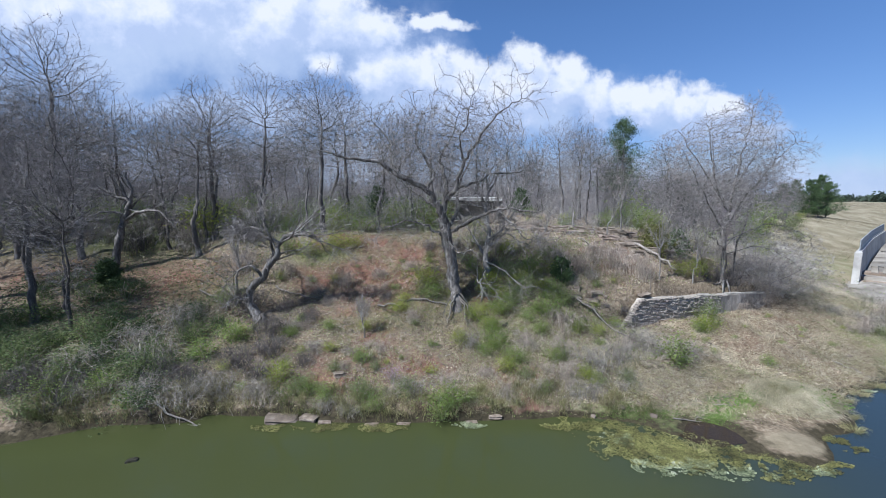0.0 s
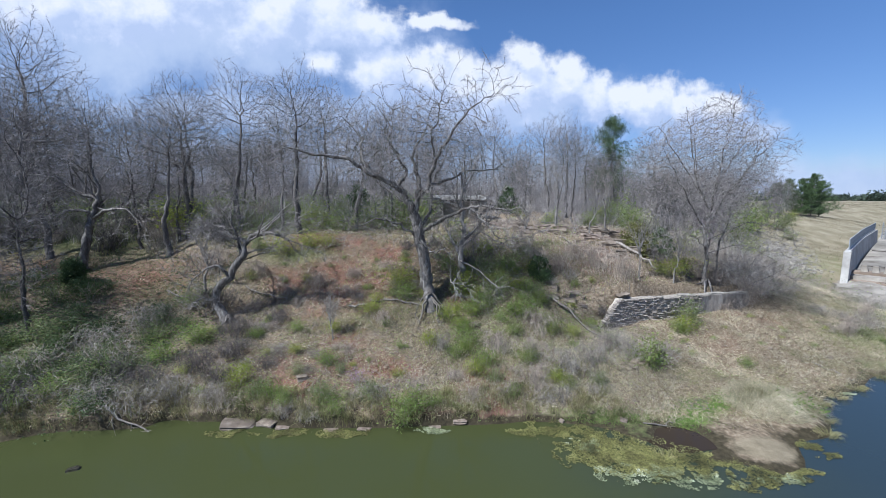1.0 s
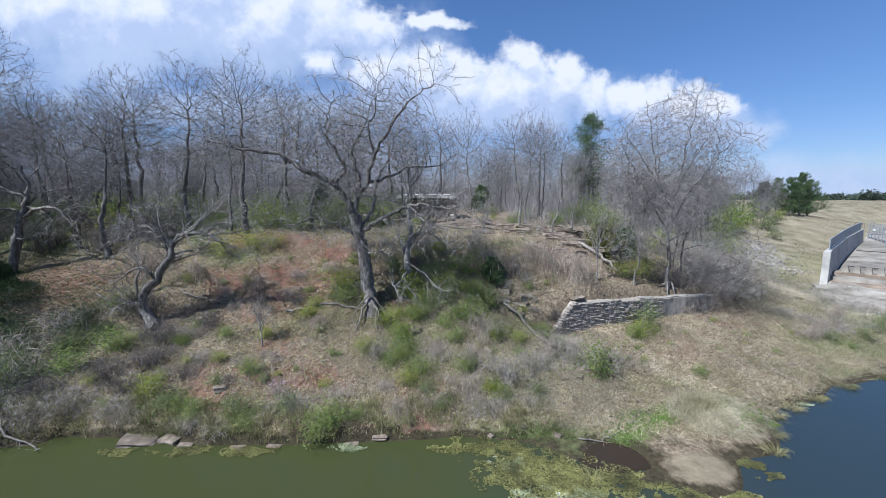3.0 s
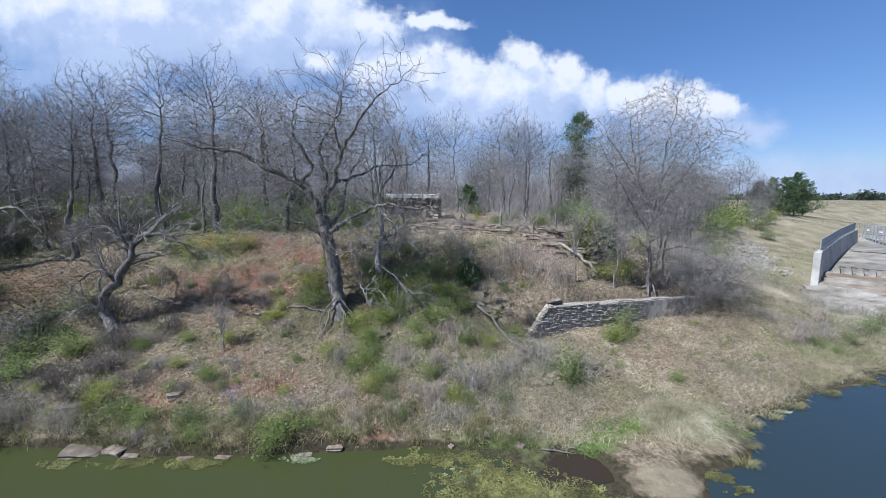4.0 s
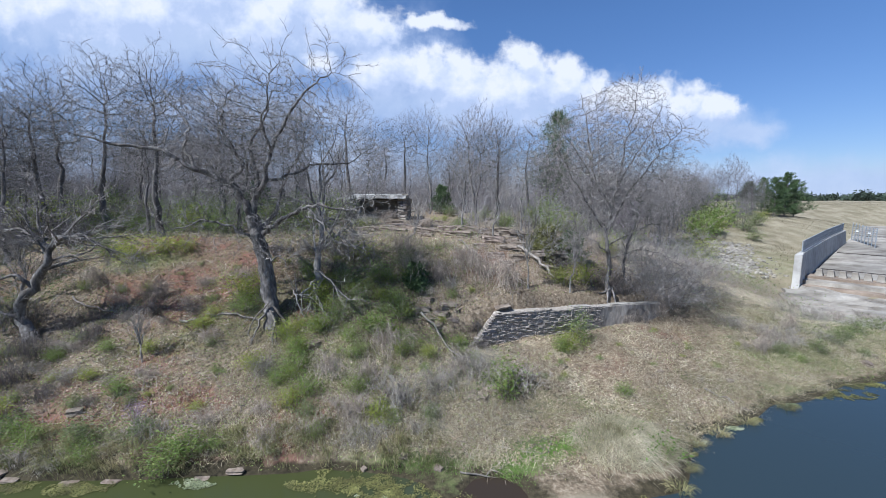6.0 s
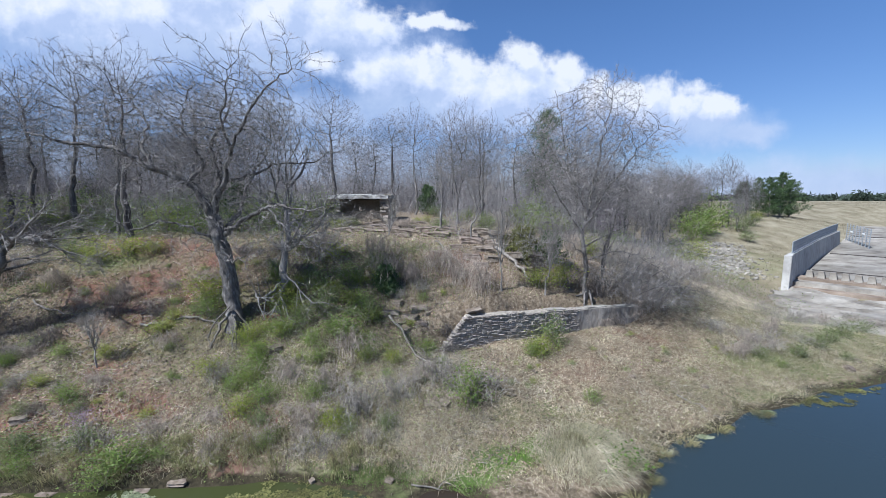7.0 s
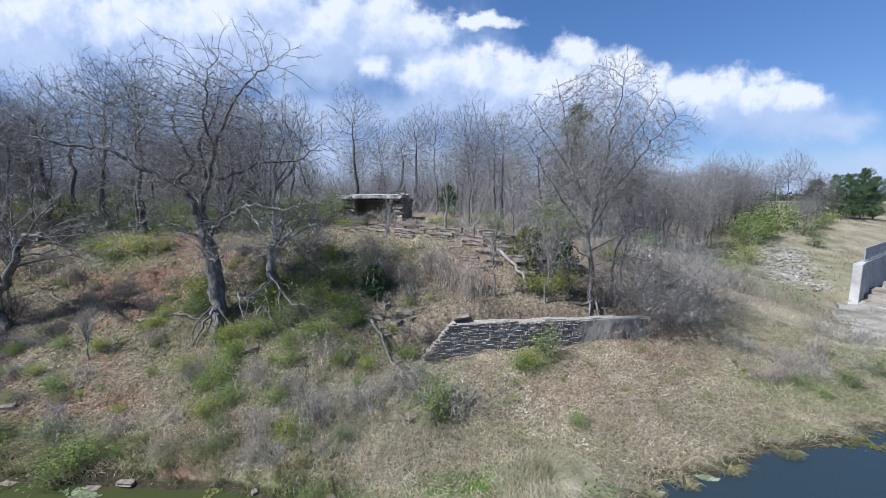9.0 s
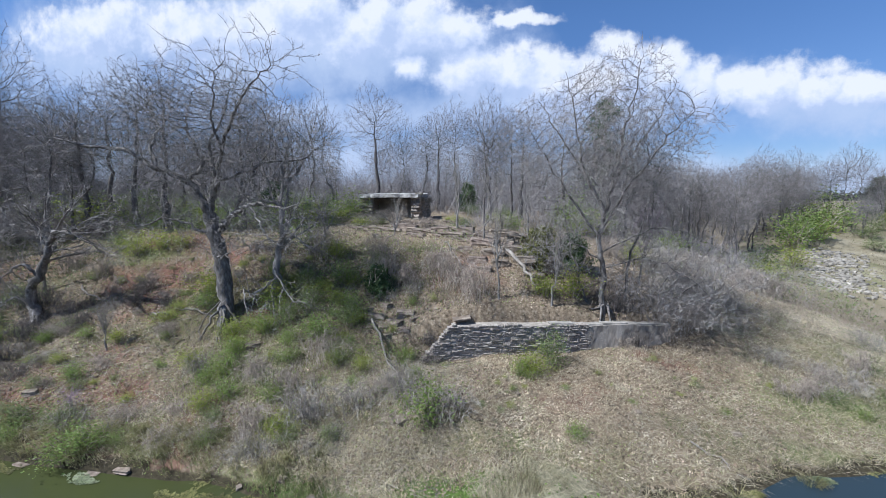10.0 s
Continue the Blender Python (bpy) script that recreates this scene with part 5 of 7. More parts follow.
# ---- the great leaning oak ----
def great_oak():
    w = Wood(21)
    trunk = smooth_line([(0.95, 21.75, 2.20), (0.85, 22.1, 3.30), (0.62, 22.4, 4.60), (0.4, 22.5, 6.00), (0.18, 22.5, 7.20), (-0.05, 22.5, 8.20)], 4, 0.03, w.rng)
    w.tube(trunk, np.interp(np.linspace(0, 1, len(trunk)), (0, 0.15, 0.5, 1), (0.44, 0.37, 0.34, 0.30)), 12)
    r = Wood(221)
    for pts in ([(0.75, 22, 3.90), (0.45, 21.4, 3.10), (0.25, 21, 2.50), (0.1, 20.8, 1.90)], [(1, 21.9, 3.70), (1.25, 21.2, 2.90), (1.45, 20.7, 2.20), (1.6, 20.4, 1.70)], [(1, 22.1, 3.90), (1.6, 22, 3.20), (2, 21.6, 2.90)]):
        for k in range(2):
            limb(r, [tuple(np.array(v) + r.rng.normal(size=3) * (0.05, 0.15)[k]) for v in pts], (0.07, 0.035)[k], 0.012, dict(OAK, levels=3, kids=(4, 4, 4), rise=-0.10, twigs=4, ratio=0.4), 2, 4, 0.3)
    lines = skeleton(w, [
        ([(-0.05, 22.5, 8.10), (-0.5, 22.4, 9.22), (-1.25, 22.2, 9.91), (-2.6, 21.8, 10.58), (-3.6, 21.5, 11.20), (-5, 21.1, 11.34), (-6.4, 20.7, 11.72)], 0.187, 0.035, 0.25),
        ([(-2.3, 21.9, 10.44), (-2.9, 22.4, 11.57), (-3, 22.9, 12.47), (-4.1, 23.3, 13.69)], 0.094, 0.021, 0.25),
        ([(-0.95, 22.3, 9.68), (-0.55, 22.8, 10.66), (-1.3, 23, 11.87), (-1.5, 23.1, 12.93), (-1.2, 23.2, 13.99)], 0.117, 0.021, 0.25),
        ([(-0.1, 22.5, 8.00), (0.15, 22.6, 9.31), (0.25, 22.7, 9.76), (0.05, 22.8, 10.66), (-0.15, 22.9, 11.57), (0.5, 23.1, 12.63), (0.95, 23.2, 14.14)], 0.172, 0.021, 0.25),
        ([(0.15, 22.5, 9.15), (0.75, 22.3, 9.83), (1.05, 22.2, 10.89), (1.35, 22.1, 11.49), (2.3, 21.9, 12.93), (3.1, 21.8, 13.84), (4.2, 21.7, 14.52)], 0.140, 0.021, 0.25),
        ([(1.2, 22.2, 11.27), (0.9, 21.9, 12.33), (1.3, 21.7, 13.23), (1.5, 21.6, 14.45)], 0.070, 0.018, 0.25),
        ([(0.75, 22.3, 9.83), (1.8, 22.6, 10.13), (2.9, 23, 10.66), (4.3, 23.3, 10.74), (5.2, 23.5, 11.27)], 0.078, 0.018, 0.25),
        ([(0.3, 22.5, 7.20), (1.3, 22, 7.90), (2.4, 21.6, 8.40), (3.5, 21.3, 8.75), (4.6, 21.1, 8.50), (5.6, 21, 8.60)], 0.133, 0.028, 0.25),
        ([(3, 21.4, 8.60), (3.8, 21, 7.80), (4.3, 20.8, 7.20), (5.3, 20.6, 6.90)], 0.055, 0.018, 0.25),
        ([(0.35, 22.4, 6.90), (0.9, 21.9, 6.20), (1.6, 21.5, 6.40), (2.1, 21.2, 5.90)], 0.062, 0.018, 0.25),
        ([(0.2, 22.5, 7.00), (-0.6, 22.2, 7.50), (-1.7, 21.9, 8.00), (-3, 21.7, 7.70), (-3.7, 21.6, 7.90)], 0.078, 0.018, 0.25),
        ([(0.3, 22.6, 7.40), (0.8, 23.4, 8.60), (0.9, 24.2, 9.91), (1.6, 24.8, 11.42), (1.8, 25, 12.63)], 0.117, 0.021, 0.25),
        ([(0, 22.6, 8.40), (-0.9, 23.4, 9.15), (-2.4, 24.2, 10.21), (-3.2, 24.6, 11.42)], 0.101, 0.021, 0.25),
    ])
    along = np.concatenate([line for line in lines])
    pick = along[w.rng.integers(0, len(along), 5200)]
    hull = pick + w.rng.normal(size=pick.shape) * np.array((0.95, 0.95, 0.75)) + np.array((0, 0, 0.30))
    top = np.concatenate([dome(w.rng, 4200, (-0.6, 22.6, 11.6), (4.6, 2.6, 3.0)), dome(w.rng, 1500, (2.0, 22.4, 12.6), (2.2, 1.8, 2.2))])
    colonise(w, lines, np.concatenate([hull[hull[:, 2] > 6.4], top]), 0.17, 2.4, 0.20, 0.08, 0.0070, 2.4, 5, 0.36, 0.0055, 90)
    root = tree_thing("oak_tree", "large bare leaning oak with exposed roots on the red bank", "tree", w, None, BARK, TWIG)
    bare = r.meshes("oak_roots", DEADWOOD, TWIG_GREY)
    tagged(part("root_mat", bare[0], DEADWOOD, root, "pale bare roots hanging down the cut bank"), kind="stuff")
    return root


def snag():
    """The broken second trunk beside it, with its dead tangle."""
    w = Wood(22)
    p = dict(OAK, levels=3, kids=(8, 6, 5), rise=-0.04, twigs=6, ratio=0.5)
    limb(w, [(2.5, 23.2, 3.2), (2.62, 23.5, 4.6), (2.68, 23.8, 6.0), (2.75, 24.1, 7.4), (2.6, 24.3, 9.2), (2.8, 24.6, 11.0)], 0.24, 0.04, dict(p, rise=0.05), 1, 14, 0.35)
    limb(w, [(2.6, 23.4, 4.9), (2.2, 22.6, 4.4), (2.0, 22.0, 4.6), (2.6, 21.4, 3.6)], 0.06, 0.02, p, 2, 9)
    limb(w, [(2.6, 23.5, 5.5), (3.4, 22.6, 5.2), (4.4, 22.0, 4.4), (5.4, 21.6, 4.3)], 0.055, 0.015, p, 2, 11)
    limb(w, [(2.5, 23.3, 4.4), (3.3, 22.4, 3.6), (3.9, 21.8, 3.2)], 0.055, 0.015, p, 2, 9)
    limb(w, [(2.7, 23.9, 6.4), (3.8, 23.4, 7.2), (4.8, 23.1, 6.6), (5.8, 23.0, 6.9)], 0.06, 0.015, p, 2, 11)
    root_flare(w, 2.5, 23.2, gz(2.5, 23.2), 0.22, 7, 0.7)
    return tree_thing("dead_tree", "grey broken tree with a tangle of dead branches", "tree", w, None, BARK_PALE, TWIG_GREY)


def gnarled_tree():
    w = Wood(23)
    p = dict(OAK, levels=3, kids=(8, 8, 7), rise=0.0, twigs=14, ratio=0.45, wander=0.26)
    limb(w, [(-10.0, 21.5, 2.0), (-10.75, 21.8, 2.9), (-11.0, 21.9, 3.7), (-10.2, 21.8, 4.9), (-9.35, 21.8, 6.0), (-9.05, 21.8, 6.8), (-8.3, 21.7, 7.35), (-7.3, 21.6, 7.2), (-6.6, 21.5, 6.9)], 0.27, 0.04, p, 1, 14, 0.4)
    limb(w, [(-10.2, 21.8, 4.9), (-10.6, 21.6, 5.6), (-11.4, 21.4, 5.2), (-12.1, 21.2, 4.4)], 0.10, 0.02, dict(p, rise=-0.05), 2, 9)
    limb(w, [(-9.1, 21.8, 6.7), (-9.9, 21.9, 7.2), (-10.8, 22.0, 7.7), (-11.8, 22.1, 7.3)], 0.12, 0.02, p, 1, 8)
    limb(w, [(-9.6, 21.8, 5.6), (-9.7, 22.2, 6.6), (-10.3, 22.5, 8.2), (-10.0, 22.6, 9.4)], 0.10, 0.02, dict(p, rise=0.06), 1, 9)
    limb(w, [(-10.8, 21.9, 3.2), (-11.5, 21.5, 3.8), (-12.2, 21.2, 3.2)], 0.10, 0.02, p, 2, 8)
    arms = [smooth_line([(-10.2, 21.8, 4.9), (-10.6, 21.6, 5.6), (-11.4, 21.4, 5.2), (-12.1, 21.2, 4.4)], 4), smooth_line([(-9.1, 21.8, 6.7), (-9.9, 21.9, 7.2), (-10.8, 22.0, 7.7), (-11.8, 22.1, 7.3)], 4)]
    colonise(w, arms, np.concatenate([dome(w.rng, 900, (-11.6, 21.6, 5.6), (2.2, 1.3, 2.4)), dome(w.rng, 500, (-9.8, 22.0, 8.0), (2.0, 1.2, 1.5))]), 0.19, 2.2, 0.22, 0.0, 0.006, 2.3, 3, 0.36, 0.005)
    root_flare(w, -10.2, 21.6, gz(-10.2, 21.6), 0.26, 6, 0.7)
    return tree_thing("gnarled_tree", "small twisted tree with pale weathered bark above the water", "tree", w, None, BARK, TWIG)


def slope_tree():
    w = Wood(24)
    p = dict(OAK, levels=3, kids=(8, 7, 6), rise=0.0, twigs=8, ratio=0.5, wander=0.24)
    limb(w, [(-22.1, 26, 4.0), (-21.7, 26, 5.6), (-21.2, 26, 7.4), (-20.7, 26, 8.6), (-20.4, 26, 9.6), (-20.6, 26, 11)], 0.30, 0.06, p, 1, 9, 0.45)
    limb(w, [(-20.9, 26, 7.9), (-19.6, 25.6, 8.4), (-18.4, 25.3, 8.5), (-17.4, 25.1, 7.9), (-16.8, 25, 7.1)], 0.12, 0.02, p, 1, 8)
    limb(w, [(-20.5, 26, 9.0), (-21.6, 25.8, 9.6), (-22.8, 25.6, 10.5), (-24.6, 25.4, 10.6)], 0.12, 0.02, p, 1, 9)
    limb(w, [(-20.8, 26, 8.2), (-22.0, 25.4, 8.4), (-23.2, 25.0, 7.8)], 0.10, 0.02, p, 2, 8)
    root_flare(w, -22.1, 26, gz(-22.1, 26), 0.28, 6, 0.7)
    return tree_thing("slope_tree", "bare crooked tree on the wooded slope", "tree", w, None, BARK, TWIG)


def many_stemmed_tree():
    w = Wood(25)
    lines = skeleton(w, [
        ([(18.8, 25.9, 3.30), (18.62, 25.8, 5.60), (18.42, 25.7, 7.00), (18.55, 25.7, 8.18), (17.95, 25.7, 9.57), (17.35, 25.7, 11.06), (17.1, 25.7, 12.82), (16.6, 25.7, 14.74)], 0.144, 0.012, 0.2),
        ([(18.55, 25.7, 7.90), (18.85, 25.8, 9.40), (19.2, 25.9, 11.33), (19.55, 26, 13.07), (19.9, 26.1, 15.18)], 0.098, 0.012, 0.2),
        ([(18.5, 25.7, 7.50), (19.5, 25.5, 9.40), (20.8, 25.3, 11.33), (21.9, 25.1, 12.64)], 0.075, 0.012, 0.2),
        ([(18.45, 25.7, 7.00), (17.2, 25.4, 8.69), (16, 25.2, 10.45), (14.9, 25, 12.29)], 0.069, 0.012, 0.2),
        ([(18.9, 25.8, 9.40), (19.9, 26.2, 11.15), (20.9, 26.4, 12.73), (21.6, 26.6, 14.31)], 0.052, 0.012, 0.2),
        ([(18.1, 25.7, 9.23), (17, 26.1, 11.15), (16, 26.4, 12.73), (15.4, 26.6, 13.77)], 0.052, 0.012, 0.2),
        ([(18.4, 25.7, 8.87), (18.2, 26.6, 10.62), (18.3, 27.2, 12.55), (18.2, 27.5, 14.47)], 0.052, 0.012, 0.2),
        ([(18.6, 25.8, 6.40), (20.2, 25.3, 7.40), (21.6, 24.9, 7.60), (23.2, 24.6, 6.80)], 0.046, 0.012, 0.2),
        ([(18.6, 25.8, 5.60), (20.2, 25.2, 6.20), (21.8, 24.9, 5.60), (23.6, 24.7, 4.20)], 0.034, 0.012, 0.2),
        ([(18.6, 25.7, 6.00), (17.2, 25.3, 6.80), (15.8, 25, 6.60), (14.8, 24.8, 7.00)], 0.034, 0.012, 0.2),
        ([(19.9, 26.5, 3.00), (20, 26.6, 5.40), (20.5, 26.7, 7.60), (21, 26.8, 9.57), (21.9, 27, 11.15)], 0.081, 0.012, 0.2),
        ([(18.2, 26.2, 3.20), (17.6, 26.5, 5.20), (17, 26.8, 7.60), (16.6, 27, 9.40)], 0.063, 0.012, 0.2),
    ])
    rng = w.rng
    crown = dome(rng, 11000, (18.7, 25.8, 11.0), (4.3, 3.0, 4.5), 2.0)
    skirt = np.concatenate([dome(rng, 1800, (21.4, 25.2, 5.6), (3.2, 1.5, 2.0)), dome(rng, 900, (16.4, 25.6, 6.6), (2.0, 1.3, 1.6)), dome(rng, 1000, (22.6, 25.0, 4.2), (2.4, 1.2, 1.2))])
    colonise(w, lines, np.concatenate([crown, skirt]), 0.17, 2.6, 0.20, 0.18, 0.0056, 2.4, 6, 0.42, 0.0048, 90)
    root_flare(w, 18.8, 25.9, gz(18.8, 25.9), 0.28, 6, 0.8)
    return tree_thing("ash_tree", "tall bare many-stemmed tree with a wide fan of fine twigs", "tree", w, None, BARK, TWIG)


great_oak()
snag()
gnarled_tree()
slope_tree()
many_stemmed_tree()


# ---- the woods behind ----
KINDS = []
for seed, height, r, spread, clear, lean, fan in ((31, 11.5, 0.15, 2.7, 0.26, (0.3, 0), True), (32, 12.0, 0.24, 3.5, 0.36, (-0.5, 0), False), (33, 10.0, 0.12, 2.5, 0.22, (0.5, 0.2), True), (34, 11.0, 0.22, 3.2, 0.32, (0.6, 0), False),
                                                  (35, 9.0, 0.11, 2.3, 0.2, (-0.3, 0), True), (36, 12.5, 0.27, 3.3, 0.44, (0.1, 0.3), False), (37, 10.5, 0.14, 2.8, 0.26, (-0.7, 0), True)):
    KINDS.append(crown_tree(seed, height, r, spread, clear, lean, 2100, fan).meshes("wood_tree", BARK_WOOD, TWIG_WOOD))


def wood_tree(kind, x, y, size, turn, tall=1.0, label="bare grey deciduous tree in the spring woods", group="woodland trees"):
    trunk, twigs = KINDS[kind]
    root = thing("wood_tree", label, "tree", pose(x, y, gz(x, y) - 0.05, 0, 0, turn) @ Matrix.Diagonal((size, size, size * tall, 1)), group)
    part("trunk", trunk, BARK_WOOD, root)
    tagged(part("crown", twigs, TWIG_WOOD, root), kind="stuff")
    return root


# trees at the edge of the plateau
for kind, x, y, size, turn, tall in ((5, -8.6, 28.5, 0.86, 20, 1.08), (0, -10.2, 29.6, 0.80, 100, 1.1), (1, -14.2, 31.2, 0.98, 200, 1.05), (3, -5.2, 31.5, 0.85, 40, 1.0), (2, -2.6, 33.0, 0.95, 80, 1.0),
                                     (5, -34.0, 35.5, 1.35, 60, 1.05), (1, -39.5, 36.0, 1.25, 10, 1.1), (3, -27.0, 33.5, 1.05, 140, 1.0), (6, -23.5, 34.5, 1.0, 250, 1.0), (1, -19.0, 33.0, 1.0, 300, 1.0), (0, -31.0, 31.0, 1.0, 33, 1.0),
                                     (5, -44.0, 31.0, 1.3, 133, 1.0), (3, -30.0, 27.5, 0.95, 210, 1.0), (0, -17.5, 29.0, 0.8, 15, 0.9),
                                     (5, -27.5, 22.5, 1.15, 77, 1.0), (1, -31.0, 18.5, 1.2, 170, 1.0), (3, -25.5, 27.5, 1.1, 240, 1.0), (5, -36.0, 21.0, 1.3, 310, 1.0), (1, -34.0, 26.5, 1.2, 45, 1.0), (3, -24.0, 19.0, 0.9, 95, 0.95), (2, -28.5, 30.5, 1.2, 5, 1.0), (6, -38.0, 29.0, 1.25, 205, 1.0), (4, -22.0, 30.5, 1.1, 25, 1.0), (5, -28.0, 15.5, 1.2, 145, 1.0), (3, -33.0, 14.5, 1.25, 15, 1.0), (1, -40.0, 17.0, 1.3, 260, 1.0), (6, -20.0, 28.5, 0.95, 125, 1.0)):
    wood_tree(kind, x, y, size, turn, tall, "dark bare oak at the edge of the plateau", "edge trees")
wood = np.random.default_rng(77)
made = 0
spots = []
while made < 135:
    x, y = wood.uniform(-85, 36), 34 + wood.random() ** 1.3 * 50
    if -3 < x < 10.5 and y < 46 or x > 14 and y < 38 or x > 27 and y < 44:
        continue
    if any((x - a) ** 2 + (y - b) ** 2 < 5.0 for a, b in spots):
        continue
    spots.append((x, y))
    size = wood.uniform(0.75, 1.12) * (1.0 if x < 12 else 0.85)
    wood_tree(int(wood.integers(0, 7)), x, y, size, wood.uniform(0, 360), wood.uniform(0.9, 1.1))
    made += 1
# low second tier under the tall trees
for k in range(70):
    x, y = wood.uniform(-62, 13), wood.uniform(31.5, 50)
    if -5 < x and y < 46:
        continue
    wood_tree(int(wood.choice((0, 2, 4, 6))), x, y, wood.uniform(0.35, 0.6), wood.uniform(0, 360), wood.uniform(0.85, 1.1), "low bare tree in the second tier of the woods", "understorey trees")
for k in range(14):
    wood_tree(int(wood.integers(0, 7)), wood.uniform(-46, -17), wood.uniform(19, 31), wood.uniform(0.75, 1.15), wood.uniform(0, 360), 1.0, "dark bare oak at the edge of the plateau", "edge trees")
for k in range(44):
    x = wood.uniform(24, 66)
    wood_tree(int(wood.integers(0, 7)), x, 39 + (x - 24) * 1.05 + wood.uniform(0, 7), wood.uniform(0.55, 0.9), wood.uniform(0, 360), 0.95, "low bare tree in the thicket by the embankment", "thicket trees")
# thinner growth towards the embankment
for k in range(46):
    x = wood.uniform(22, 62)
    y = 36 + (x - 22) * 0.95 + wood.uniform(2, 24)
    wood_tree(int(wood.integers(0, 7)), x, y, wood.uniform(0.6, 0.95), wood.uniform(0, 360), 0.95, "low bare tree in the thicket by the embankment", "thicket trees")
for k in range(14):
    x = wood.uniform(57, 73)
    wood_tree(int(wood.integers(0, 7)), x, 62 + (x - 57) * 1.0 + wood.uniform(2, 8), wood.uniform(0.4, 0.75), wood.uniform(0, 360), 0.9, "low bare tree in the thicket by the embankment", "thicket trees")
wood_tree(4, 63.5, 78.0, 1.25, 30, 1.05, "pale slender bare tree beside the cedars", "thicket trees")
wood_tree(2, 68.5, 82.0, 1.05, 70, 1.0, "pale slender bare tree beside the cedars", "thicket trees")


def sapling(x, y, height, r, seed, label, lean=(0, 0)):
    w = bare_tree(seed, height, r, dict(UPRIGHT, levels=2, kids=(9, 5), twigs=7, twig=0.45, width=0.007), lean, 0.35)
    return tree_thing("sapling", label, "tree", w, pose(x, y, gz(x, y)), BARK_PALE, TWIG_GREY, "saplings")


sapling(10.6, 31.9, 5.6, 0.10, 51, "slim pale sapling on the stone terrace", (0.1, 0))
sapling(13.8, 24.6, 4.6, 0.06, 52, "slim bare sapling above the retaining wall", (-0.2, 0))
sapling(16.3, 25.2, 4.2, 0.06, 53, "slim bare sapling above the retaining wall", (0.2, 0))
sapling(6.9, 28.2, 3.4, 0.05, 54, "leaning bare sapling below the shelter", (0.9, 0))
sapling(-4.2, 20.3, 2.4, 0.045, 55, "thin dead sapling standing on bare soil", (-0.15, 0))
sapling(12.6, 29.9, 5.0, 0.07, 56, "slim bare sapling among the ledges", (0.3, 0))
sapling(-12.6, 23.6, 4.8, 0.10, 57, "thin vine-hung sapling behind the twisted tree", (0.1, 0))
sapling(15.2, 33.5, 6.4, 0.08, 58, "slim bare sapling on the plateau", (0.2, 0))
sapling(3.6, 26.5, 4.5, 0.05, 59, "thin bare sapling on the bank", (0.2, 0))

CEDARS = {}


def cedar(x, y, height, width, seed, label, needles=None, ragged=0.3, bare=0.12, turn=0.0, thin=1.0):
    key = (seed, height, width)
    if key not in CEDARS:
        w, leaf = cedar_tree(seed, height, width, 0.05 + height * 0.012, bare, ragged, thin)
        leaf.materials.append(needles or CEDAR)
        CEDARS[key] = (w.meshes("cedar_wood", BARK, TWIG)[0], leaf)
    wood_mesh, leaf = CEDARS[key]
    root = thing("cedar_tree", label, "tree", pose(x, y, gz(x, y) - 0.05, 0, 0, turn), "cedars")
    part("trunk", wood_mesh, BARK, root)
    part("foliage", leaf, needles or CEDAR, root)
    return root


cedar(23.4, 52.0, 13.0, 10.0, 61, "tall ragged dark green cedar among bare trees", ragged=0.42, bare=0.30, thin=0.7)
cedar(16.0, 29.3, 2.2, 3.4, 62, "low spreading yellow-green juniper over a dark hollow", CEDAR_YELLOW, 0.25, 0.02)
cedar(17.6, 29.4, 1.8, 2.4, 63, "low dark green juniper over a dark hollow", None, 0.25, 0.02)
for x, y, h, wd, s in ((75, 81, 7.4, 6.0, 64), (79, 83, 8.6, 6.6, 65), (83.5, 86, 7.6, 6.8, 66), (72, 84, 6.2, 5.0, 64), (87, 92, 7.0, 6.4, 66), (80, 90, 7.4, 6.0, 65)):
    cedar(x, y, h, wd, s, "broad dark green cedar at the top of the embankment", None, 0.2, 0.03, x * 31)
cedar(7.6, 24.9, 1.3, 1.3, 67, "small dark green juniper on the bank", None, 0.25, 0.02)
cedar(-6.0, 36.5, 3.2, 3.0, 68, "dark cedar under the bare trees", None, 0.3, 0.05)
cedar(9.2, 47.0, 3.0, 2.6, 68, "dark cedar under the bare trees", None, 0.3, 0.05, 80)
cedar(-21.0, 24.3, 1.6, 1.5, 67, "small dark green juniper on the bank", None, 0.25, 0.02, 50)


def far_trees():
    """The line of trees on the skyline."""
    rng = np.random.default_rng(9)
    v = []
    for k in range(420):
        a = math.radians(rng.uniform(-90, 62))
        d = rng.uniform(230, 420)
        x, y = 10 + math.sin(a) * d, max(110, 5 + math.cos(a) * d)
        h, wd = rng.uniform(2.5, 6.5), rng.uniform(3, 8)
        n = 220
        c = rng.normal(size=(n, 3)) * np.array((wd * 0.36, wd * 0.36, h * 0.17)) + np.array((x, y, gz(x, y) + h * 0.30))
        s = rng.normal(size=(n, 2, 3)) * 0.75
        v.append(np.stack([c, c + s[:, 0], c + s[:, 1]], 1).reshape(-1, 3))
    v = np.concatenate(v)
    tagged(new("far_trees", mesh_np("far_trees", v, np.arange(len(v)).reshape(-1, 3), FAR_GREEN)), "dark line of distant trees on the skyline", "trees", kind="stuff")


far_trees()

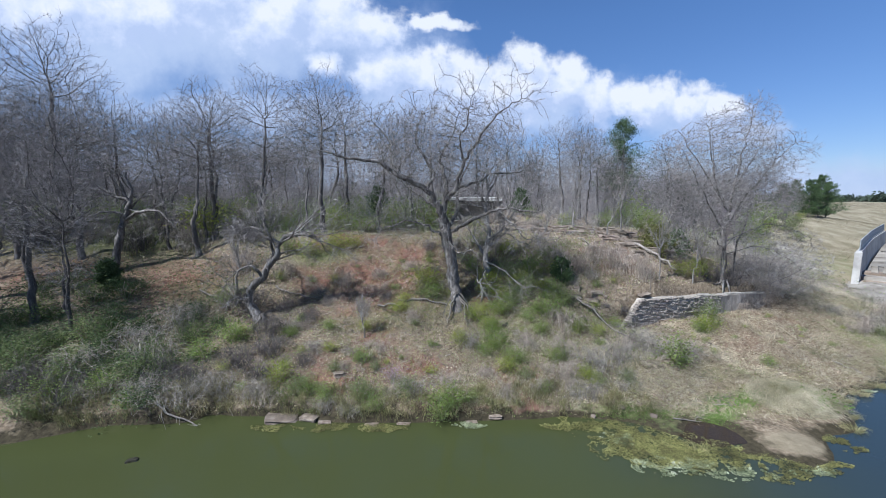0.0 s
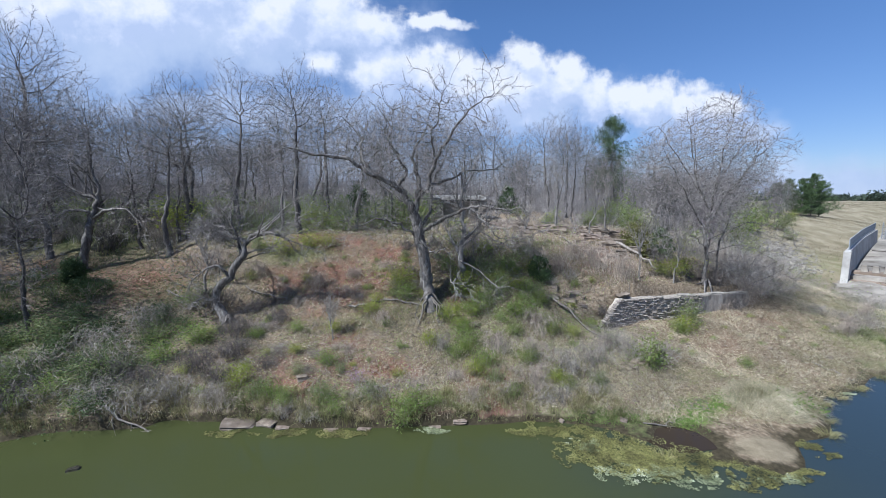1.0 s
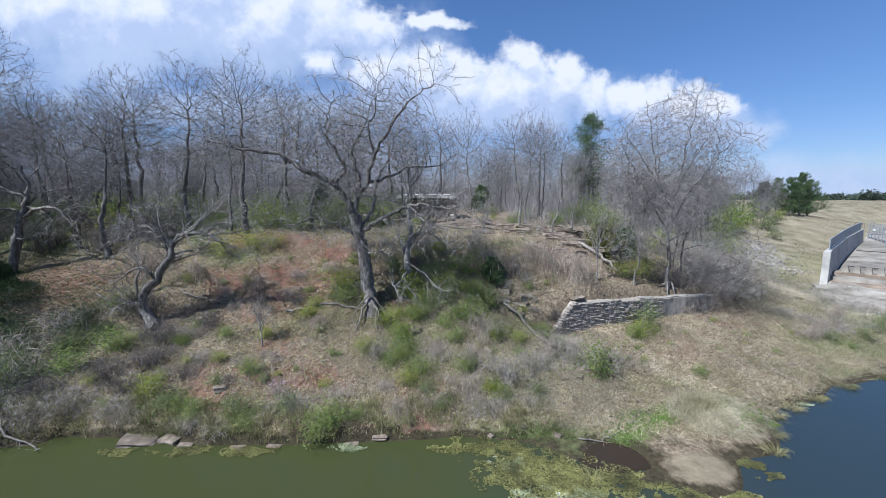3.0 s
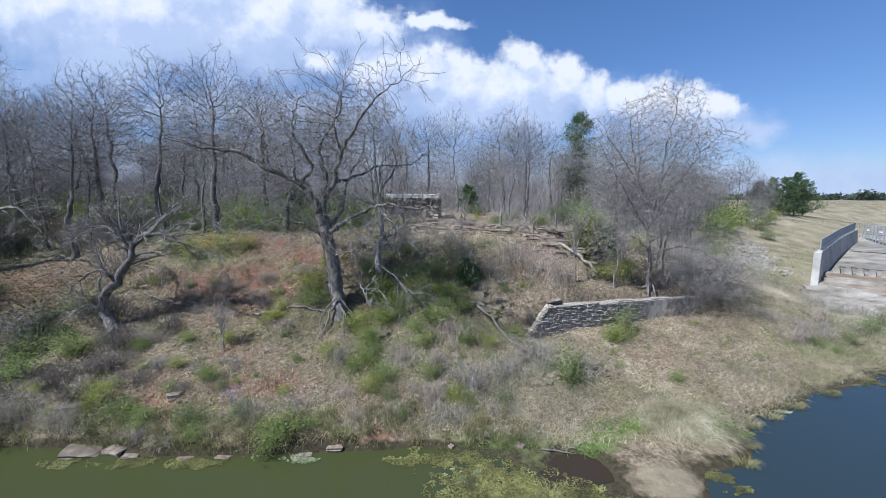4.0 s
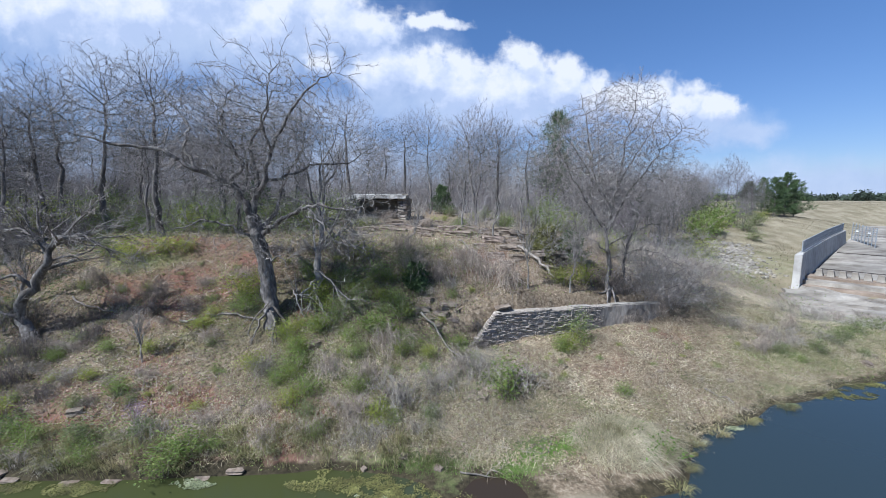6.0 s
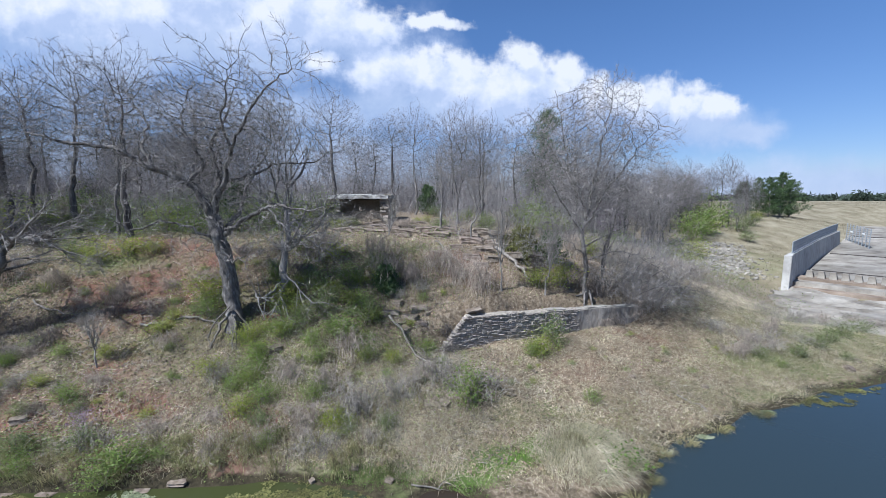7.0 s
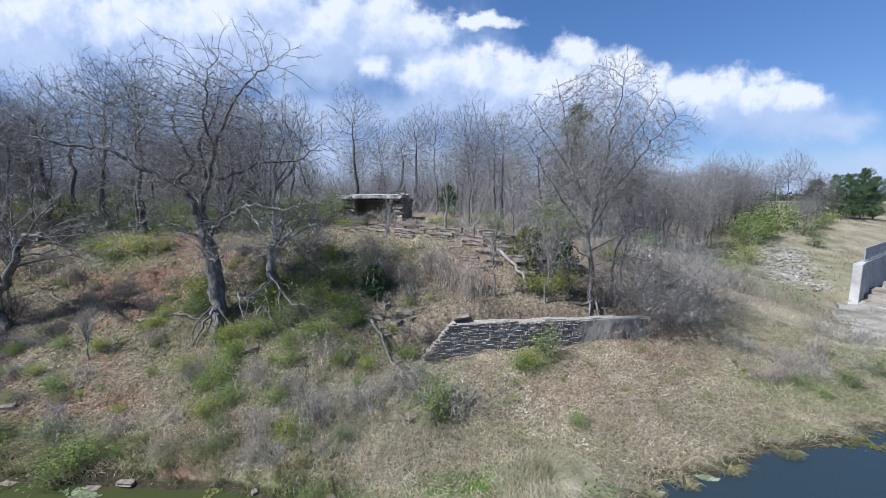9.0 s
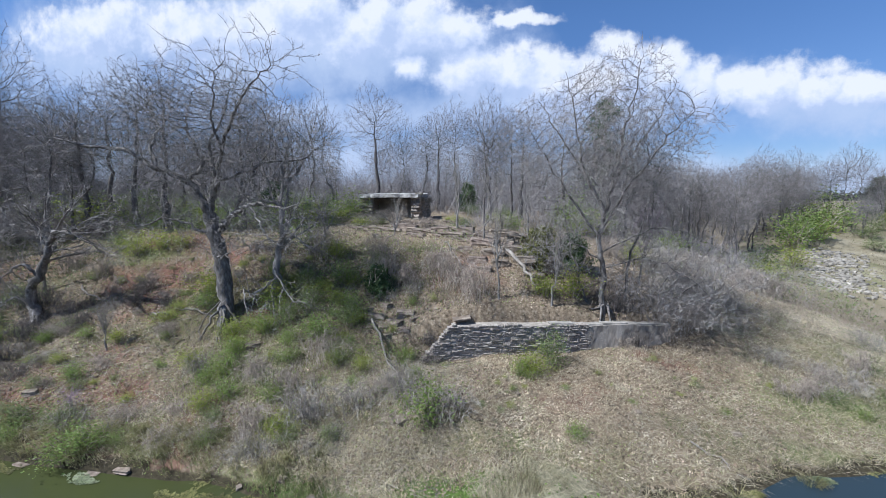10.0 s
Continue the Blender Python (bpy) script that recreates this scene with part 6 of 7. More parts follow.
# ---- green bushes ----
BUSHES = {}
for name, leaf, sets in (("spring", LEAF, (71, 72, 73)), ("yellow", LEAF_YELLOW, (74, 75)), ("dull", LEAF_DULL, (76, 77)), ("dark", LEAF_SHADED, (170, 171))):
    BUSHES[name] = []
    for s in sets:
        w, leaves = leafy_bush(s, 1.0, 1.35, leaf, 1300, 0.032)
        BUSHES[name].append((*w.meshes("bush_stems", TWIG_DRY, TWIG_DRY), leaves))
BUSH_LABELS = {"spring": "fresh bright green leafy bush", "yellow": "thin yellow-green bush coming into leaf", "dull": "dull green leafy shrub", "dark": "green leafy shrub with shade-darkened leaves"}


def bush(kind, x, y, size, tall=1.0, where="on the leaf-strewn bank"):
    pick = BUSHES[kind][random.randrange(len(BUSHES[kind]))]
    root = thing("bush", BUSH_LABELS[kind] + " " + where, "bush", pose(x, y, gz(x, y) - 0.03, 0, 0, random.uniform(0, 360)) @ Matrix.Diagonal((size, size, size * tall, 1)), "green bushes")
    part("branchwork", pick[0], TWIG_DRY, root)
    tagged(part("foliage", pick[-1], None, root), kind="stuff")
    return root


for kind, x, y, size, tall in (
        ("spring", -10.9, 19.9, 1.5, 0.9), ("spring", -11.6, 18.4, 1.5, 0.8), ("yellow", -7.6, 17.2, 1.2, 1.0), ("spring", -5.9, 16.7, 1.0, 1.0), ("spring", -4.0, 18.6, 1.0, 0.9), ("spring", -3.0, 15.7, 0.9, 0.9),
        ("spring", 0.0, 15.5, 1.3, 0.8), ("yellow", 3.0, 18.0, 1.0, 0.9), ("spring", 2.2, 19.1, 0.9, 0.9), ("yellow", 0.9, 19.7, 1.1, 0.8), ("yellow", -1.1, 23.3, 1.9, 0.8), ("spring", -0.6, 22.6, 1.3, 0.8),
        ("dull", 4.9, 23.0, 1.5, 0.9), ("spring", 3.3, 21.6, 1.3, 0.8), ("dull", 4.0, 22.3, 1.2, 0.9), ("spring", 6.6, 23.6, 1.3, 0.8), ("spring", 4.6, 21.2, 1.1, 0.8), ("spring", 6.0, 21.7, 1.5, 0.9), ("dull", 7.0, 22.8, 1.3, 0.9), ("spring", 5.2, 20.4, 1.0, 0.8), ("yellow", 2.5, 20.6, 0.9, 0.8),
        ("spring", 11.7, 18.8, 1.7, 1.0), ("spring", 0.3, 15.9, 1.5, 0.7), ("dull", -1.6, 16.6, 1.2, 0.7), ("dull", -3.6, 16.4, 1.2, 0.7), ("spring", -5.2, 16.2, 1.0, 0.8), ("spring", 2.8, 19.6, 1.3, 0.8), ("spring", 3.6, 18.6, 1.2, 0.8), ("yellow", 6.6, 17.4, 1.1, 0.7), ("dull", -6.4, 16.6, 1.2, 0.7), ("yellow", 15.4, 22.4, 1.3, 0.9), ("spring", 14.9, 22.2, 1.0, 0.8), ("dull", 16.2, 23.2, 1.4, 1.2), ("spring", 16.8, 19.4, 0.7, 0.9), ("dull", -19.0, 17.0, 1.8, 0.9), ("spring", -16.6, 15.9, 1.4, 0.8),
        ("dull", -18.2, 19.4, 1.8, 0.8), ("spring", -22.5, 21.0, 1.6, 0.8), ("yellow", -7.6, 26.7, 1.8, 0.8), ("yellow", -9.0, 26.3, 1.6, 0.9), ("yellow", -6.2, 27.0, 1.4, 0.7), ("dull", -10.8, 26.8, 1.5, 0.9), ("yellow", 17.4, 26.3, 1.7, 0.9),
        ("yellow", 16.0, 25.8, 1.5, 0.8), ("spring", -14.8, 16.2, 1.3, 0.7), ("dull", -17.0, 14.9, 1.4, 0.7), ("dull", -13.8, 16.8, 1.6, 0.8), ("spring", 4.6, 16.6, 0.7, 1.0), ("spring", 5.6, 18.6, 0.9, 1.1), ("dull", 3.9, 17.6, 0.8, 0.8),
        ("spring", -8.4, 20.5, 0.9, 0.7), ("spring", -6.3, 20.9, 0.9, 0.7), ("yellow", -2.4, 21.9, 1.3, 0.5), ("dull", -13.2, 20.2, 1.4, 0.8), ("dull", 7.3, 20.8, 1.2, 0.8), ("dull", -20.5, 22.5, 1.8, 0.8), ("spring", 1.2, 16.2, 0.6, 0.9),
        ("dull", 8.6, 17.4, 0.8, 0.8), ("dull", 3.8, 24.4, 1.4, 0.9), ("spring", 5.6, 25.2, 1.4, 0.9), ("spring", 1.9, 24.6, 1.1, 0.9), ("dull", 7.0, 26.2, 1.4, 0.9), ("yellow", 4.3, 26.9, 1.5, 0.8), ("dull", 2.6, 27.2, 1.8, 0.9)):
    bush(kind, x, y, size, tall)
shrub_spots = []
# low sprigs sprinkled over the whole bank
for k in range(110):
    x = random.uniform(-11, 11) if k < 80 else random.uniform(11, 27)
    y = 16.4 + random.random() * 10.5 if k < 80 else 19 + (x - 11) * 0.25 + random.random() * 3
    bush(random.choice(("spring", "yellow", "yellow", "spring", "dull")), x, y, random.uniform(0.3, 0.8) if k < 80 else random.uniform(0.2, 0.4), random.uniform(0.5, 0.9))
# looser growth over the middle of the slope, and shade-darkened bushes on the left bank
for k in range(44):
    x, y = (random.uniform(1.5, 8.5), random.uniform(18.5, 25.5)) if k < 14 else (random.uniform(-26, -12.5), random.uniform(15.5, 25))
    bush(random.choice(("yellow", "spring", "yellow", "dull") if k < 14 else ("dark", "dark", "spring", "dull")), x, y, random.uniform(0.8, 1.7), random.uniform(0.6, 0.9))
# mostly bushes whose leaf colour is darkened to stand in for shade
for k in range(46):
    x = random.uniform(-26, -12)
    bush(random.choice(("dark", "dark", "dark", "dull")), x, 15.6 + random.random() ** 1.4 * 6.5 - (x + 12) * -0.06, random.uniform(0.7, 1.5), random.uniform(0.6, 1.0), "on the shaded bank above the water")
for k in range(92):
    x = random.uniform(-45, 0) if k < 76 else random.uniform(10, 26)
    y = random.uniform(29.5, 40) if k < 76 else random.uniform(34, 46)
    bush(random.choice(("spring", "dull", "yellow", "dull", "spring")), x, y, random.uniform(1.4, 3.0), random.uniform(0.7, 1.1), "under the bare trees")
for k in range(22):
    x, y = random.uniform(-4, 15), random.uniform(33.5, 39.5)
    if k % 2:
        bush(random.choice(("dull", "yellow", "dull")), x, y, random.uniform(0.7, 1.5), random.uniform(0.6, 0.9), "on the stone terrace")
    else:
        shrub_spots.append((x, y))
for kind, x, y, size, tall in (("spring", 47, 60, 4.5, 1.0), ("spring", 50, 64, 5.0, 1.0), ("spring", 56, 70, 5.0, 1.1), ("yellow", 53, 66, 3.5, 0.8), ("spring", 62, 75, 3.5, 0.8), ("yellow", 42, 52, 3.0, 0.8), ("dull", 36, 46, 3.2, 0.9), ("yellow", 34, 42, 2.6, 0.8), ("dull", 60, 68, 3.0, 0.7), ("dull", 65, 73, 3.2, 0.7), ("yellow", 69, 77, 2.6, 0.7), ("dull", 57, 63, 2.4, 0.7)):
    bush(kind, x, y, size, tall, "beside the rocky drain")
for kind, x, y, size in (("dull", 27.1, 23.6, 0.9), ("spring", 27.8, 22.9, 0.6), ("dull", 29.4, 23.8, 1.1), ("dull", 31.5, 25.0, 1.2), ("dull", 33.4, 26.2, 1.2), ("dull", 35.5, 27.6, 1.3), ("dull", 32.2, 24.0, 0.7), ("dull", 38.0, 28.6, 1.4)):
    bush(kind, x, y, size, 0.7, "in the damp grass by the pond")

# a small flowering shrub near the water
w, leaves = leafy_bush(78, 1.0, 1.2, BLOSSOM, 420, 0.03)
root = thing("flowering_shrub", "small bare shrub with dusty pink blossom", "shrub", pose(-2.3, 17.3, gz(-2.3, 17.3)))
part("branchwork", w.meshes("stems", TWIG_GREY, TWIG_GREY)[0], TWIG_GREY, root)
part("blossom", leaves, BLOSSOM, root)
w = bare_tree(79, 5.0, 0.06, dict(UPRIGHT, levels=2, kids=(9, 6), twigs=8, twig=0.4, width=0.008), (0.3, 0), 0.3)
root = thing("redbud_tree", "slender redbud with faint pink blossom", "tree", pose(21.5, 30.0, gz(21.5, 30.0)))
ends = np.concatenate(w.ends)
made = w.meshes("redbud", BARK, TWIG)
part("trunk", made[0], BARK, root)
tagged(part("crown", made[1], TWIG, root), kind="stuff")
v, f = leaf_cards(np.random.default_rng(5), ends, 3, 0.10, 0.03)
part("blossom", mesh_np("blossom", v, f, BLOSSOM), BLOSSOM, root)

# ---- leafless shrubs ----
def shore(x):
    return np.interp(x, (-20, -13, -8, -3, 1, 5, 9, 13, 16.5, 20, 24, 29, 36, 46), (13.6, 15.2, 15.8, 15.3, 15.5, 15.8, 15.7, 15.2, 15.6, 17.9, 19.8, 21.6, 24.5, 27.5))


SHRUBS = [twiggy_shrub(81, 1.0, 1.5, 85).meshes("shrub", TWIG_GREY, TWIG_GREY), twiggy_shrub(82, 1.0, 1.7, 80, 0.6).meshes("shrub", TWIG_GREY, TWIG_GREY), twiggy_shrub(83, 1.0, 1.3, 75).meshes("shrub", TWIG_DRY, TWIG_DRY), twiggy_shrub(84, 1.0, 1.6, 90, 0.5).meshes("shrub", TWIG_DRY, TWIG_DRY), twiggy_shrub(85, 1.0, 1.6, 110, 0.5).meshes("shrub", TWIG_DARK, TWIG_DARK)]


def shrub(k, x, y, size, tall=1.0, label="", group="leafless shrubs"):
    stems, twigs = SHRUBS[k]
    root = thing("shrub", label or ("grey leafless shrub tangled on the bank" if k < 2 else "dark leafless tangle with shade in its twig colour" if k == 4 else "brown leafless brush on the bank"), "shrub", pose(x, y, gz(x, y) - 0.05, 0, 0, random.uniform(0, 360)) @ Matrix.Diagonal((size, size, size * tall, 1)), group)
    tagged(part("branchwork", stems, None, root), kind="stuff")
    tagged(part("spray", twigs, None, root), kind="stuff")
    return root


for k, x, y, size, tall in ((0, -12.8, 15.9, 1.3, 0.8), (1, -11.3, 15.9, 1.3, 0.7), (0, -14.0, 20.8, 1.5, 0.9), (1, -13.9, 18.0, 1.5, 0.8), (1, -9.9, 16.6, 1.2, 0.7), (0, -8.2, 16.4, 0.9, 0.8), (1, -1.3, 16.6, 0.9, 0.9), (0, 7.4, 18.2, 1.4, 0.8),
                            (2, 5.7, 17.4, 1.2, 0.8), (0, 8.9, 19.0, 1.3, 0.8), (2, 9.6, 19.8, 1.1, 0.8), (2, -13.2, 25.6, 1.7, 1.0), (2, 3.4, 27.0, 1.8, 1.0), (2, 7.0, 27.0, 1.8, 1.0), (0, 10.2, 20.3, 1.4, 0.7), (1, 6.5, 16.6, 1.0, 0.7),
                            (2, 4.4, 16.7, 0.9, 0.8), (0, -6.6, 19.3, 0.9, 0.6), (0, -15.0, 19.0, 1.6, 0.8), (1, -16.5, 17.3, 1.6, 0.8), (2, -6.0, 24.0, 1.2, 0.8), (2, -10.0, 24.8, 1.3, 0.8), (3, 11.9, 19.4, 1.1, 0.7), (0, 12.5, 19.5, 1.3, 0.6),
                            (2, 5.9, 19.2, 1.2, 0.9), (3, 4.3, 19.6, 1.2, 0.8), (3, 6.6, 21.0, 1.3, 0.9), (0, 10.9, 19.5, 1.2, 0.9), (3, 12.6, 24.4, 1.3, 1.2), (3, 11.3, 25.4, 1.3, 1.2), (3, 10.4, 26.8, 1.3, 1.0),
                            (2, 9.0, 25.5, 1.3, 1.0), (3, 7.6, 25.6, 1.4, 1.1), (2, -8.6, 17.7, 1.0, 0.8), (2, -3.2, 19.4, 0.8, 0.6), (3, 0.2, 17.4, 0.9, 0.6)):
    shrub(k, x, y, size, tall)
# bleached drooping brush along the cut bank
for k in range(15):
    x = random.uniform(-16, 9)
    shrub(random.choice((0, 1, 1, 3)), x, float(shore(x)) + random.uniform(0.3, 1.5), random.uniform(0.5, 1.0), random.uniform(0.5, 0.8), "bleached drooping brush on the cut bank", "bank brush")
for x, y in shrub_spots:
    shrub(random.choice((0, 2, 3)), x, y, random.uniform(0.8, 1.5), 0.8, "brown leafless brush on the terrace")
for k in range(22):
    x = random.uniform(23, 33)
    shrub(random.choice((2, 1, 3)), x, 27.5 + (x - 23) * 0.9 + random.uniform(0, 7), random.uniform(1.2, 2.0), random.uniform(0.6, 0.9), "grey leafless brush on the open slope", "brush thicket")
for k in range(9):
    x = random.uniform(20, 27)
    y = 26.5 + (x - 20) * 0.45 + random.random() ** 1.3 * 12
    shrub(random.choice((0, 3, 2, 2)), x, y, random.uniform(1.2, 2.1), random.uniform(0.7, 1.1), "dense grey leafless brush behind the wall", "brush thicket")
for k in range(12):
    x = random.uniform(18.5, 24)
    shrub(random.choice((3, 3, 2, 2)), x, 24.9 + (x - 18.5) * 0.33 + random.uniform(0, 1.8), random.uniform(0.7, 1.5), random.uniform(0.7, 1.1), "grey leafless brush over the wall top", "brush thicket")
for k in range(26):
    x = random.uniform(25, 42)
    shrub(random.choice((0, 1, 2)), x, 22.5 + (x - 25) * 0.45 + random.uniform(0, 3.5), random.uniform(0.6, 1.3), random.uniform(0.5, 0.8), "grey dry brush in the damp grass", "brush thicket")
# dark tangles; their twig colour also stands in for shade on the bank
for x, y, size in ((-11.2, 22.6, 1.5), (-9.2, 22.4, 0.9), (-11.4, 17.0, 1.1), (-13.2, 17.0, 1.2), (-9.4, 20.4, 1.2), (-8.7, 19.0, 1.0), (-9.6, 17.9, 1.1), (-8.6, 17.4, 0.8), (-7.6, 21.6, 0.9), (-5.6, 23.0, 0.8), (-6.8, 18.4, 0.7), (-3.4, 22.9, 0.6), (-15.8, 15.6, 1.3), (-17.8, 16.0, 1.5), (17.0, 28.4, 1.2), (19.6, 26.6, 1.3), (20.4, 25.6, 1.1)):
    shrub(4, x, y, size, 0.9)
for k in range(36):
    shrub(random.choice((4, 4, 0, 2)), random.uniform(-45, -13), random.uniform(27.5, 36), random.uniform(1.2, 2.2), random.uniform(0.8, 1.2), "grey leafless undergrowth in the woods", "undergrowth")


def thicket(name, label, n, xs, ys, lo, hi, seed, material, keep=None, lean=0.25, width=0.012, side=(0.15, 0.4)):
    """Thin bare stems beyond counting."""
    rng = np.random.default_rng(seed)
    x, y = rng.uniform(*xs, n), rng.uniform(*ys, n)
    if keep is not None:
        ok = keep(x, y)
        x, y = x[ok], y[ok]
    n = len(x)
    z = z_at(x, y)
    h = rng.uniform(lo, hi, n) * rng.uniform(0.5, 1, n)
    base = np.stack([x, y, z - 0.05], 1)
    way = np.stack([rng.normal(0, lean, n), rng.normal(0, lean, n), np.ones(n)], 1)
    w = Wood(seed)
    w.rng = rng
    w.needles(base, way, h, width)
    # side twigs
    for _ in range(5):
        f = rng.uniform(0.25, 0.9, n)
        at = base + way / np.linalg.norm(way, axis=1, keepdims=True) * (h * f)[:, None]
        w.needles(at, way + rng.normal(size=(n, 3)) * 0.7, h * rng.uniform(*side, n), width * 0.6)
    v = np.concatenate(w.tv)
    return tagged(new(name, mesh_np(name, v, np.arange(len(v)).reshape(-1, 3), material)), label, "undergrowth", kind="stuff")


# both masses use the twig colour darkened for shade
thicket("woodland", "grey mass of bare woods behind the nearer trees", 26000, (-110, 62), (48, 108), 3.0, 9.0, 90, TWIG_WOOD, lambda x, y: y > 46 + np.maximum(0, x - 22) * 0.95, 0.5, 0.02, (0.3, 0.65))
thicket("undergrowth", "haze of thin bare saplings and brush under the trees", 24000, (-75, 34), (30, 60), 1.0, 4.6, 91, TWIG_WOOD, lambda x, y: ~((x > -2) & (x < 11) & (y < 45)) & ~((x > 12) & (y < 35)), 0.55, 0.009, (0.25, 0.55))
def leaf_haze(name, label, n, xs, ys, top, seed, material, size=0.06):
    """Leaves of low growth beyond counting, thickest near the ground and in drifts."""
    rng = np.random.default_rng(seed)
    k = n // 80
    cx, cy = np.repeat(rng.uniform(*xs, k), 80), np.repeat(rng.uniform(*ys, k), 80)
    x, y = cx + rng.normal(0, 0.7, len(cx)), cy + rng.normal(0, 0.7, len(cx))
    z = z_at(x, y) + rng.random(len(x)) ** 1.4 * np.repeat(rng.uniform(0.5, top, k), 80)
    v, f = leaf_cards(rng, np.stack([x, y, z], 1), 1, 0.05, size)
    return tagged(new(name, mesh_np(name, v, f, material)), label, "undergrowth", kind="stuff")


def sticks(name, label, n, place, seed, material):
    """Fallen twigs beyond counting, lying on the ground."""
    rng = np.random.default_rng(seed)
    w = Wood(seed)
    x, y = place(rng, n)
    a = rng.uniform(0, 2 * np.pi, n)
    ln = rng.uniform(0.15, 0.9, n)
    p = np.stack([x, y, z_at(x, y) + rng.uniform(0.02, 0.10, n)], 1)
    q = np.stack([x + np.cos(a) * ln, y + np.sin(a) * ln, z_at(x + np.cos(a) * ln, y + np.sin(a) * ln) + rng.uniform(0.02, 0.22, n)], 1)
    w.needles(p, q - p, ln, rng.uniform(0.004, 0.011, (n, 1)))
    v = np.concatenate(w.tv)
    return tagged(new(name, mesh_np(name, v, np.arange(len(v)).reshape(-1, 3), material)), label, "sticks", kind="stuff")


def bank_place(rng, n):
    return rng.uniform(-15, 13, n), rng.uniform(16, 29, n)


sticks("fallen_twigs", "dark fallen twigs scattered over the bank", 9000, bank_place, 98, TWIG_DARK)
sticks("bleached_twigs", "bleached fallen twigs scattered over the bank", 6000, bank_place, 99, TWIG_GREY)
for k in range(54):
    x, y = random.uniform(-9, 11), random.uniform(16.8, 27.5)
    shrub(random.choice((0, 2, 3, 4, 1)), x, y, random.uniform(0.35, 0.85), random.uniform(0.6, 1.0))
leaf_haze("green_undergrowth", "dull green leaves of low growth under the bare trees", 56000, (-50, 0), (29.5, 42), 3.0, 94, LEAF_DULL, 0.07)
# leaves in the shade-darkened colour
leaf_haze("bank_undergrowth", "dull green leaves, darkened for shade, in the tangle of the bank", 22000, (-27, -11), (15.5, 27), 1.2, 95, LEAF_SHADED, 0.045)
leaf_haze("thicket_leaves", "thin green leaves in the thicket by the embankment", 9000, (24, 40), (34, 52), 2.2, 96, LEAF_DULL, 0.06)
leaf_haze("open_slope_leaves", "thin dull green leaves over the open slope beside the wall", 9000, (22, 40), (22.5, 34), 0.6, 88, LEAF_DULL, 0.035)
leaf_haze("slope_leaves", "thin scattered green leaves over the slope below the shelter", 14000, (2, 11), (18, 31), 0.8, 97, LEAF, 0.035)
thicket("brush", "dense thin grey brush on the slope behind the wall", 1800, (19, 42), (27.5, 50), 0.6, 2.0, 92, TWIG_GREY, lambda x, y: (y > 26.3 + (x - 20) * 0.6) & (y < 44 + (x - 20) * 0.6), 0.6, 0.007)
thicket("slope_weeds", "dry grey weed stalks on the open slope beside the wall", 5200, (21.5, 40), (25, 40), 0.3, 1.1, 89, TWIG_DRY, lambda x, y: (y > 25.6 + (x - 21.5) * 0.3) & (y < 31 + (x - 21.5) * 0.75), 0.5, 0.006)
thicket("weeds", "dry brown weed stalks on the slope above the wall", 1100, (7, 16), (23.6, 30), 0.3, 1.0, 93, TWIG_DRY, lambda x, y: y > 23.4 + (x - 11) * 0.33, 0.35, 0.007)


# ---- fallen wood ----
def fallen(points, r0, r1, seed, label="grey fallen branch lying on the bank", shoots=4):
    w = Wood(seed)
    p = [(x, y, gz(x, y) + lift) for x, y, lift in points]
    limb(w, p, r0, r1, dict(OAK, levels=2, kids=(4, 4, 4), twigs=4, ratio=0.3, rise=0.0), 1, shoots)
    root = thing("fallen_branch", label, "branch", None, "fallen wood")
    made = w.meshes("fallen_branch", DEADWOOD, TWIG_GREY)
    tagged(part("stem", made[0], DEADWOOD, root), kind="stuff")
    if len(made) > 1:
        tagged(part("spray", made[1], TWIG_GREY, root), kind="stuff")


fallen([(-2.6, 22.6, 0.15), (-1.0, 22.3, 0.12), (0.2, 22.0, 0.15)], 0.07, 0.04, 201, "dark fallen log on the slope")
fallen([(-3.8, 22.4, 0.1), (-2.6, 22.2, 0.1)], 0.07, 0.04, 202)
fallen([(8.0, 22.9, 0.3), (9.2, 21.4, 0.25), (10.4, 19.9, 0.2)], 0.07, 0.03, 203, "pale fallen sapling sloping down the gully")
fallen([(10.2, 29.6, 0.2), (11.0, 28.0, 0.2), (11.6, 26.8, 0.15)], 0.055, 0.03, 204, "pale fallen trunk below the terrace", 2)
fallen([(14.0, 28.6, 0.3), (14.9, 27.0, 0.35), (15.6, 26.0, 0.1)], 0.11, 0.07, 205, "grey leaning log beside the ledge", 2)
fallen([(-12.4, 15.6, 0.35), (-11.0, 15.3, 0.25), (-9.8, 15.1, 0.1)], 0.05, 0.02, 206, "grey driftwood at the water's edge", 6)
fallen([(20.6, 19.9, 0.1), (21.3, 19.5, 0.08), (22.0, 19.0, 0.08)], 0.03, 0.015, 207, "thin pale stick lying in dry grass", 1)
fallen([(-10.4, 24.0, 0.2), (-9.0, 23.4, 0.15), (-7.6, 23.3, 0.1)], 0.05, 0.03, 208, "dark fallen limb on the red bank")
fallen([(-14.8, 23.5, 0.3), (-13.0, 22.9, 0.3), (-11.6, 22.6, 0.2)], 0.05, 0.03, 209)
fallen([(9.6, 15.4, 0.05), (10.4, 15.3, 0.06), (11.0, 15.6, 0.05)], 0.03, 0.02, 210, "thin pale stick on the mud", 1)

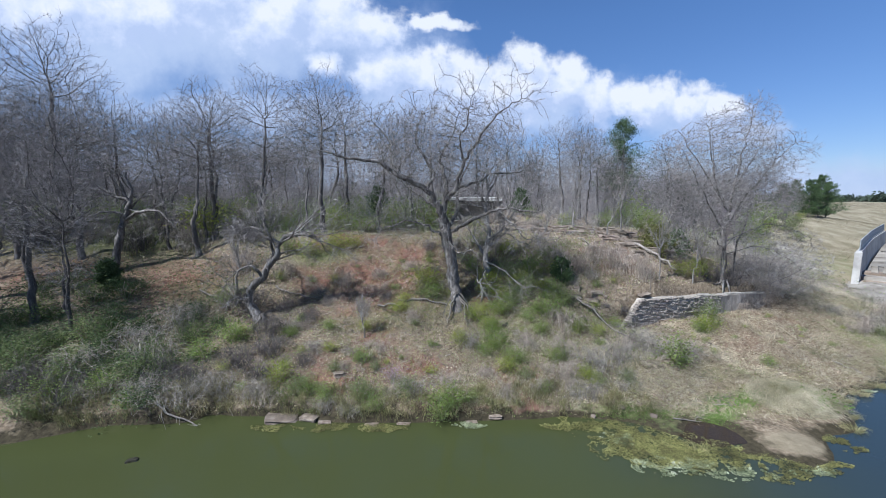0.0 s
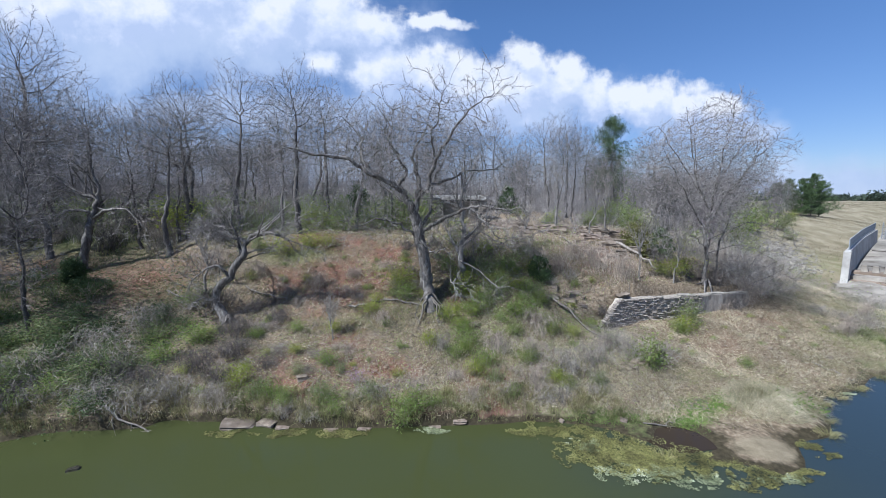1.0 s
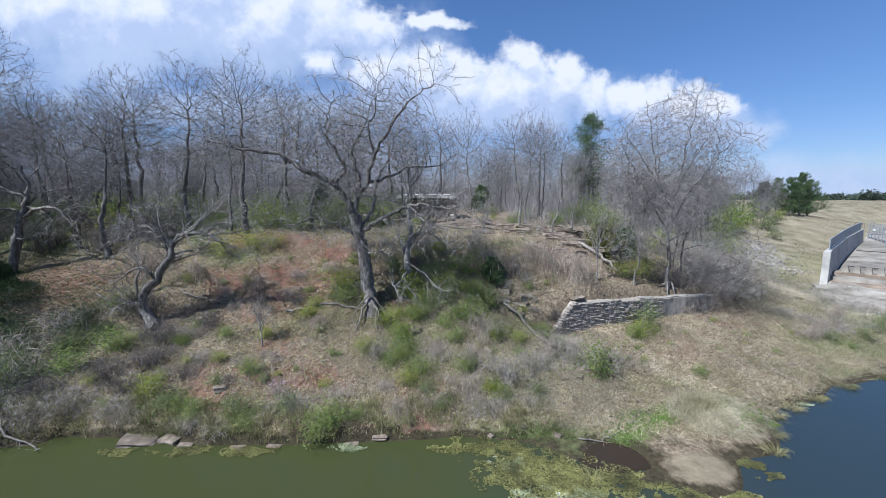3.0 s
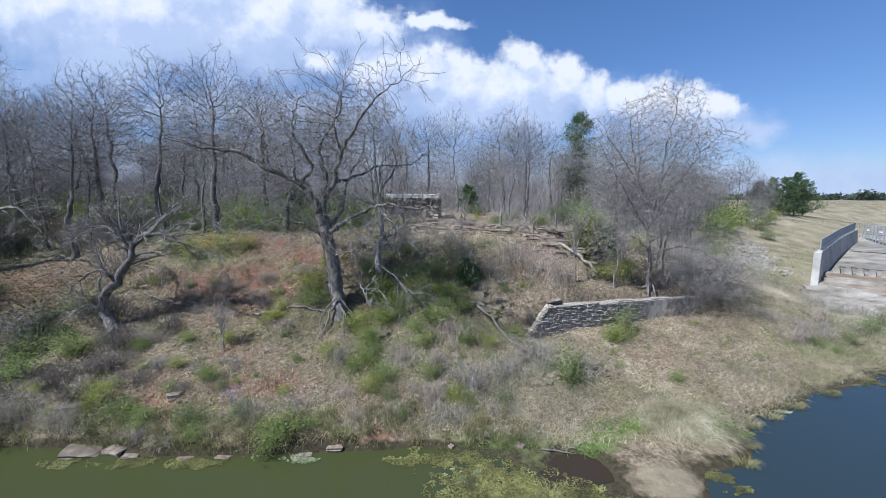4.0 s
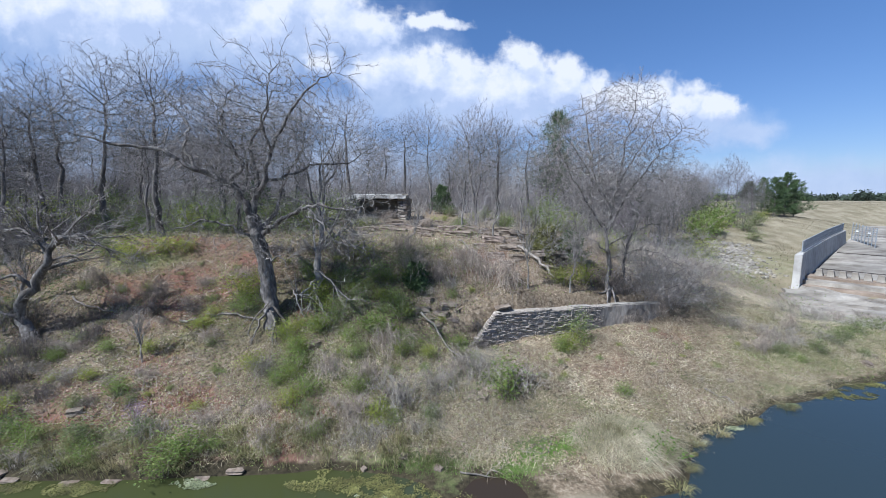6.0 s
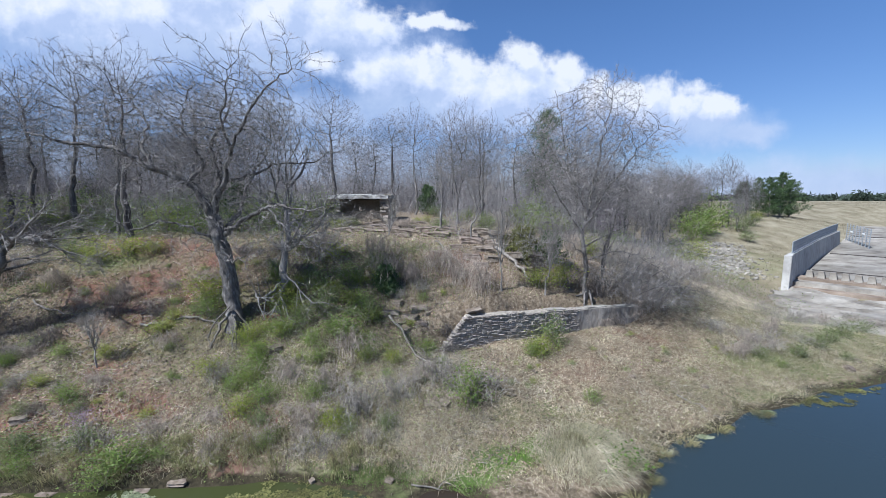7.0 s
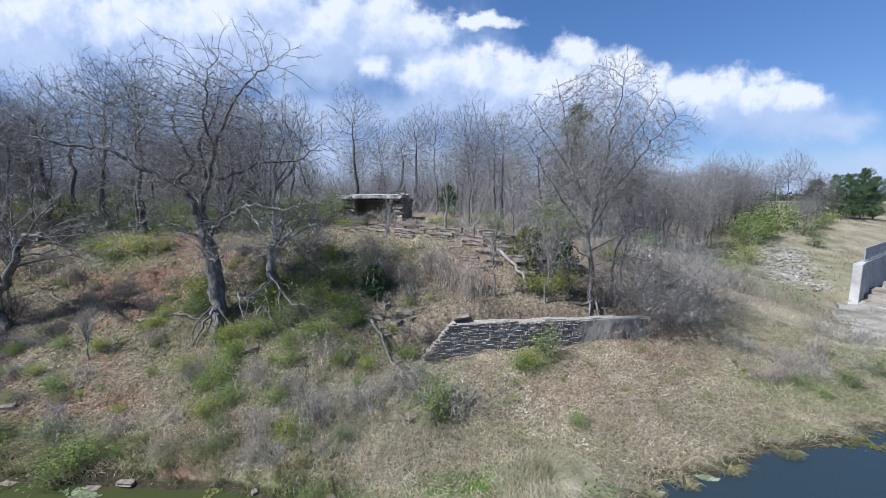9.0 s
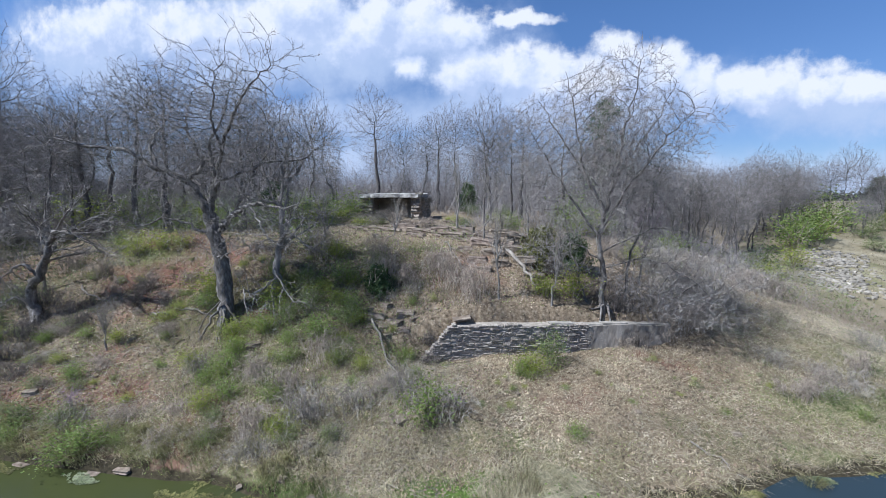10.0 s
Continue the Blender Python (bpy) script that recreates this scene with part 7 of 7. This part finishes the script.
# ---- grass, litter and weed on the water ----
def blades(name, label, n, place, lo, hi, lean, material, seed, width=0.012, droop=(0, 0)):
    """Grass blades beyond counting, each one bent strip."""
    rng = np.random.default_rng(seed)
    x, y = place(rng, n)
    z = z_at(x, y)
    ok = z > 0.015
    x, y, z = x[ok], y[ok], z[ok]
    n = len(x)
    h = rng.uniform(lo, hi, n)[:, None]
    a = rng.uniform(0, 2 * np.pi, n)
    out = np.stack([np.cos(a) * lean + droop[0], np.sin(a) * lean + droop[1], np.zeros(n)], 1) * rng.uniform(0.3, 1.4, (n, 1))
    base = np.stack([x, y, z - 0.02], 1)
    side = np.stack([-np.sin(a), np.cos(a), np.zeros(n)], 1) * width * rng.uniform(0.6, 1.4, (n, 1))
    up = np.array((0, 0, 1.0))
    mid = base + (up * (0.70 - 0.22 * lean) + out * 0.35) * h
    tip = base + (up * (0.95 - 0.45 * lean) + out) * h
    v = np.stack([base - side, base + side, mid + side * 0.8, tip, mid - side * 0.8], 1).reshape(-1, 3)
    i = np.arange(n)[:, None] * 5
    f = np.concatenate([i + np.array((0, 1, 2)), i + np.array((0, 2, 4)), i + np.array((4, 2, 3))], 0)
    return tagged(new(name, mesh_np(name, v, f, material)), label, "grass", kind="stuff")


def tufts(x0, x1, y0, y1, per, spread=0.14, keep=None):
    def place(rng, n):
        k = n // per
        cx, cy = rng.uniform(x0, x1, k), rng.uniform(y0, y1, k)
        if keep is not None:
            ok = keep(cx, cy)
            cx, cy = cx[ok], cy[ok]
        cx, cy = np.repeat(cx, per), np.repeat(cy, per)
        return cx + rng.normal(0, spread, len(cx)), cy + rng.normal(0, spread, len(cy))
    return place


def meadow(x, y):
    return (y > shore(x) + 0.15) & ((y < 22.2 + (x - 11.2) * 0.33) | (x > 23)) & (y < 34) & (x + 0.5 * y > 17) & (((x - 12.6) / 1.5) ** 2 + ((y - 16.4) / 0.6) ** 2 > 1)


blades("dead_grass", "brown dead grass among the straw on the flat", 60000, tufts(6, 40, 15, 34, 9, 0.3, meadow), 0.12, 0.4, 1.5, DEAD_GRASS, 309, 0.005, (0.3, -0.35))
blades("dry_grass", "matted dry straw-coloured grass on the flat below the wall", 100000, tufts(6, 40, 15, 34, 11, 0.2, meadow), 0.16, 0.5, 1.55, STRAW, 301, 0.0045, (0.3, -0.35))
blades("mixed_grass", "half-green grass among the straw near the water", 50000, tufts(6, 40, 15, 30, 12, 0.25, lambda x, y: meadow(x, y) & (y < shore(x) + 3.2)), 0.12, 0.4, 1.1, GRASS_MIXED, 302, 0.005, (0.2, -0.2))
blades("bank_grass", "long drooping dry grass hanging over the water's edge", 40000, tufts(-17, 9, 13.5, 18, 26, 0.10, lambda x, y: (y > shore(x) + 0.08) & (y < shore(x) + 1.5)), 0.25, 0.7, 0.6, GRASS_MIXED, 303, 0.006, (0.0, -0.65))
blades("slope_grass", "thin dry grass on the wooded slope", 30000, tufts(-24, 10, 16, 30, 9, 0.16, lambda x, y: (y > shore(x) + 1) & (np.sin(x * 91.7 + y * 37.3) * 0.5 + 0.5 < np.clip(0.6 + x / 10, 0.12, 1))), 0.12, 0.4, 0.6, GRASS_MIXED, 304, 0.005, (0.0, -0.2))
blades("slope_straw", "tufts of greyed dead grass on the bank", 26000, tufts(-14, 12, 15.5, 27, 16, 0.16, lambda x, y: (y > shore(x) + 0.6) & (np.sin(x * 57.1 + y * 23.9) * 0.5 + 0.5 < np.clip((x + 9) / 12, 0.1, 1))), 0.15, 0.5, 1.0, DEAD_GRASS, 305, 0.005, (0.1, -0.4))
blades("pale_straw", "pale straw scattered over the lower slope", 16000, tufts(0, 12, 15.6, 21.5, 12, 0.2, lambda x, y: y > shore(x) + 0.3), 0.15, 0.45, 1.2, STRAW, 310, 0.0045, (0.1, -0.4))
blades("green_grass", "fresh green grass in damp patches", 22000, lambda rng, n: (np.concatenate([np.linspace(10.9, 14.4, n // 2) + rng.normal(0, 0.25, n // 2), rng.normal(8.5, 1.3, n // 4), rng.normal(27, 3.2, n // 4)]), np.concatenate([np.linspace(15.3, 17.0, n // 2) + rng.normal(0, 0.30, n // 2), rng.normal(15.9, 0.25, n // 4), rng.normal(22.6, 0.6, n // 4)])), 0.04, 0.11, 0.6, GRASS_GREEN, 306, 0.006)
blades("embankment_grass", "pale dry grass over the embankment", 120000, tufts(30, 150, 30, 130, 3, 0.9, lambda x, y: ((x - SPILL[0]) * ACROSS[0] + (y - SPILL[1]) * ACROSS[1] < -0.8) & (y > 24 + (x - 36) * 0.5)), 0.12, 0.4, 0.8, HILL_STRAW, 307, 0.02, (0.1, -0.1))
blades("terrace_weeds", "dry grass on the stone terrace", 14000, tufts(-3, 18, 29.5, 40, 10, 0.2), 0.1, 0.4, 0.5, DEAD_GRASS, 308, 0.007)


def litter(name, label, n, place, size, material, seed):
    rng = np.random.default_rng(seed)
    x, y = place(rng, n)
    z = z_at(x, y)
    ok = z > 0.03
    x, y, z = x[ok], y[ok], z[ok]
    n = len(x)
    c = np.stack([x, y, z + rng.uniform(0.005, 0.06, n)], 1)
    a = rng.normal(size=(n, 3)) * np.array((1, 1, 0.45))
    a /= np.linalg.norm(a, axis=1, keepdims=True)
    b = np.cross(a, rng.normal(size=(n, 3)) * np.array((0.5, 0.5, 1)) + np.array((0, 0, 0.6)))
    b /= np.linalg.norm(b, axis=1, keepdims=True)
    s = rng.uniform(0.5, 1.3, (n, 1)) * size
    v = np.stack([c - a * s, c - b * s * 0.5, c + a * s, c + b * s * 0.5], 1).reshape(-1, 3)
    return tagged(new(name, mesh_np(name, v, np.arange(4 * n).reshape(-1, 4), material)), label, "leaf litter", kind="stuff")


def slope_place(rng, n):
    x, y = rng.uniform(-24, 24, n), rng.uniform(15, 34, n)
    ok = (y > shore(x) + 0.3) & (rng.random(n) < np.clip(1.25 - (y - 16) / 26, 0.3, 1) * np.clip(1 + (x + 8) / 16, 0.25, 1))
    return x[ok], y[ok]


def weed_place(rng, n):
    k = n // 60
    cx, cy = np.repeat(rng.normal(-2, 9, k), 60), np.repeat(rng.uniform(16, 29, k), 60)
    return cx + rng.normal(0, 0.45, len(cx)), cy + rng.normal(0, 0.35, len(cy))


litter("leaf_litter", "brown and tan fallen leaves strewn over the bank", 170000, slope_place, 0.05, LITTER, 311)
litter("ground_leaves", "small green weeds scattered over the bank", 70000, weed_place, 0.032, LEAF, 312)


MOUND_STRAW = surface("bleached_reed", [(0.35, (0.20, 0.19, 0.10)), (0.65, (0.46, 0.41, 0.30))], 0.7, bump=0, vary="island", spread=0.4, through_light=0.2)


def reed_mound():
    """A heap of long bleached grass combed over to one side."""
    root = thing("reed_mound", "large drooping mound of bleached dry grass on the spit", "grass")
    rng = np.random.default_rng(321)
    w = Wood(321)
    for k in range(2600):
        r, a = rng.random() ** 0.6 * 1.7, rng.uniform(0, 2 * math.pi)
        x, y = 15.4 + math.cos(a) * r, 16.5 + math.sin(a) * r * 0.8
        z = max(gz(x, y), 0.0)
        top = 0.22 * (1 - (r / 1.8) ** 2) + 0.14
        dx, dy = 0.55 * math.cos(a) + rng.normal(0.45, 0.4), 0.4 * math.sin(a) + rng.normal(-0.25, 0.4)
        ln = rng.uniform(0.25, 0.6)
        pts = smooth_line([(x, y, z - 0.02), (x + dx * ln * 0.45, y + dy * ln * 0.45, z + top * rng.uniform(0.7, 1.1)), (x + dx * ln, y + dy * ln, z + top * rng.uniform(0.05, 0.5))], 2)
        w.tube(pts, np.linspace(0.006, 0.002, len(pts)), 3)
    tagged(part("straw", w.meshes("blades", MOUND_STRAW, MOUND_STRAW)[0], MOUND_STRAW, root), kind="stuff")
    v, f = leaf_cards(rng, np.stack([rng.normal(16.3, 0.5, 90), rng.normal(16.2, 0.4, 90), rng.uniform(0.35, 0.65, 90)], 1), 5, 0.12, 0.06)
    tagged(part("green_growth", mesh_np("green_shoots", v, f, GRASS_GREEN), GRASS_GREEN, root, "fresh green growth"), kind="stuff")


reed_mound()


def mat(x, y, rx, ry, seed, material, label, name="algae_mat"):
    """A ragged floating mat of weed: overlapping scraps lying on the water."""
    rng = np.random.default_rng(seed)
    n = int(3600 * rx * ry + 500)
    a, r = rng.uniform(0, 2 * np.pi, n), rng.random(n) ** 0.6
    px, py = x + np.cos(a) * r * rx * 1.25, y + np.sin(a) * r * ry * 1.25
    keep = np.array([noise.noise(Vector((u * 1.7, v * 2.3, seed * 0.37))) + 0.5 * noise.noise(Vector((u * 5, v * 6, seed))) + 0.42 - q * 0.62 > 0 for u, v, q in zip(px, py, r)])
    px, py = px[keep], py[keep]
    n = len(px)
    turn, size = rng.uniform(0, 2 * np.pi, n), rng.uniform(0.014, 0.05, n)
    c = np.stack([px, py, rng.uniform(0.004, 0.03, n)], 1)
    u = np.stack([np.cos(turn) * size, np.sin(turn) * size, rng.normal(0, 0.006, n)], 1)
    w = np.stack([-np.sin(turn) * size, np.cos(turn) * size, rng.normal(0, 0.006, n)], 1) * 0.6
    v = np.stack([c - u, c - w, c + u, c + w], 1).reshape(-1, 3)
    return tagged(new(name, mesh_np(name, v, np.arange(4 * n).reshape(-1, 4), material)), label, "algae", "floating weed", "stuff")


for x, y, rx, ry, material, label in (
        (7.2, 14.1, 1.8, 0.9, ALGAE, "olive algae mat floating by the shore"), (9.0, 13.5, 1.5, 1.0, ALGAE, "olive algae mat floating by the shore"), (8.0, 13.0, 1.5, 0.7, ALGAE, "olive algae mat floating by the shore"), (9.6, 13.3, 1.3, 0.8, ALGAE, "olive algae mat floating by the shore"), (7.0, 13.4, 1.2, 0.7, ALGAE, "olive algae mat floating by the shore"), (11.0, 13.0, 1.1, 0.6, ALGAE, "olive algae mat floating by the shore"), (12.4, 12.6, 1.1, 0.5, ALGAE, "olive algae mat floating by the shore"), (6.0, 15.2, 1.7, 0.5, ALGAE, "olive algae mat floating by the shore"), (7.7, 14.4, 1.5, 0.7, ALGAE, "olive algae mat floating by the shore"), (8.6, 13.2, 1.3, 0.7, ALGAE, "olive algae mat floating by the shore"), (6.8, 14.2, 0.55, 0.4, SCUM, "patch of pale foamy scum on the algae"),
        (8.9, 12.6, 0.6, 0.4, SCUM, "patch of pale foamy scum on the algae"), (7.5, 12.6, 0.8, 0.45, SCUM, "patch of pale foamy scum on the algae"), (10.2, 12.2, 1.1, 0.35, SCUM, "pale floating weed beside the spit"), (11.6, 12.1, 0.9, 0.35, ALGAE, "olive algae mat floating by the shore"),
        (12.6, 12.3, 0.7, 0.3, SCUM, "pale floating weed beside the spit"), (13.6, 12.6, 0.6, 0.35, ALGAE, "olive algae mat floating by the shore"), (15.2, 13.9, 0.5, 0.6, ALGAE, "olive algae mat floating by the shore"), (16.6, 15.2, 0.25, 0.25, SCUM, "pale floating weed beside the spit"),
        (17.6, 16.6, 0.5, 0.3, ALGAE, "olive algae mat floating by the shore"), (18.6, 17.1, 0.25, 0.12, SCUM, "pale floating weed beside the spit"), (20.6, 18.0, 0.3, 0.12, SCUM, "pale floating weed along the far shore"), (22.0, 18.6, 0.6, 0.2, ALGAE, "olive algae mat floating by the shore"),
        (24.5, 19.7, 0.4, 0.12, SCUM, "pale floating weed along the far shore"), (27.5, 20.6, 1.4, 0.45, ALGAE, "olive algae mat floating by the shore"), (30.0, 21.6, 1.6, 0.5, ALGAE, "olive algae mat floating by the shore"), (33.0, 22.8, 1.6, 0.5, SCUM, "pale floating weed along the far shore"),
        (-6.6, 15.0, 1.0, 0.3, ALGAE, "dark algae along the bank stones"), (-4.4, 14.9, 0.9, 0.3, ALGAE, "dark algae along the bank stones"), (-2.4, 14.95, 1.0, 0.3, ALGAE, "dark algae along the bank stones"), (1.1, 15.1, 0.6, 0.2, SCUM, "pale floating weed by the bank stones")):
    mat(x, y, rx, ry, abs(int(x * 7 + y * 3)), material, label)

for x, y, n in ((18.4, 17.0, 130), (17.2, 15.7, 110), (16.4, 14.7, 110), (19.7, 17.6, 100), (21.4, 18.4, 80), (24.0, 19.5, 90), (9.4, 13.4, 50)):
    rng = np.random.default_rng(int(x * 10))
    w = Wood(int(x * 10))
    for k in range(n):
        a, r = rng.uniform(0, 2 * math.pi), rng.random() ** 0.6 * 0.35
        ln = rng.uniform(0.12, 0.34)
        p = (x + math.cos(a) * r, y + math.sin(a) * r * 0.7, 0.0)
        w.tube(smooth_line([p, (p[0] + math.cos(a) * ln * 0.4, p[1] + math.sin(a) * ln * 0.4, ln * 0.6), (p[0] + math.cos(a) * ln, p[1] + math.sin(a) * ln, ln * rng.uniform(0.2, 0.6))], 2), np.linspace(0.008, 0.003, 5), 3)
    me = w.meshes("water_grass", GRASS_MIXED, GRASS_MIXED)[0]
    tagged(new("water_grass", me), "grey drowned grass tuft standing in the shallows", "grass", "drowned tufts")


def riprap():
    """Broken pale rock spilling down the drain beside the wall."""
    rng = np.random.default_rng(41)
    src = [np.array([v.co[:] for v in me.vertices]) for me in LUMPS]
    tri = [np.array([p.vertices[:] for p in me.polygons]) for me in LUMPS]
    V, F, n = [], [], 0
    for k in range(620):
        f = rng.random()
        x, y = 41.5 + f * 9 + rng.normal(0, 1.3), 44.5 + f * 15 + rng.normal(0, 1.3)
        if (x - SPILL[0]) * ACROSS[0] + (y - SPILL[1]) * ACROSS[1] > -0.7:
            continue
        i = int(rng.integers(0, len(src)))
        s, a = rng.uniform(0.15, 0.5), rng.uniform(0, 6.28)
        m = np.array(((math.cos(a), -math.sin(a), 0), (math.sin(a), math.cos(a), 0), (0, 0, 1))) * s
        V.append(src[i] @ m.T + np.array((x, y, gz(x, y) + 0.1 * s)))
        F.append(tri[i] + n)
        n += len(src[i])
    tagged(new("riprap", mesh_np("riprap", np.concatenate(V), np.concatenate(F), RIPRAP)), "pale broken rock lining the drain beside the spillway", "rocks", kind="stuff")


RIPRAP = surface("riprap_rock", [(0.3, (0.15, 0.135, 0.112)), (0.7, (0.31, 0.285, 0.245))], 2.0, bump=0.3, vary="island", spread=0.25)
riprap()

# a half-drowned stone in the green water
st = tagged(new("drowned_rock", rock_mesh(171, 0.4, 0.24, 0.2, 0.14, flat=False)), "dark stone barely breaking the water", "rock")
st.data.materials.append(WET_STONE)
st.matrix_basis = pose(-11.0, 12.9, -0.03, 0, 0, 20)
